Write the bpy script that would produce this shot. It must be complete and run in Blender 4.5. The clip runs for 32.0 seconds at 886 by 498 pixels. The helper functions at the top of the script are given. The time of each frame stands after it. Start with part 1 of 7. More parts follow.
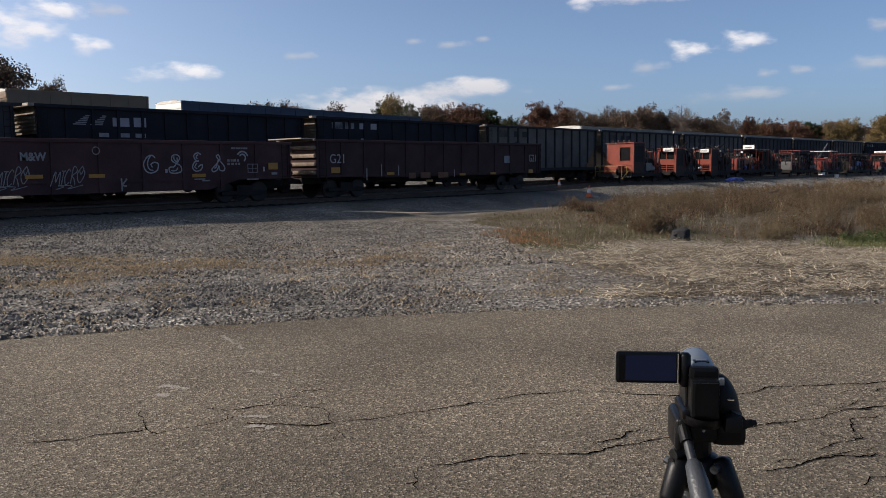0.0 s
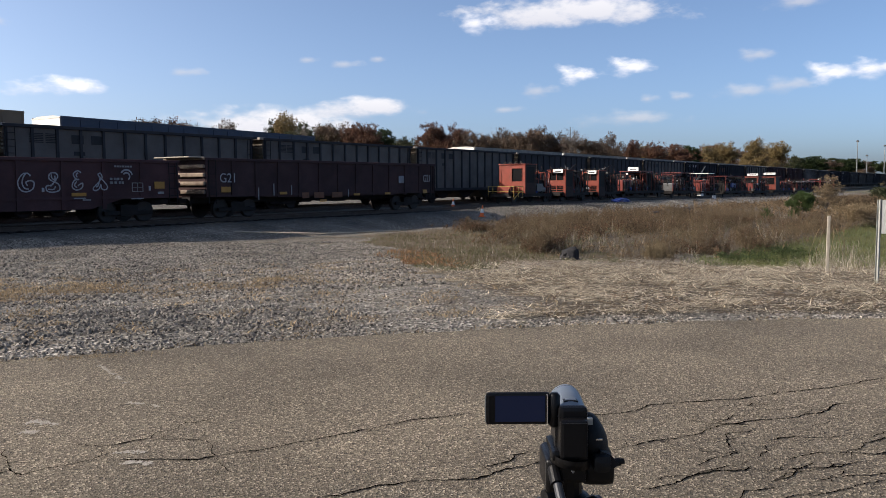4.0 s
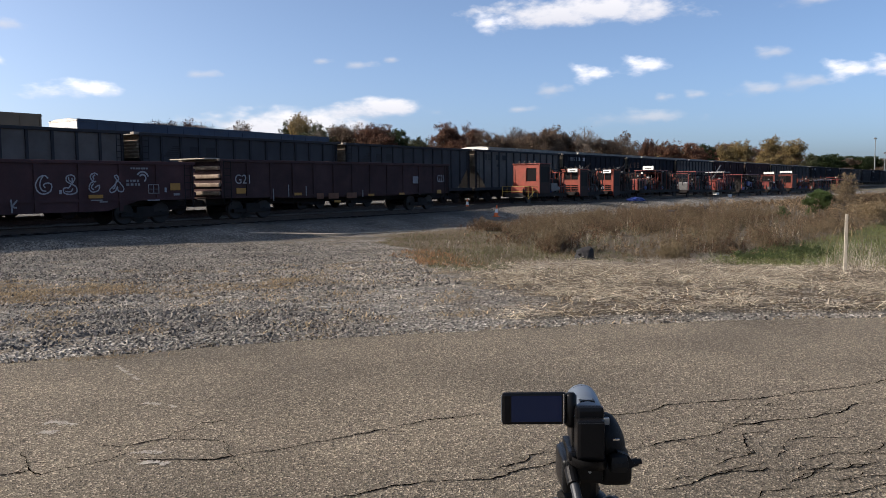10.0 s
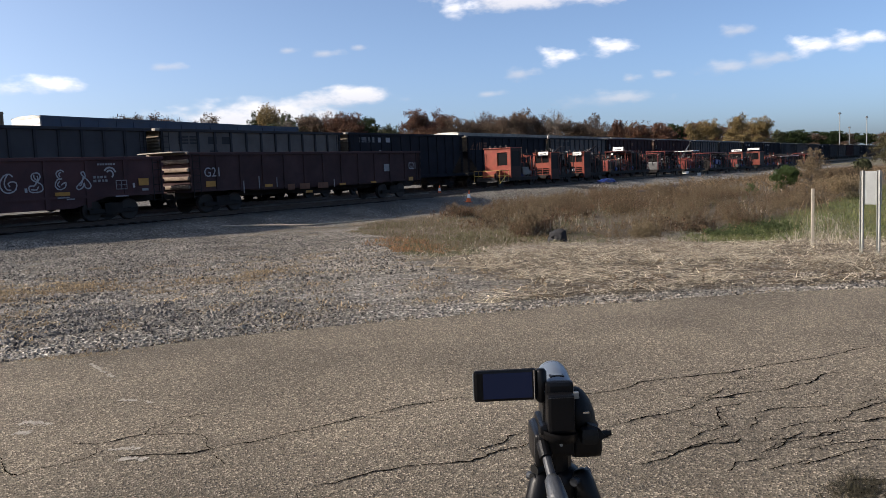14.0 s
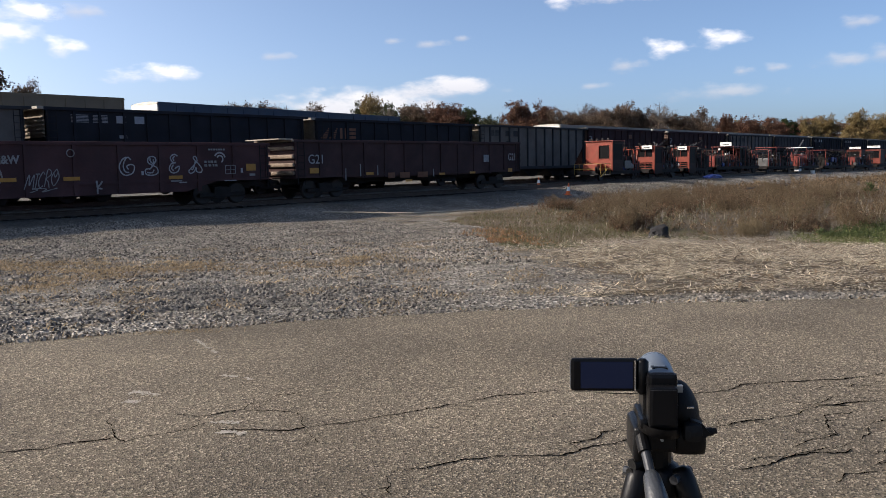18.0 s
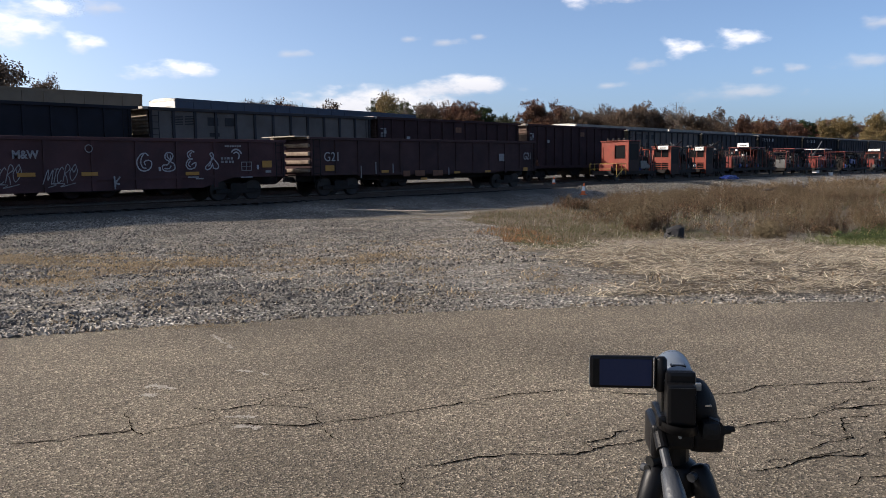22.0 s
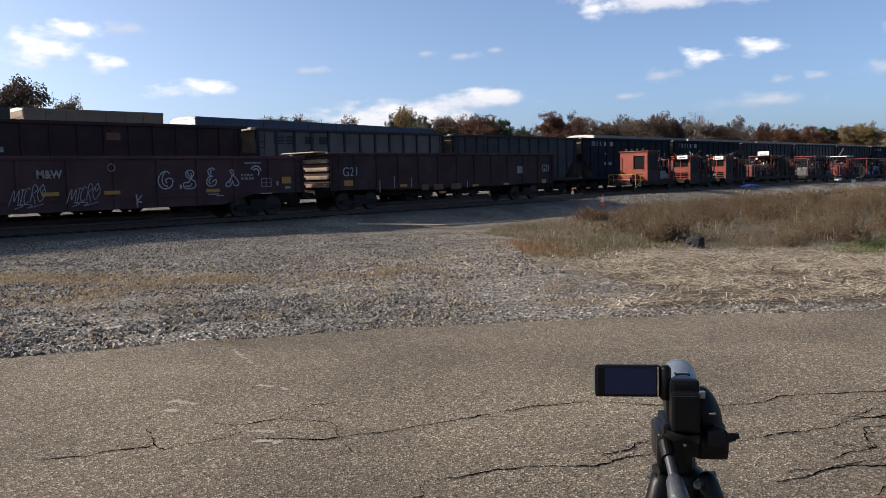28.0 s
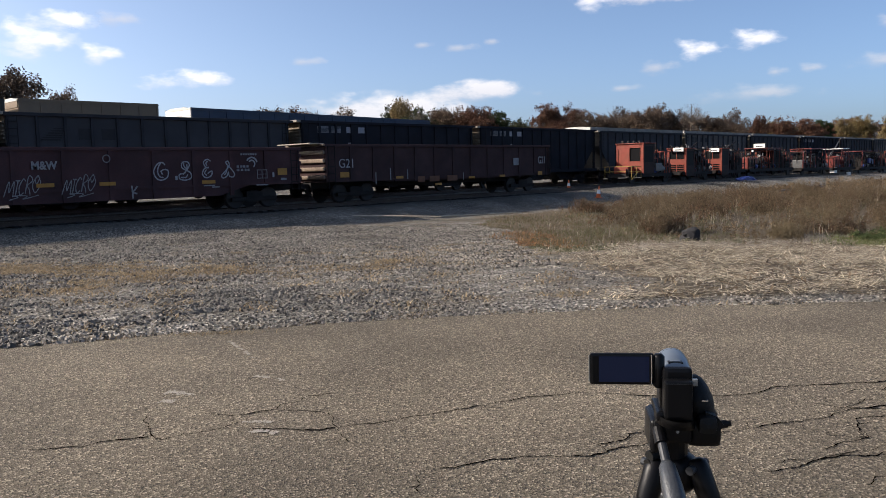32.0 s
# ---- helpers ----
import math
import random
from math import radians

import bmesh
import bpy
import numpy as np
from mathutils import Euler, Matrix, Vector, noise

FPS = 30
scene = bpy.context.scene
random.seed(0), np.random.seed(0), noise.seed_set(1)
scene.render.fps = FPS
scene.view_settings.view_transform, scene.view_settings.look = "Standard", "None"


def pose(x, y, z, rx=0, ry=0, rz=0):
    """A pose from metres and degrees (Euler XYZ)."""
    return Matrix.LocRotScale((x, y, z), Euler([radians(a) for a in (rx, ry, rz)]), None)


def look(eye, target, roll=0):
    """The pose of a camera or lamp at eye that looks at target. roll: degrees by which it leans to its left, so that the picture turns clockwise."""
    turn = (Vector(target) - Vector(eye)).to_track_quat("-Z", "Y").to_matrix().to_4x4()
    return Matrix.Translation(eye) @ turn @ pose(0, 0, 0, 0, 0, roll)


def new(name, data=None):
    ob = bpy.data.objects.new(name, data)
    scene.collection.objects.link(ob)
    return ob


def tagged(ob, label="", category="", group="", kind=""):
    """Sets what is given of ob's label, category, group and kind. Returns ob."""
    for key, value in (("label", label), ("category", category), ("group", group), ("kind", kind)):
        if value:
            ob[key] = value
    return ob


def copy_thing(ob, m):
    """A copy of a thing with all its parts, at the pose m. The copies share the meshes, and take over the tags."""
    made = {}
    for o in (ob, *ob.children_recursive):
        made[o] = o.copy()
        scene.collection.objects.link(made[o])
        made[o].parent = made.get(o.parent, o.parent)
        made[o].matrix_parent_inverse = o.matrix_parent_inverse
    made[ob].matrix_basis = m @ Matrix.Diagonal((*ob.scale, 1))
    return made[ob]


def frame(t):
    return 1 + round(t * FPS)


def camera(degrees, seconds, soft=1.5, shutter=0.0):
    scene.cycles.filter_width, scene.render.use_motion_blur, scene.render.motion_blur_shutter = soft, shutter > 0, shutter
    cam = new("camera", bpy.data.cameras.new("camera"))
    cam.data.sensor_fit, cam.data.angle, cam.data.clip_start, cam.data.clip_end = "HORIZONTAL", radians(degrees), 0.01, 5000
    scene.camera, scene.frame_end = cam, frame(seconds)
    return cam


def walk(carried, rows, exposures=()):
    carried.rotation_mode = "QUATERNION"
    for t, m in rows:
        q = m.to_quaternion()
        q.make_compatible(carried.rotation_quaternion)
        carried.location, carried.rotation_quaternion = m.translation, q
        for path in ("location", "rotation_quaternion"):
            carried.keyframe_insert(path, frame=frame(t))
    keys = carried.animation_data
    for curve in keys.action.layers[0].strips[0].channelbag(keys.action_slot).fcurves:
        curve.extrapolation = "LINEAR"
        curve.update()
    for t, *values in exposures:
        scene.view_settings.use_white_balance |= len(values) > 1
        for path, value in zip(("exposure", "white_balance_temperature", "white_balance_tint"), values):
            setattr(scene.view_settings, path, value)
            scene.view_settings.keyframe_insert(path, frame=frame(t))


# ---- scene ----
cam = camera(56.8, 32.0, soft=0.75)
PATH = [
    (0, (-0.065, -0.005, 1.532), (1.39, 1.352, 1.329), -0.6),
    (0.5, (-0.058, -0.014, 1.544), (1.51, 1.218, 1.391), -0.6),
    (1, (-0.039, -0.011, 1.546), (1.594, 1.126, 1.347), 0.4),
    (1.5, (-0.029, -0.01, 1.556), (1.579, 1.167, 1.389), -0.1),
    (2, (-0.017, -0.013, 1.558), (1.606, 1.142, 1.384), -0.3),
    (2.5, (-0.02, -0.014, 1.559), (1.604, 1.143, 1.402), 0.3),
    (3, (-0.014, -0.014, 1.559), (1.608, 1.144, 1.395), 0.1),
    (3.5, (-0.007, -0.011, 1.558), (1.615, 1.148, 1.398), -0.2),
    (5.5, (-0.006, -0.011, 1.557), (1.609, 1.158, 1.402), -0.3),
    (6, (-0.011, -0.013, 1.559), (1.607, 1.151, 1.401), -0.2),
    (6.5, (-0.011, -0.014, 1.56), (1.607, 1.15, 1.403), -0.4),
    (7, (-0.008, -0.015, 1.559), (1.611, 1.149, 1.402), -0.5),
    (7.5, (-0.006, -0.012, 1.557), (1.607, 1.161, 1.406), -0.2),
    (8, (-0.017, -0.015, 1.559), (1.586, 1.172, 1.407), -0.2),
    (8.5, (-0.014, -0.014, 1.559), (1.592, 1.167, 1.405), -0.2),
    (9, (-0.008, -0.011, 1.557), (1.594, 1.175, 1.398), -0.4),
    (9.5, (-0.002, -0.008, 1.556), (1.605, 1.173, 1.405), -0.5),
    (10, (-0.006, -0.009, 1.557), (1.593, 1.182, 1.4), -0.6),
    (10.5, (-0.002, -0.007, 1.556), (1.591, 1.192, 1.396), -0.7),
    (11, (-0.004, -0.008, 1.556), (1.588, 1.192, 1.395), -0.9),
    (11.5, (-0.006, -0.008, 1.554), (1.591, 1.183, 1.384), -0.7),
    (12, (-0.007, -0.007, 1.552), (1.598, 1.174, 1.389), -1.2),
    (12.5, (-0.037, -0.021, 1.556), (1.597, 1.124, 1.419), -1.2),
    (13, (-0.041, -0.023, 1.552), (1.614, 1.091, 1.41), -0.9),
    (13.5, (-0.051, -0.04, 1.556), (1.568, 1.124, 1.403), -1.9),
    (14, (-0.015, -0.026, 1.552), (1.619, 1.113, 1.361), -2.3),
    (14.5, (-0.019, -0.019, 1.549), (1.615, 1.117, 1.35), -1.1),
    (16.5, (0.017, -0.023, 1.54), (1.62, 1.159, 1.356), -0.6),
    (17, (0.012, -0.008, 1.536), (1.547, 1.258, 1.34), -0.8),
    (17.5, (0.007, -0.009, 1.535), (1.513, 1.291, 1.334), -0.8),
    (18, (0.01, -0.003, 1.532), (1.496, 1.32, 1.327), -1.1),
    (18.5, (0.005, -0.002, 1.535), (1.475, 1.34, 1.333), -1.4),
    (19, (0.005, 0.001, 1.535), (1.468, 1.35, 1.335), -1.2),
    (19.5, (0.002, -0.002, 1.534), (1.465, 1.346, 1.335), -1.2),
    (20, (0.005, -0.003, 1.533), (1.473, 1.341, 1.334), -1.1),
    (20.5, (0.001, -0.01, 1.534), (1.477, 1.326, 1.339), -1.3),
    (21, (0.006, -0.006, 1.534), (1.488, 1.322, 1.339), -1.2),
    (21.5, (0.001, -0.007, 1.532), (1.47, 1.335, 1.332), -1.0),
    (22, (-0.008, -0.005, 1.531), (1.454, 1.343, 1.323), -0.6),
    (22.5, (-0.012, -0.006, 1.528), (1.452, 1.34, 1.318), -0.3),
    (23, (-0.018, -0.01, 1.529), (1.436, 1.346, 1.316), -0.4),
    (23.5, (-0.018, -0.016, 1.529), (1.437, 1.338, 1.313), -0.8),
    (24, (-0.026, -0.023, 1.531), (1.423, 1.341, 1.328), -0.8),
    (24.5, (-0.026, -0.03, 1.533), (1.416, 1.344, 1.348), -1.0),
    (25, (-0.025, -0.033, 1.534), (1.411, 1.346, 1.347), -1.1),
    (25.5, (-0.027, -0.034, 1.534), (1.407, 1.348, 1.349), -1.1),
    (27.5, (-0.012, -0.037, 1.535), (1.423, 1.344, 1.358), -1.8),
    (28, (-0.016, -0.039, 1.534), (1.416, 1.346, 1.359), -1.5),
    (28.5, (-0.022, -0.044, 1.536), (1.403, 1.349, 1.365), -1.8),
    (29, (-0.011, -0.041, 1.532), (1.424, 1.342, 1.356), -1.8),
    (29.5, (-0.014, -0.04, 1.533), (1.424, 1.339, 1.351), -1.9),
    (30, (-0.02, -0.042, 1.533), (1.41, 1.344, 1.35), -1.6),
    (30.5, (-0.02, -0.045, 1.535), (1.412, 1.341, 1.36), -1.8),
    (31, (-0.019, -0.046, 1.535), (1.414, 1.338, 1.359), -1.9),
    (31.5, (-0.024, -0.048, 1.534), (1.414, 1.331, 1.354), -1.5),
    (32, (-0.027, -0.048, 1.532), (1.41, 1.329, 1.337), -1.4),
]
EXPOSE = [(0, 0.25, 6500, 14), (0.5, 0.42, 6500, 14), (1, 0.6, 6500, 14), (2, 0.61, 6500, 14), (3, 0.6, 6500, 14), (6, 0.62, 6500, 14), (11, 0.64, 6500, 14), (12, 0.62, 6500, 14), (13, 0.74, 6500, 14), (14, 0.68, 6500, 14), (16, 0.7, 6500, 14), (19, 0.6, 6500, 14), (23, 0.65, 6500, 14), (32, 0.63, 6500, 14)]
walk(cam, [(t, look(eye, target, roll)) for t, eye, target, roll in PATH], EXPOSE)

# ---- sun, sky, exposure ----
SUN_FROM = Vector((-math.cos(radians(52)) * math.cos(radians(29)), math.sin(radians(52)) * math.cos(radians(29)), math.sin(radians(29))))
sun = new("sun", bpy.data.lights.new("sun", "SUN"))
sun.data.energy, sun.data.angle, sun.data.color = 4.7, radians(0.55), (1.0, 0.9, 0.76)
sun.matrix_world = look(SUN_FROM * 50, (0, 0, 0))
world = bpy.data.worlds.new("sky")
scene.world = world
world.use_nodes = True
wn = world.node_tree.nodes
sky = wn.new("ShaderNodeTexSky")
sky.sky_type, sky.sun_disc = "NISHITA", False
sky.sun_elevation, sky.sun_rotation = radians(29), radians(322)
sky.air_density, sky.dust_density, sky.ozone_density = 0.45, 2.4, 4.0
haze = wn.new("ShaderNodeVectorMath")
haze.operation = "MULTIPLY"
haze.inputs[1].default_value = (1.05, 1.05, 0.92)
world.node_tree.links.new(sky.outputs[0], haze.inputs[0])
world.node_tree.links.new(haze.outputs[0], wn["Background"].inputs[0])
wn["Background"].inputs[1].default_value = 0.16


# ---- small helpers ----
def empty(name, m, label, category, group="", kind=""):
    ob = new(name)
    ob.empty_display_size = 0.2
    ob.matrix_basis = m
    return tagged(ob, label, category, group, kind)


def to_mesh(bm, name, material=None, smooth=False):
    me = bpy.data.meshes.new(name)
    bmesh.ops.recalc_face_normals(bm, faces=bm.faces)
    bm.to_mesh(me)
    bm.free()
    if material:
        me.materials.append(material)
    if smooth:
        for p in me.polygons:
            p.use_smooth = True
    return me


def part(name, bm, material, parent, label="", m=None, smooth=False):
    """One mesh object under a thing or a part."""
    me = bm if isinstance(bm, bpy.types.Mesh) else to_mesh(bm, name, material, smooth)
    ob = new(name, me)
    ob.parent = parent
    if m is not None:
        ob.matrix_basis = m
    if label:
        ob["label"] = label
    return ob


def thing(name, bm, material, label, category, m=None, group="", kind="", smooth=False):
    me = bm if isinstance(bm, bpy.types.Mesh) else to_mesh(bm, name, material, smooth)
    ob = new(name, me)
    if m is not None:
        ob.matrix_basis = m
    return tagged(ob, label, category, group, kind)


def box(bm, x0, x1, y0, y1, z0, z1, bevel=0.0, m=None):
    vs = [bm.verts.new(p) for p in ((x0, y0, z0), (x1, y0, z0), (x1, y1, z0), (x0, y1, z0), (x0, y0, z1), (x1, y0, z1), (x1, y1, z1), (x0, y1, z1))]
    fs = [bm.faces.new([vs[i] for i in f]) for f in ((3, 2, 1, 0), (4, 5, 6, 7), (0, 1, 5, 4), (1, 2, 6, 5), (2, 3, 7, 6), (3, 0, 4, 7))]
    if bevel:
        es = list({e for f in fs for e in f.edges})
        out = bmesh.ops.bevel(bm, geom=es, offset=bevel, segments=2, affect="EDGES", profile=0.6)
        vs = list({v for f in out["faces"] for v in f.verts} | {v for v in vs if v.is_valid})
    if m is not None:
        bmesh.ops.transform(bm, matrix=m, verts=vs)
    return bm


def boxes(*rows, bevel=0.0):
    bm = bmesh.new()
    for r in rows:
        box(bm, *r, bevel=bevel)
    return bm


def rod(bm, a, b, r, r2=None, n=8):
    """A round bar from a to b."""
    a, b = Vector(a), Vector(b)
    d = b - a
    out = bmesh.ops.create_cone(bm, cap_ends=True, segments=n, radius1=r, radius2=r if r2 is None else r2, depth=d.length)
    m = Matrix.Translation((a + b) / 2) @ d.to_track_quat("Z", "Y").to_matrix().to_4x4()
    bmesh.ops.transform(bm, matrix=m, verts=out["verts"])
    return bm


def rods(*rows, n=8):
    bm = bmesh.new()
    for r in rows:
        rod(bm, *r, n=n)
    return bm


def slab(points, thick, axis="y", at=0.0):
    """A plate cut to a polygon. axis y: points are x, z; axis z: x, y; axis x: y, z."""
    bm = bmesh.new()
    def put(p, d):
        return {"y": (p[0], at + d, p[1]), "z": (p[0], p[1], at + d), "x": (at + d, p[0], p[1])}[axis]
    a = [bm.verts.new(put(p, 0)) for p in points]
    b = [bm.verts.new(put(p, thick)) for p in points]
    bm.faces.new(a)
    bm.faces.new(b[::-1])
    for i in range(len(a)):
        j = (i + 1) % len(a)
        bm.faces.new((a[i], a[j], b[j], b[i]))
    return bm


def lathe(profile, n=20, m=None, bm=None):
    """A turned shape round z from rows of radius, height."""
    bm = bm or bmesh.new()
    rings = [[bm.verts.new((r * math.cos(2 * math.pi * k / n), r * math.sin(2 * math.pi * k / n), z)) for k in range(n)] for r, z in profile]
    for p, q in zip(rings, rings[1:]):
        for k in range(n):
            bm.faces.new((p[k], p[(k + 1) % n], q[(k + 1) % n], q[k]))
    bm.faces.new(rings[0][::-1])
    bm.faces.new(rings[-1])
    if m is not None:
        bmesh.ops.transform(bm, matrix=m, verts=[v for r in rings for v in r])
    return bm


def mesh_np(name, verts, faces, material, smooth=False):
    me = bpy.data.meshes.new(name)
    me.from_pydata(np.asarray(verts).tolist(), [], np.asarray(faces).tolist() if isinstance(faces, np.ndarray) else faces)
    me.materials.append(material)
    if smooth:
        me.polygons.foreach_set("use_smooth", np.ones(len(me.polygons), bool))
    me.update()
    return me


def letters(body, size, thick=0.008, bold=0.0):
    """Lettering in the built-in font, as a mesh in the x-z plane that reads from -y."""
    cu = bpy.data.curves.new("lettering", "FONT")
    cu.body, cu.size, cu.extrude, cu.align_x, cu.align_y = body, size, thick / 2, "CENTER", "CENTER"
    cu.offset = bold
    ob = new("lettering", cu)
    me = bpy.data.meshes.new_from_object(ob.evaluated_get(bpy.context.evaluated_depsgraph_get()))
    bpy.data.objects.remove(ob)
    me.transform(pose(0, 0, 0, 90, 0, 0))
    return me


# ---- materials ----
def mat(name, color, rough=0.6, metal=0.0, vary=0.25, scale=3.0, fine=40.0, bump=0.15, dirt=None, dirt_amount=0.4, dirt_scale=1.2, obrand=0.0, island=0.0, spec=0.4):
    m = bpy.data.materials.new(name)
    m.use_nodes = True
    nt = m.node_tree
    n, l = nt.nodes, nt.links
    b = n["Principled BSDF"]
    tc = n.new("ShaderNodeTexCoord")
    big, small = n.new("ShaderNodeTexNoise"), n.new("ShaderNodeTexNoise")
    big.inputs["Scale"].default_value, big.inputs["Detail"].default_value = scale, 4
    small.inputs["Scale"].default_value, small.inputs["Detail"].default_value = fine, 3
    l.new(tc.outputs["Object"], big.inputs["Vector"])
    l.new(tc.outputs["Object"], small.inputs["Vector"])
    ramp = n.new("ShaderNodeMapRange")
    ramp.inputs[1].default_value, ramp.inputs[2].default_value = 0.3, 0.7
    ramp.inputs[3].default_value, ramp.inputs[4].default_value = 1 - vary, 1 + vary
    mid = n.new("ShaderNodeMath")
    mid.operation = "MULTIPLY_ADD"
    mid.inputs[1].default_value = 0.6
    l.new(big.outputs[0], mid.inputs[0])
    sm = n.new("ShaderNodeMath")
    sm.operation, sm.inputs[1].default_value = "MULTIPLY", 0.4
    l.new(small.outputs[0], sm.inputs[0])
    l.new(sm.outputs[0], mid.inputs[2])
    l.new(mid.outputs[0], ramp.inputs[0])
    val = ramp.outputs[0]
    for kind, amount in (("ShaderNodeObjectInfo", obrand), ("ShaderNodeNewGeometry", island)):
        if amount:
            info = n.new(kind)
            r = n.new("ShaderNodeMapRange")
            r.inputs[3].default_value, r.inputs[4].default_value = 1 - amount, 1 + amount
            l.new(info.outputs["Random" if kind == "ShaderNodeObjectInfo" else "Random Per Island"], r.inputs[0])
            mu = n.new("ShaderNodeMath")
            mu.operation = "MULTIPLY"
            l.new(val, mu.inputs[0])
            l.new(r.outputs[0], mu.inputs[1])
            val = mu.outputs[0]
    base = n.new("ShaderNodeVectorMath")
    base.operation = "SCALE"
    base.inputs[0].default_value = color
    l.new(val, base.inputs["Scale"])
    out = base.outputs[0]
    if dirt:
        dn = n.new("ShaderNodeTexNoise")
        dn.inputs["Scale"].default_value, dn.inputs["Detail"].default_value, dn.inputs["Roughness"].default_value = dirt_scale, 6, 0.65
        l.new(tc.outputs["Object"], dn.inputs["Vector"])
        dr = n.new("ShaderNodeMapRange")
        dr.inputs[1].default_value, dr.inputs[2].default_value, dr.inputs[4].default_value = 0.42, 0.68, dirt_amount
        l.new(dn.outputs[0], dr.inputs[0])
        mx = n.new("ShaderNodeMix")
        mx.data_type = "RGBA"
        mx.inputs[7].default_value = (*dirt, 1)
        l.new(dr.outputs[0], mx.inputs[0])
        l.new(out, mx.inputs[6])
        out = mx.outputs[2]
    l.new(out, b.inputs["Base Color"])
    b.inputs["Roughness"].default_value, b.inputs["Metallic"].default_value, b.inputs["Specular IOR Level"].default_value = rough, metal, spec
    if bump:
        bp = n.new("ShaderNodeBump")
        bp.inputs["Strength"].default_value, bp.inputs["Distance"].default_value = bump, 0.02
        l.new(small.outputs[0], bp.inputs["Height"])
        l.new(bp.outputs[0], b.inputs["Normal"])
    return m


RUST = (0.11, 0.05, 0.028)
M_RED = mat("oxide red car paint", (0.07075, 0.03922, 0.0414), 0.8, vary=0.35, scale=0.8, dirt=(0.04064, 0.03082, 0.03277), dirt_amount=0.6, dirt_scale=0.9, spec=0.05)
M_RED2 = mat("faded brown red car paint", (0.05925, 0.037, 0.03809), 0.8, vary=0.35, scale=0.7, dirt=(0.03407, 0.02682, 0.02794), dirt_amount=0.6, dirt_scale=1.1, spec=0.05)
M_GREY = mat("weathered grey car paint", (0.058, 0.058, 0.062), 0.8, vary=0.25, scale=0.7, dirt=(0.05, 0.049, 0.05), dirt_amount=0.55, dirt_scale=0.8, spec=0.05)
M_TAN = mat("dusty taupe car paint", (0.1273, 0.1152, 0.1067), 0.8, vary=0.25, scale=0.7, dirt=(0.08037, 0.06785, 0.05925), dirt_amount=0.55, dirt_scale=0.8, spec=0.05)
M_BLACK = mat("black car paint", (0.02187, 0.02349, 0.02964), 0.8, vary=0.3, scale=0.8, dirt=(0.02268, 0.02106, 0.02184), dirt_amount=0.5, spec=0.05)
M_MAROON = mat("dark maroon car paint", (0.04761, 0.02781, 0.02922), 0.8, vary=0.3, scale=0.8, dirt=(0.03174, 0.02301, 0.02391), dirt_amount=0.6, spec=0.05)
M_END = mat("bare dusty end sheet", (0.2, 0.165, 0.12), 0.75, vary=0.35, scale=1.6, dirt=(0.1, 0.07, 0.05), dirt_amount=0.75, dirt_scale=2.2)
M_BEND = mat("brown dusty end sheet", (0.13, 0.08, 0.06), 0.75, vary=0.35, scale=1.6, dirt=(0.07, 0.04, 0.032), dirt_amount=0.7, dirt_scale=2.2)
M_ENDCAP = mat("pale end beam", (0.3, 0.27, 0.225), 0.7, vary=0.3, scale=1.5, dirt=(0.12, 0.09, 0.07), dirt_amount=0.5)
M_RIB = mat("darker grey rib paint", (0.0414, 0.0414, 0.0448), 0.8, vary=0.3, scale=0.9, spec=0.05)
M_SUNEND = mat("rusty gondola end, sunlit tone", (0.2, 0.15, 0.11), 0.75, vary=0.35, scale=2.0, dirt=(0.07, 0.04, 0.03), dirt_amount=0.7, dirt_scale=2.5)
M_STEEL = mat("dark grimy steel", (0.01733, 0.01654, 0.01705), 0.75, vary=0.4, scale=2.0, dirt=(0.0315, 0.0189, 0.01462), dirt_amount=0.3, spec=0.15)
M_WHEEL = mat("wheel steel", (0.01638, 0.01365, 0.01365), 0.6, 0.2, vary=0.3)
M_RAIL = mat("rusty rail", (0.05, 0.034, 0.027), 0.5, 0.5, vary=0.3, scale=2.0)
M_TIE = mat("creosoted timber", (0.022, 0.018, 0.016), 0.85, vary=0.35, scale=3.0, obrand=0.3)
M_WHITE = mat("chalky white paint", (0.275, 0.275, 0.3), 0.7, vary=0.18, scale=4.0)
M_DIMWHITE = mat("worn white lettering", (0.204, 0.2016, 0.2136), 0.7, vary=0.35, scale=5.0)
M_RUSTLET = mat("rust brown lettering", (0.13, 0.06, 0.035), 0.8, vary=0.3, scale=5.0)
M_DARKLET = mat("dark lettering", (0.017, 0.016, 0.017), 0.7, vary=0.3, scale=5.0)
M_YELLOW = mat("amber reflector plate", (0.3375, 0.1613, 0.0225), 0.5, vary=0.2, scale=6.0)
M_YSAFE = mat("safety yellow paint", (0.33, 0.22, 0.04), 0.5, vary=0.25, scale=4.0, dirt=(0.1, 0.07, 0.03))
M_ORANGE = mat("sun-faded orange paint", (0.2, 0.02924, 0.0144), 0.6, vary=0.35, scale=2.0, dirt=(0.144, 0.0408, 0.018), dirt_amount=0.5)
M_ORANGE2 = mat("dull orange paint", (0.1445, 0.0255, 0.014), 0.65, vary=0.4, scale=2.0, dirt=(0.085, 0.03375, 0.021), dirt_amount=0.6)
M_MRED = mat("dusty red paint", (0.16, 0.024, 0.018), 0.5, vary=0.4, scale=2.0, dirt=(0.1, 0.04, 0.03), dirt_amount=0.5)
# orange with the shade of the machines' near sides put into its colour
M_ORANGESHADE = mat("grimy orange paint with shade mixed in", (0.0275, 0.012, 0.00975), 0.65, vary=0.4, scale=2.5, dirt=(0.008, 0.0072, 0.00715), dirt_amount=0.7, spec=0.2)
M_VOID = mat("unlit grimy cab glass", (0.004, 0.004, 0.005), 0.5, vary=0.2, bump=0.0, spec=0.08)
M_BLUE = mat("blue paint", (0.02, 0.04, 0.17), 0.45, vary=0.25, scale=3.0)
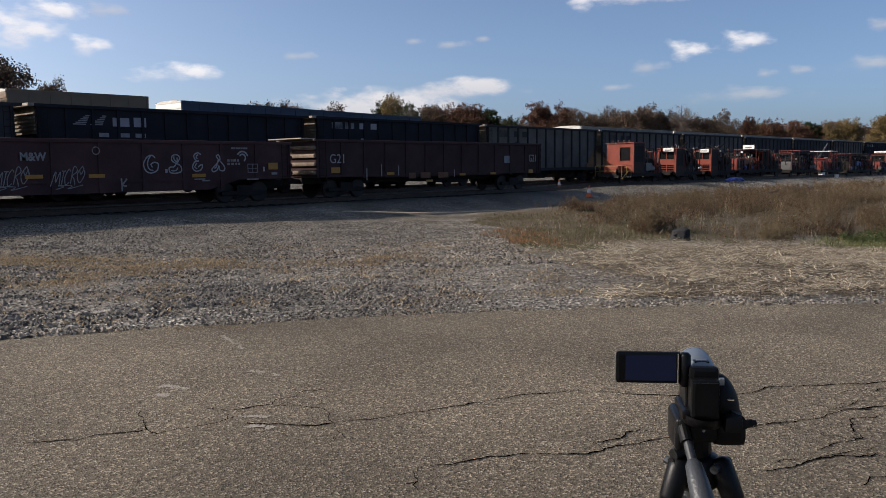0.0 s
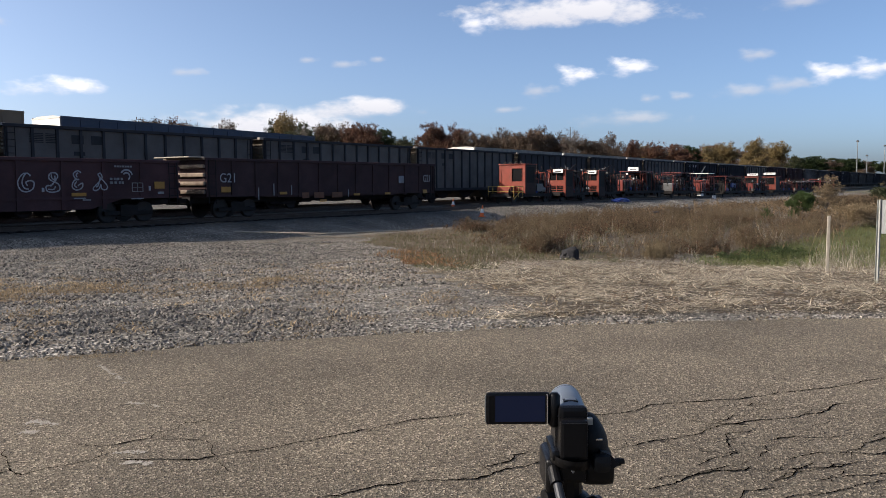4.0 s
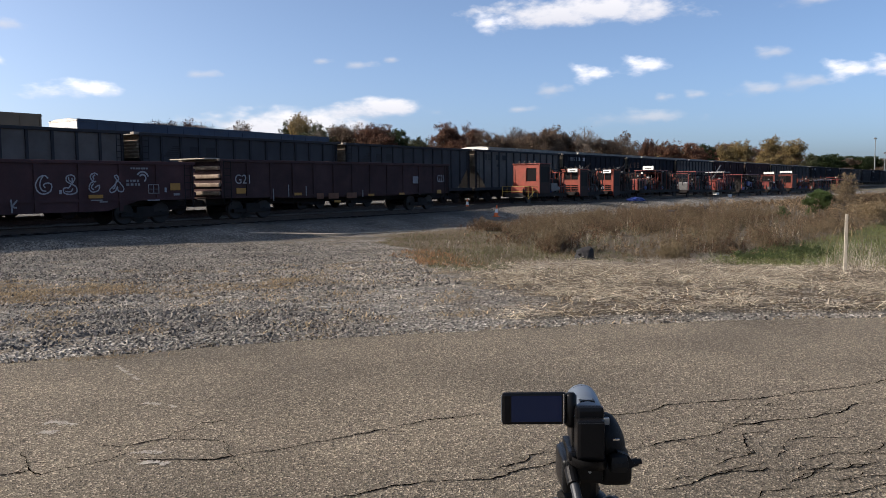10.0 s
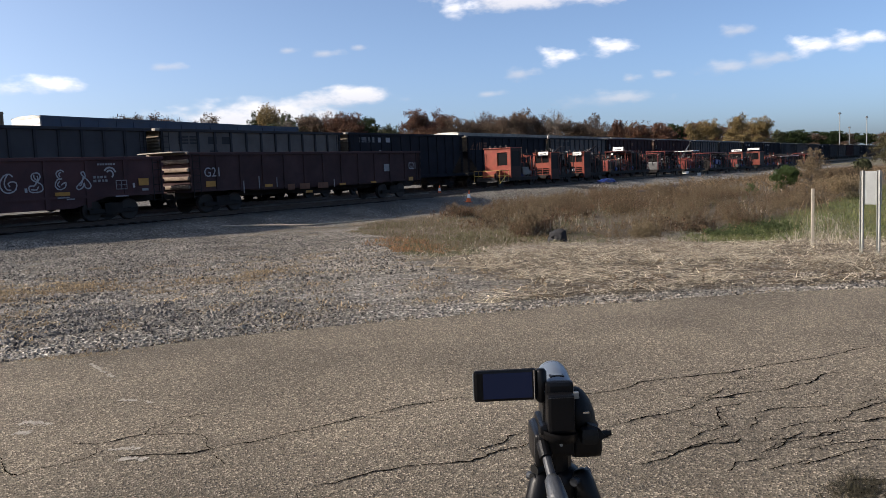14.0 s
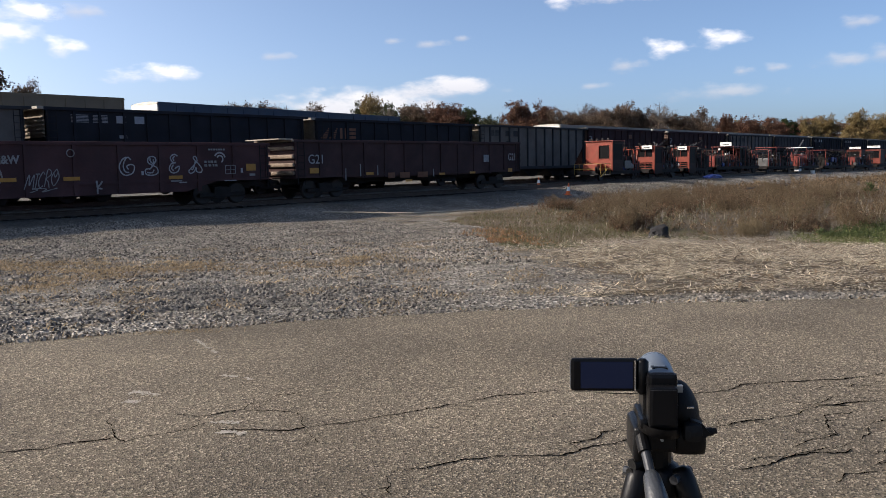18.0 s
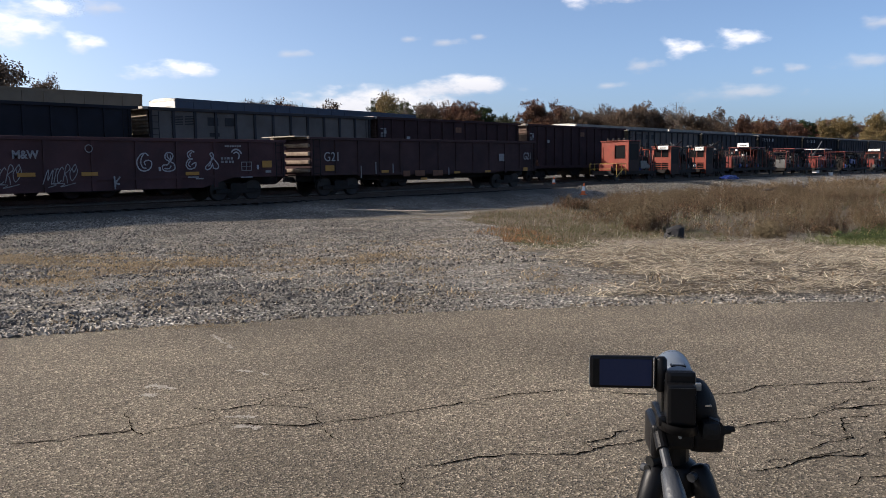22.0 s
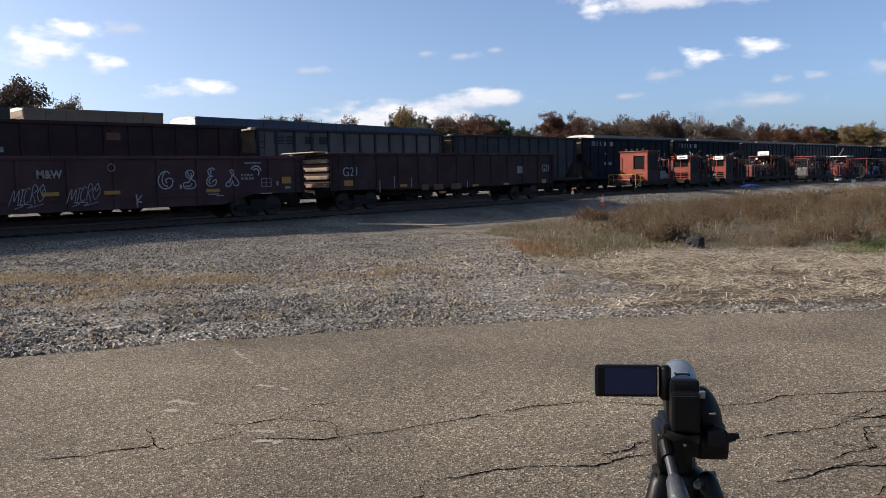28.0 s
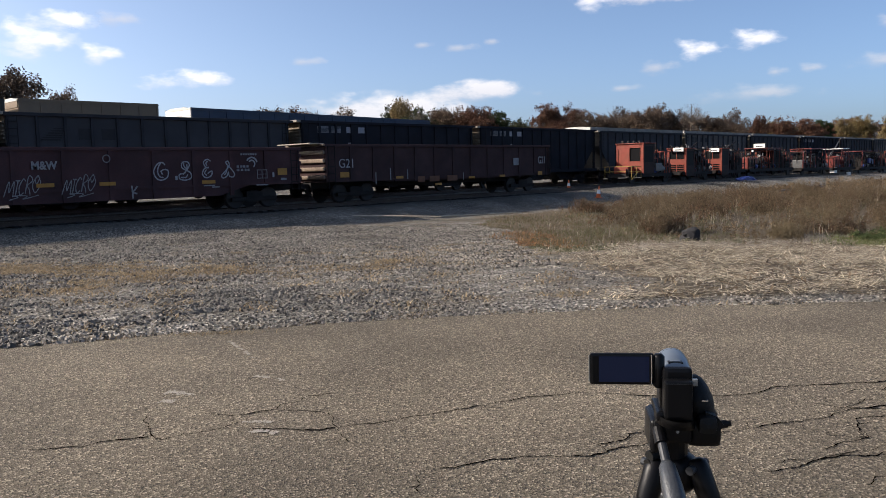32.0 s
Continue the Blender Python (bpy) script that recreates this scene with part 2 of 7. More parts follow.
M_GRIME = mat("oily black steel", (0.01, 0.009, 0.009), 0.6, vary=0.4, scale=4.0, dirt=(0.04, 0.024, 0.018), dirt_amount=0.35, spec=0.2)
M_GREYMET = mat("bare grey metal", (0.11, 0.11, 0.11), 0.5, 0.3, vary=0.35, scale=4.0)
M_BOXYEL = mat("tan yellow container paint", (0.19, 0.13, 0.08), 0.6, vary=0.15, scale=0.8, dirt=(0.12, 0.085, 0.06), dirt_amount=0.4)
M_BOXBLU = mat("slate blue rack panel", (0.025, 0.04, 0.075), 0.55, vary=0.2, scale=0.8, dirt=(0.05, 0.055, 0.06), dirt_amount=0.4)
M_BOXGRY = mat("galvanised rack panel", (0.055, 0.052, 0.048), 0.6, vary=0.25, scale=0.8, dirt=(0.03, 0.024, 0.02), dirt_amount=0.5, spec=0.2)
M_BOXDRK = mat("sooty dark rack panel", (0.02125, 0.02375, 0.0288), 0.8, vary=0.3, scale=0.8, dirt=(0.015, 0.015, 0.0156), dirt_amount=0.5, spec=0.05)
M_FASCIA = mat("dusty grey roof board", (0.22, 0.205, 0.18), 0.75, vary=0.3, scale=0.7, dirt=(0.07, 0.06, 0.05), dirt_amount=0.5)
M_ROOF = mat("pale roof sheet", (0.55, 0.53, 0.48), 0.5, vary=0.15, scale=0.8, dirt=(0.35, 0.3, 0.24), dirt_amount=0.4)
M_COAL = mat("coal dust", (0.02, 0.019, 0.018), 0.85, vary=0.4, scale=4.0)
M_CONE = mat("orange cone rubber", (0.65, 0.13, 0.03), 0.6, vary=0.15)
M_CONEBAND = mat("white cone sleeve", (0.7, 0.7, 0.68), 0.5, vary=0.1)
M_GALV = mat("galvanised sheet", (0.19, 0.2, 0.2), 0.4, 0.3, vary=0.12, scale=5.0)
M_POST = mat("zinc sign post", (0.27, 0.27, 0.255), 0.5, 0.4, vary=0.2, scale=8.0)
M_OLDWOOD = mat("bleached timber", (0.3, 0.265, 0.215), 0.85, vary=0.25, scale=6.0)
M_STUMP = mat("charred stump wood", (0.018, 0.017, 0.018), 0.9, vary=0.4, scale=8.0, bump=0.6)
M_PLASTIC = mat("black camera plastic", (0.0042, 0.0042, 0.0048), 0.36, vary=0.2, scale=30.0, fine=300.0, bump=0.06, spec=0.18)
M_SILVER = mat("blue-grey metallic shell", (0.2, 0.225, 0.25), 0.38, 0.6, vary=0.08, scale=30.0, bump=0.0)
M_CHROME = mat("bright trim", (0.75, 0.75, 0.75), 0.2, 0.9, vary=0.05, bump=0.0)
M_RUBBER = mat("matt black rubber", (0.0054, 0.0054, 0.0054), 0.6, vary=0.2, scale=40.0, fine=300.0, bump=0.1, spec=0.25)
M_ALU = mat("dark anodised tube", (0.04, 0.042, 0.045), 0.35, 0.6, vary=0.15, scale=20.0, bump=0.0)
M_HANDLE = mat("grey painted handle tube", (0.03, 0.033, 0.038), 0.4, 0.2, vary=0.15, scale=20.0, bump=0.0, spec=0.4)
M_GRIP = mat("glossy grey grip", (0.035, 0.038, 0.043), 0.38, vary=0.2, scale=30.0, fine=250.0, bump=0.12, spec=0.45)
M_LEG = mat("dark grey leg tube", (0.022, 0.024, 0.028), 0.38, 0.2, vary=0.15, scale=20.0, bump=0.0, spec=0.35)
M_TARP = mat("blue plastic sheeting", (0.014, 0.03, 0.15), 0.35, vary=0.3, scale=4.0, bump=0.4)
M_PALE = mat("off-white board", (0.7, 0.69, 0.66), 0.5, vary=0.1)
M_BARK = mat("grey brown bark", (0.1, 0.082, 0.066), 0.9, vary=0.3, scale=3.0, bump=0.4)
M_CRACK = mat("open crack", (0.004, 0.0035, 0.003), 1.0, vary=0.3, scale=8.0, spec=0.0)
M_CHALK = mat("worn chalk mark", (0.3038, 0.2785, 0.2379), 0.9, vary=0.3, scale=12.0)

screen = bpy.data.materials.new("lit navy viewfinder screen")
screen.use_nodes = True
sb = screen.node_tree.nodes["Principled BSDF"]
sb.inputs["Base Color"].default_value, sb.inputs["Roughness"].default_value = (0.003, 0.005, 0.014, 1), 0.25
sb.inputs["Specular IOR Level"].default_value = 0.25
sb.inputs["Emission Color"].default_value, sb.inputs["Emission Strength"].default_value = (0.006, 0.011, 0.034, 1), 0.3


def leaf_mat(name, color, vary=0.45, hue=None, thinness=0.3):
    m = mat(name, color, 0.7, vary=0.25, scale=0.6, fine=3.0, bump=0.0, island=vary, dirt=hue, dirt_amount=0.8, dirt_scale=0.35, obrand=0.2)
    b = m.node_tree.nodes["Principled BSDF"]
    b.inputs["Specular IOR Level"].default_value = 0.15
    n, l = m.node_tree.nodes, m.node_tree.links
    thin, mix = n.new("ShaderNodeBsdfTranslucent"), n.new("ShaderNodeMixShader")
    l.new(b.inputs["Base Color"].links[0].from_socket, thin.inputs["Color"])
    mix.inputs[0].default_value = thinness
    l.new(b.outputs[0], mix.inputs[1])
    l.new(thin.outputs[0], mix.inputs[2])
    l.new(mix.outputs[0], n["Material Output"].inputs[0])
    return m


L_RUST = leaf_mat("rust oak leaves", (0.115, 0.055, 0.034), 0.3, hue=(0.075, 0.048, 0.034), thinness=0.12)
L_BROWN = leaf_mat("brown autumn leaves", (0.105, 0.072, 0.05), 0.3, hue=(0.07, 0.054, 0.042), thinness=0.12)
L_THICKET = leaf_mat("dark brown weed leaves", (0.1, 0.07, 0.043), 0.9, hue=(0.19, 0.15, 0.09))
L_GREEN = leaf_mat("dull green leaves", (0.05, 0.057, 0.027), 0.3, hue=(0.045, 0.045, 0.025), thinness=0.12)
L_GOLD = leaf_mat("gold autumn leaves", (0.19, 0.135, 0.058), 0.3, hue=(0.125, 0.1, 0.048), thinness=0.12)
L_OLIVE = leaf_mat("olive brown leaves", (0.075, 0.07, 0.036), hue=(0.085, 0.065, 0.042))
L_PINE = leaf_mat("pine needles", (0.028, 0.042, 0.017), hue=(0.038, 0.05, 0.018))
L_SEED = leaf_mat("young pine needles", (0.062, 0.092, 0.03), hue=(0.045, 0.065, 0.024))
L_TWIG = leaf_mat("bare twigs", (0.16, 0.135, 0.115))
L_STRAW = leaf_mat("dry straw", (0.5668, 0.4973, 0.3752), 0.85, hue=(0.2888, 0.2378, 0.1736))
L_WEED = leaf_mat("dead weed leaves", (0.17, 0.12, 0.072), 0.9, hue=(0.08, 0.058, 0.036))
L_LOWGREEN = leaf_mat("low green leaves", (0.06, 0.078, 0.03), 0.5, hue=(0.1, 0.09, 0.045))
L_TURF = leaf_mat("tan dry turf", (0.3, 0.23, 0.14), 0.6, hue=(0.17, 0.115, 0.06))
L_GRASS = leaf_mat("patchy grass", (0.085, 0.09, 0.038), 0.6, hue=(0.12, 0.095, 0.055))
L_SWALE = leaf_mat("green swale grass", (0.09, 0.108, 0.036), 0.6, hue=(0.19, 0.155, 0.075))
L_TAN = leaf_mat("tan dry stems", (0.2, 0.15, 0.09), 0.6, hue=(0.1, 0.072, 0.045))
L_BLEACH = leaf_mat("bleached grey stalks", (0.33, 0.29, 0.23), 0.7, hue=(0.16, 0.13, 0.1))
L_VINE = leaf_mat("russet vine leaves", (0.15, 0.085, 0.05), 0.7, hue=(0.1, 0.075, 0.05))
L_SAGE = leaf_mat("grey green weed leaves", (0.1, 0.1, 0.055), 0.6, hue=(0.16, 0.13, 0.08))
L_DARKTUFT = leaf_mat("dark tuft blades", (0.03, 0.028, 0.018), 0.6, hue=(0.06, 0.05, 0.03))
L_COPPER = leaf_mat("coppery dead grass", (0.23, 0.125, 0.06), 0.6)


def speckle(name, colours, scale, rough, bump, big_scale=0.35, big=0.2, dist=0.01):
    """A surface of many small stones: cell colours over a broad stain."""
    m = bpy.data.materials.new(name)
    m.use_nodes = True
    nt = m.node_tree
    n, l = nt.nodes, nt.links
    b = n["Principled BSDF"]
    tc = n.new("ShaderNodeTexCoord")
    vo = n.new("ShaderNodeTexVoronoi")
    vo.inputs["Scale"].default_value = scale
    l.new(tc.outputs["Object"], vo.inputs["Vector"])
    sep = n.new("ShaderNodeSeparateColor")
    l.new(vo.outputs["Color"], sep.inputs[0])
    cr = n.new("ShaderNodeValToRGB")
    el = cr.color_ramp.elements
    el[0].color, el[1].color = (*colours[0], 1), (*colours[-1], 1)
    for i, c in enumerate(colours[1:-1]):
        el.new((i + 1) / (len(colours) - 1)).color = (*c, 1)
    l.new(sep.outputs[0], cr.inputs[0])
    no = n.new("ShaderNodeTexNoise")
    no.inputs["Scale"].default_value, no.inputs["Detail"].default_value = big_scale, 6
    l.new(tc.outputs["Object"], no.inputs["Vector"])
    mr = n.new("ShaderNodeMapRange")
    mr.inputs[1].default_value, mr.inputs[2].default_value, mr.inputs[3].default_value, mr.inputs[4].default_value = 0.3, 0.7, 1 - big, 1 + big
    l.new(no.outputs[0], mr.inputs[0])
    sc = n.new("ShaderNodeVectorMath")
    sc.operation = "SCALE"
    l.new(cr.outputs[0], sc.inputs[0])
    l.new(mr.outputs[0], sc.inputs["Scale"])
    l.new(sc.outputs[0], b.inputs["Base Color"])
    b.inputs["Roughness"].default_value, b.inputs["Specular IOR Level"].default_value = rough, 0.3
    bp = n.new("ShaderNodeBump")
    bp.inputs["Strength"].default_value, bp.inputs["Distance"].default_value = bump, dist
    add = n.new("ShaderNodeMath")
    add.operation = "ADD"
    l.new(vo.outputs["Distance"], add.inputs[0])
    l.new(sep.outputs[1], add.inputs[1])
    l.new(add.outputs[0], bp.inputs["Height"])
    l.new(bp.outputs[0], b.inputs["Normal"])
    return m, sc


M_ASPHALT, _ = speckle("worn asphalt with pale aggregate", ((0.0265, 0.0217, 0.0153), (0.09, 0.074, 0.052), (0.147, 0.121, 0.085), (0.1, 0.082, 0.058), (0.38, 0.32, 0.235)), 94.0, 0.92, 0.6, 0.5, 0.3, 0.016)


def ground_material():
    """Grey gravel; straw, grass and dry turf blend in by the sheet's own cover maps."""
    m, grey = speckle("grey gravel with dry turf", ((0.03, 0.027, 0.022), (0.122, 0.11, 0.091), (0.215, 0.195, 0.165), (0.088, 0.079, 0.066), (0.46, 0.425, 0.37)), 24.0, 0.9, 1.0, 0.4, 0.42, 0.05)
    nt = m.node_tree
    n, l = nt.nodes, nt.links
    b = n["Principled BSDF"]
    tc = n.new("ShaderNodeTexCoord")
    rough = n.new("ShaderNodeTexNoise")
    rough.inputs["Scale"].default_value, rough.inputs["Detail"].default_value, rough.inputs["Roughness"].default_value = 3.2, 9, 0.75
    l.new(tc.outputs["Object"], rough.inputs["Vector"])
    blades = n.new("ShaderNodeTexNoise")
    blades.inputs["Scale"].default_value, blades.inputs["Detail"].default_value = 18.0, 6
    l.new(tc.outputs["Object"], blades.inputs["Vector"])
    out = grey.outputs[0]
    for attr, c0, c1 in (("dry", (0.06, 0.045, 0.029), (0.2, 0.153, 0.095)), ("green", (0.05, 0.058, 0.02), (0.14, 0.15, 0.055)), ("straw", (0.032, 0.025, 0.017), (0.16, 0.125, 0.08)), ("ballast", (0.04, 0.035, 0.03), (0.15, 0.132, 0.11))):
        at = n.new("ShaderNodeAttribute")
        at.attribute_name = attr
        ramp = n.new("ShaderNodeMapRange")
        ramp.inputs[1].default_value, ramp.inputs[2].default_value = 0.3, 0.75
        l.new(blades.outputs[0], ramp.inputs[0])
        col = n.new("ShaderNodeMix")
        col.data_type = "RGBA"
        col.inputs[6].default_value, col.inputs[7].default_value = (*c0, 1), (*c1, 1)
        l.new(ramp.outputs[0], col.inputs[0])
        ad = n.new("ShaderNodeMath")
        ad.operation = "ADD"
        l.new(at.outputs["Fac"], ad.inputs[0])
        l.new(rough.outputs[0], ad.inputs[1])
        th = n.new("ShaderNodeMapRange")
        th.inputs[1].default_value, th.inputs[2].default_value = 0.78, 1.15
        l.new(ad.outputs[0], th.inputs[0])
        mx = n.new("ShaderNodeMix")
        mx.data_type = "RGBA"
        l.new(th.outputs[0], mx.inputs[0])
        l.new(out, mx.inputs[6])
        l.new(col.outputs[2], mx.inputs[7])
        out = mx.outputs[2]
    l.new(out, b.inputs["Base Color"])
    return m


M_GROUND = ground_material()
M_STONE = mat("crushed grey stone", (0.1722, 0.1546, 0.1309), 0.9, vary=0.5, scale=0.45, fine=6.0, bump=0.2, island=0.85)
M_STONE2 = mat("dark grey stone", (0.117, 0.1062, 0.0918), 0.8, vary=0.4, scale=0.6, fine=6.0, bump=0.2, island=0.7)

# ---- the lie of the land ----
EDGE_N, EDGE_U = Vector((0.663, 0.748)), Vector((0.748, -0.663))


def road_edge(u):
    """How far the asphalt reaches, across its run, at u along it."""
    return max(7.3, 8.45 - 0.022 * (u - 2.5) ** 2) if u < 2.5 else max(7.6, 8.45 - 0.022 * (u - 2.5) ** 2)


def past_edge(x, y):
    u = 0.748 * x - 0.663 * y
    return 0.663 * x + 0.748 * y - road_edge(u), u


def step(a, b, v):
    t = min(1.0, max(0.0, (v - a) / (b - a)))
    return t * t * (3 - 2 * t)


def land(x, y):
    """Height of the open ground."""
    d, u = past_edge(x, y)
    low = 0.45 + 0.28 * step(13, 27, x)
    z = -0.02 - low * step(0.3, 13, d)
    if d < 0.3:
        z = -0.02 - 0.25 * step(0.0, 1.2, -d + 0.1)
    bed = step(26.5, 29.8, y) * (1 - step(80, 140, x) * 0.6)
    z += (-0.2 - z) * bed
    if y < 14:
        z -= 0.35 * step(18, 32, x) * step(14, 5, y)
    if d > 0:
        z += 0.05 * noise.noise((x * 0.5, y * 0.5, 0)) * step(0, 3, d) + 0.02 * noise.noise((x * 2.1, y * 2.1, 3)) * step(0, 1, d)
    far = math.hypot(x, y)
    z += 2.5 * step(220, 900, far)
    return z


def weedy(x, y, wob=0.0):
    """How far the dead weeds have taken the ground."""
    return step(-0.6, 1.0, x - y - 3.6 + 1.6 * wob) * step(-0.8, 3.2, y - 9.7 + 0.26 * max(0, x - 18) + 1.9 * wob) * (1 - step(-1, 1.5, y - 24.5 + 0.12 * max(0, x - 42)))


def cover(x, y):
    """Dry turf, green, straw and dark ballast, 0 to 1, on the open ground."""
    d, u = past_edge(x, y)
    wob = noise.noise((x * 0.35, y * 0.35, 7.0))
    fine = noise.noise((x * 1.3, y * 1.3, 11.0))
    w = weedy(x, y, wob)
    streak = noise.noise((u * 0.7, d * 2.2, 3.0))
    green = step(20, 25, x) * (1 - step(7.0, 9.5, y)) * (0.85 + 0.3 * wob) * step(3, 6, d)
    straw = step(-0.6, 1.2, u - 2.5 - 0.1 * d + wob * 1.2) * step(-0.1, 0.4, d - 0.35 + 0.25 * fine) * (1 - w) * (1 - step(16, 22, d)) * (0.72 + 0.35 * streak)
    straw = max(straw * (1 - 0.7 * green), 0.75 * w * step(9, 12, x - y + 2 * wob) * (1 - green))
    band = math.exp(-((d - 8.7 + wob * 3.0) / 3.3) ** 2) * (1 - 0.3 * step(-5.0, -2.0, u)) * (1 - step(0, 3, u)) * (0.9 + 0.7 * fine + 0.5 * streak + 1.3 * noise.noise((x * 0.22, y * 0.22, 30.0)))
    near = math.exp(-((d - 3.2 - wob * 2) / 1.5) ** 2) * (1 - step(-3.5, -1.0, u)) * (0.42 + 0.6 * fine)
    spots = 0.33 + 0.45 * fine + 0.2 * streak if d > 0.5 and y < 26 else 0.0
    edge = math.exp(-((d - 0.05) / 0.14) ** 2) * (0.3 + 0.4 * fine)
    dry = max(band, near, edge, spots, w * 0.8, 0.75 * step(66, 74, x) * (1 - step(24, 29, y)))
    if math.hypot(x, y) > 180:
        dry, green = 0.5, 0.4
    ballast = step(27, 29.5, y) * 0.5 * (1 - step(70, 75, y)) * (1 - 0.7 * step(44, 48, x) * (1 - step(33, 34, y)))
    return max(0, dry), max(0, green), max(0, straw), ballast


def warped(n, near, far, core):
    """n coordinates, closely set round the core stretch and ever wider outside it."""
    k = np.linspace(-1, 1, n)
    a, b = core
    inner = (a + b) / 2 + k * (b - a) / 2 / 0.86
    over = np.clip(np.abs(k) - 0.86, 0, 1) / 0.14
    return inner + np.sign(k) * (np.exp(over * math.log(far)) - 1)


def build_ground():
    xs, ys = warped(330, 0, 4200, (-12, 75)), warped(250, 0, 4200, (-8, 48))
    verts = [(x, y, land(x, y)) for y in ys for x in xs]
    nx = len(xs)
    i = np.arange(nx * len(ys)).reshape(len(ys), nx)
    faces = np.stack([i[:-1, :-1], i[:-1, 1:], i[1:, 1:], i[1:, :-1]], -1).reshape(-1, 4)
    me = mesh_np("ground", verts, faces, M_GROUND, True)
    cov = np.array([cover(v[0], v[1]) for v in verts], np.float32)
    for k, name in enumerate(("dry", "green", "straw", "ballast")):
        at = me.attributes.new(name, "FLOAT", "POINT")
        at.data.foreach_set("value", np.ascontiguousarray(cov[:, k]))
    thing("ground", me, None, "grey gravel yard with dry turf and a grassy swale", "ground", kind="structure")


def build_road():
    """The asphalt, with a ragged edge against the gravel."""
    us = list(np.arange(-46, 46.1, 0.25))
    top, bot = [], []
    for u in us:
        e = road_edge(u) + 0.09 * noise.noise((u * 1.3, 0, 5)) + 0.04 * noise.noise((u * 5, 0, 2))
        near = -9.0
        top.append([EDGE_N * near + EDGE_U * u, EDGE_N * (e - 0.06) + EDGE_U * u, EDGE_N * e + EDGE_U * u])
    bm = bmesh.new()
    rows = [[bm.verts.new((a.x, a.y, 0)), bm.verts.new((b.x, b.y, 0)), bm.verts.new((c.x, c.y, -0.015)), bm.verts.new((c.x, c.y, -0.3)), bm.verts.new((a.x, a.y, -0.3))] for a, b, c in top]
    for p, q in zip(rows, rows[1:]):
        for k in range(4):
            bm.faces.new((p[k], p[k + 1], q[k + 1], q[k]))
    thing("road", bm, M_ASPHALT, "worn grey-brown asphalt road with long cracks", "road", kind="structure")


def ribbon(points, width, z, wiggle, seed, taper=True):
    """A thin uneven strip along way-points on the road, jagged at two scales."""
    rnd = random.Random(seed)
    line = []
    for a, b in zip(points, points[1:]):
        a, b = Vector(a), Vector(b)
        k = max(3, int((b - a).length / 0.022))
        side = Vector((-(b - a).y, (b - a).x)).normalized()
        for i in range(k):
            t = i / k
            p = a.lerp(b, t)
            w = (noise.noise((p.x * 7, p.y * 7, seed)) * wiggle + noise.noise((p.x * 28, p.y * 28, seed)) * wiggle * 0.5) * min(1, 4 * t, 4 * (1 - t) + 0.2)
            line.append(p + side * w)
    line.append(Vector(points[-1]))
    bm = bmesh.new()
    prev = None
    for i, p in enumerate(line):
        q = line[min(i + 1, len(line) - 1)] - line[max(i - 1, 0)]
        side = Vector((-q.y, q.x)).normalized()
        run = abs(q.normalized().dot(Vector((0.8, -0.6))))
        w = width * (0.6 + 0.9 * run ** 2) * rnd.uniform(0.5, 1.3) * max(0.6, 0.9 + 0.7 * noise.noise((p.x * 4, p.y * 4, 9.0))) * (min(1, 0.3 + 8 * min(i, len(line) - 1 - i) / len(line)) if taper else 1)
        pair = [bm.verts.new((*(p + side * w / 2), z)), bm.verts.new((*(p - side * w / 2), z))]
        if prev:
            bm.faces.new((prev[0], prev[1], pair[1], pair[0]))
        prev = pair
    return bm


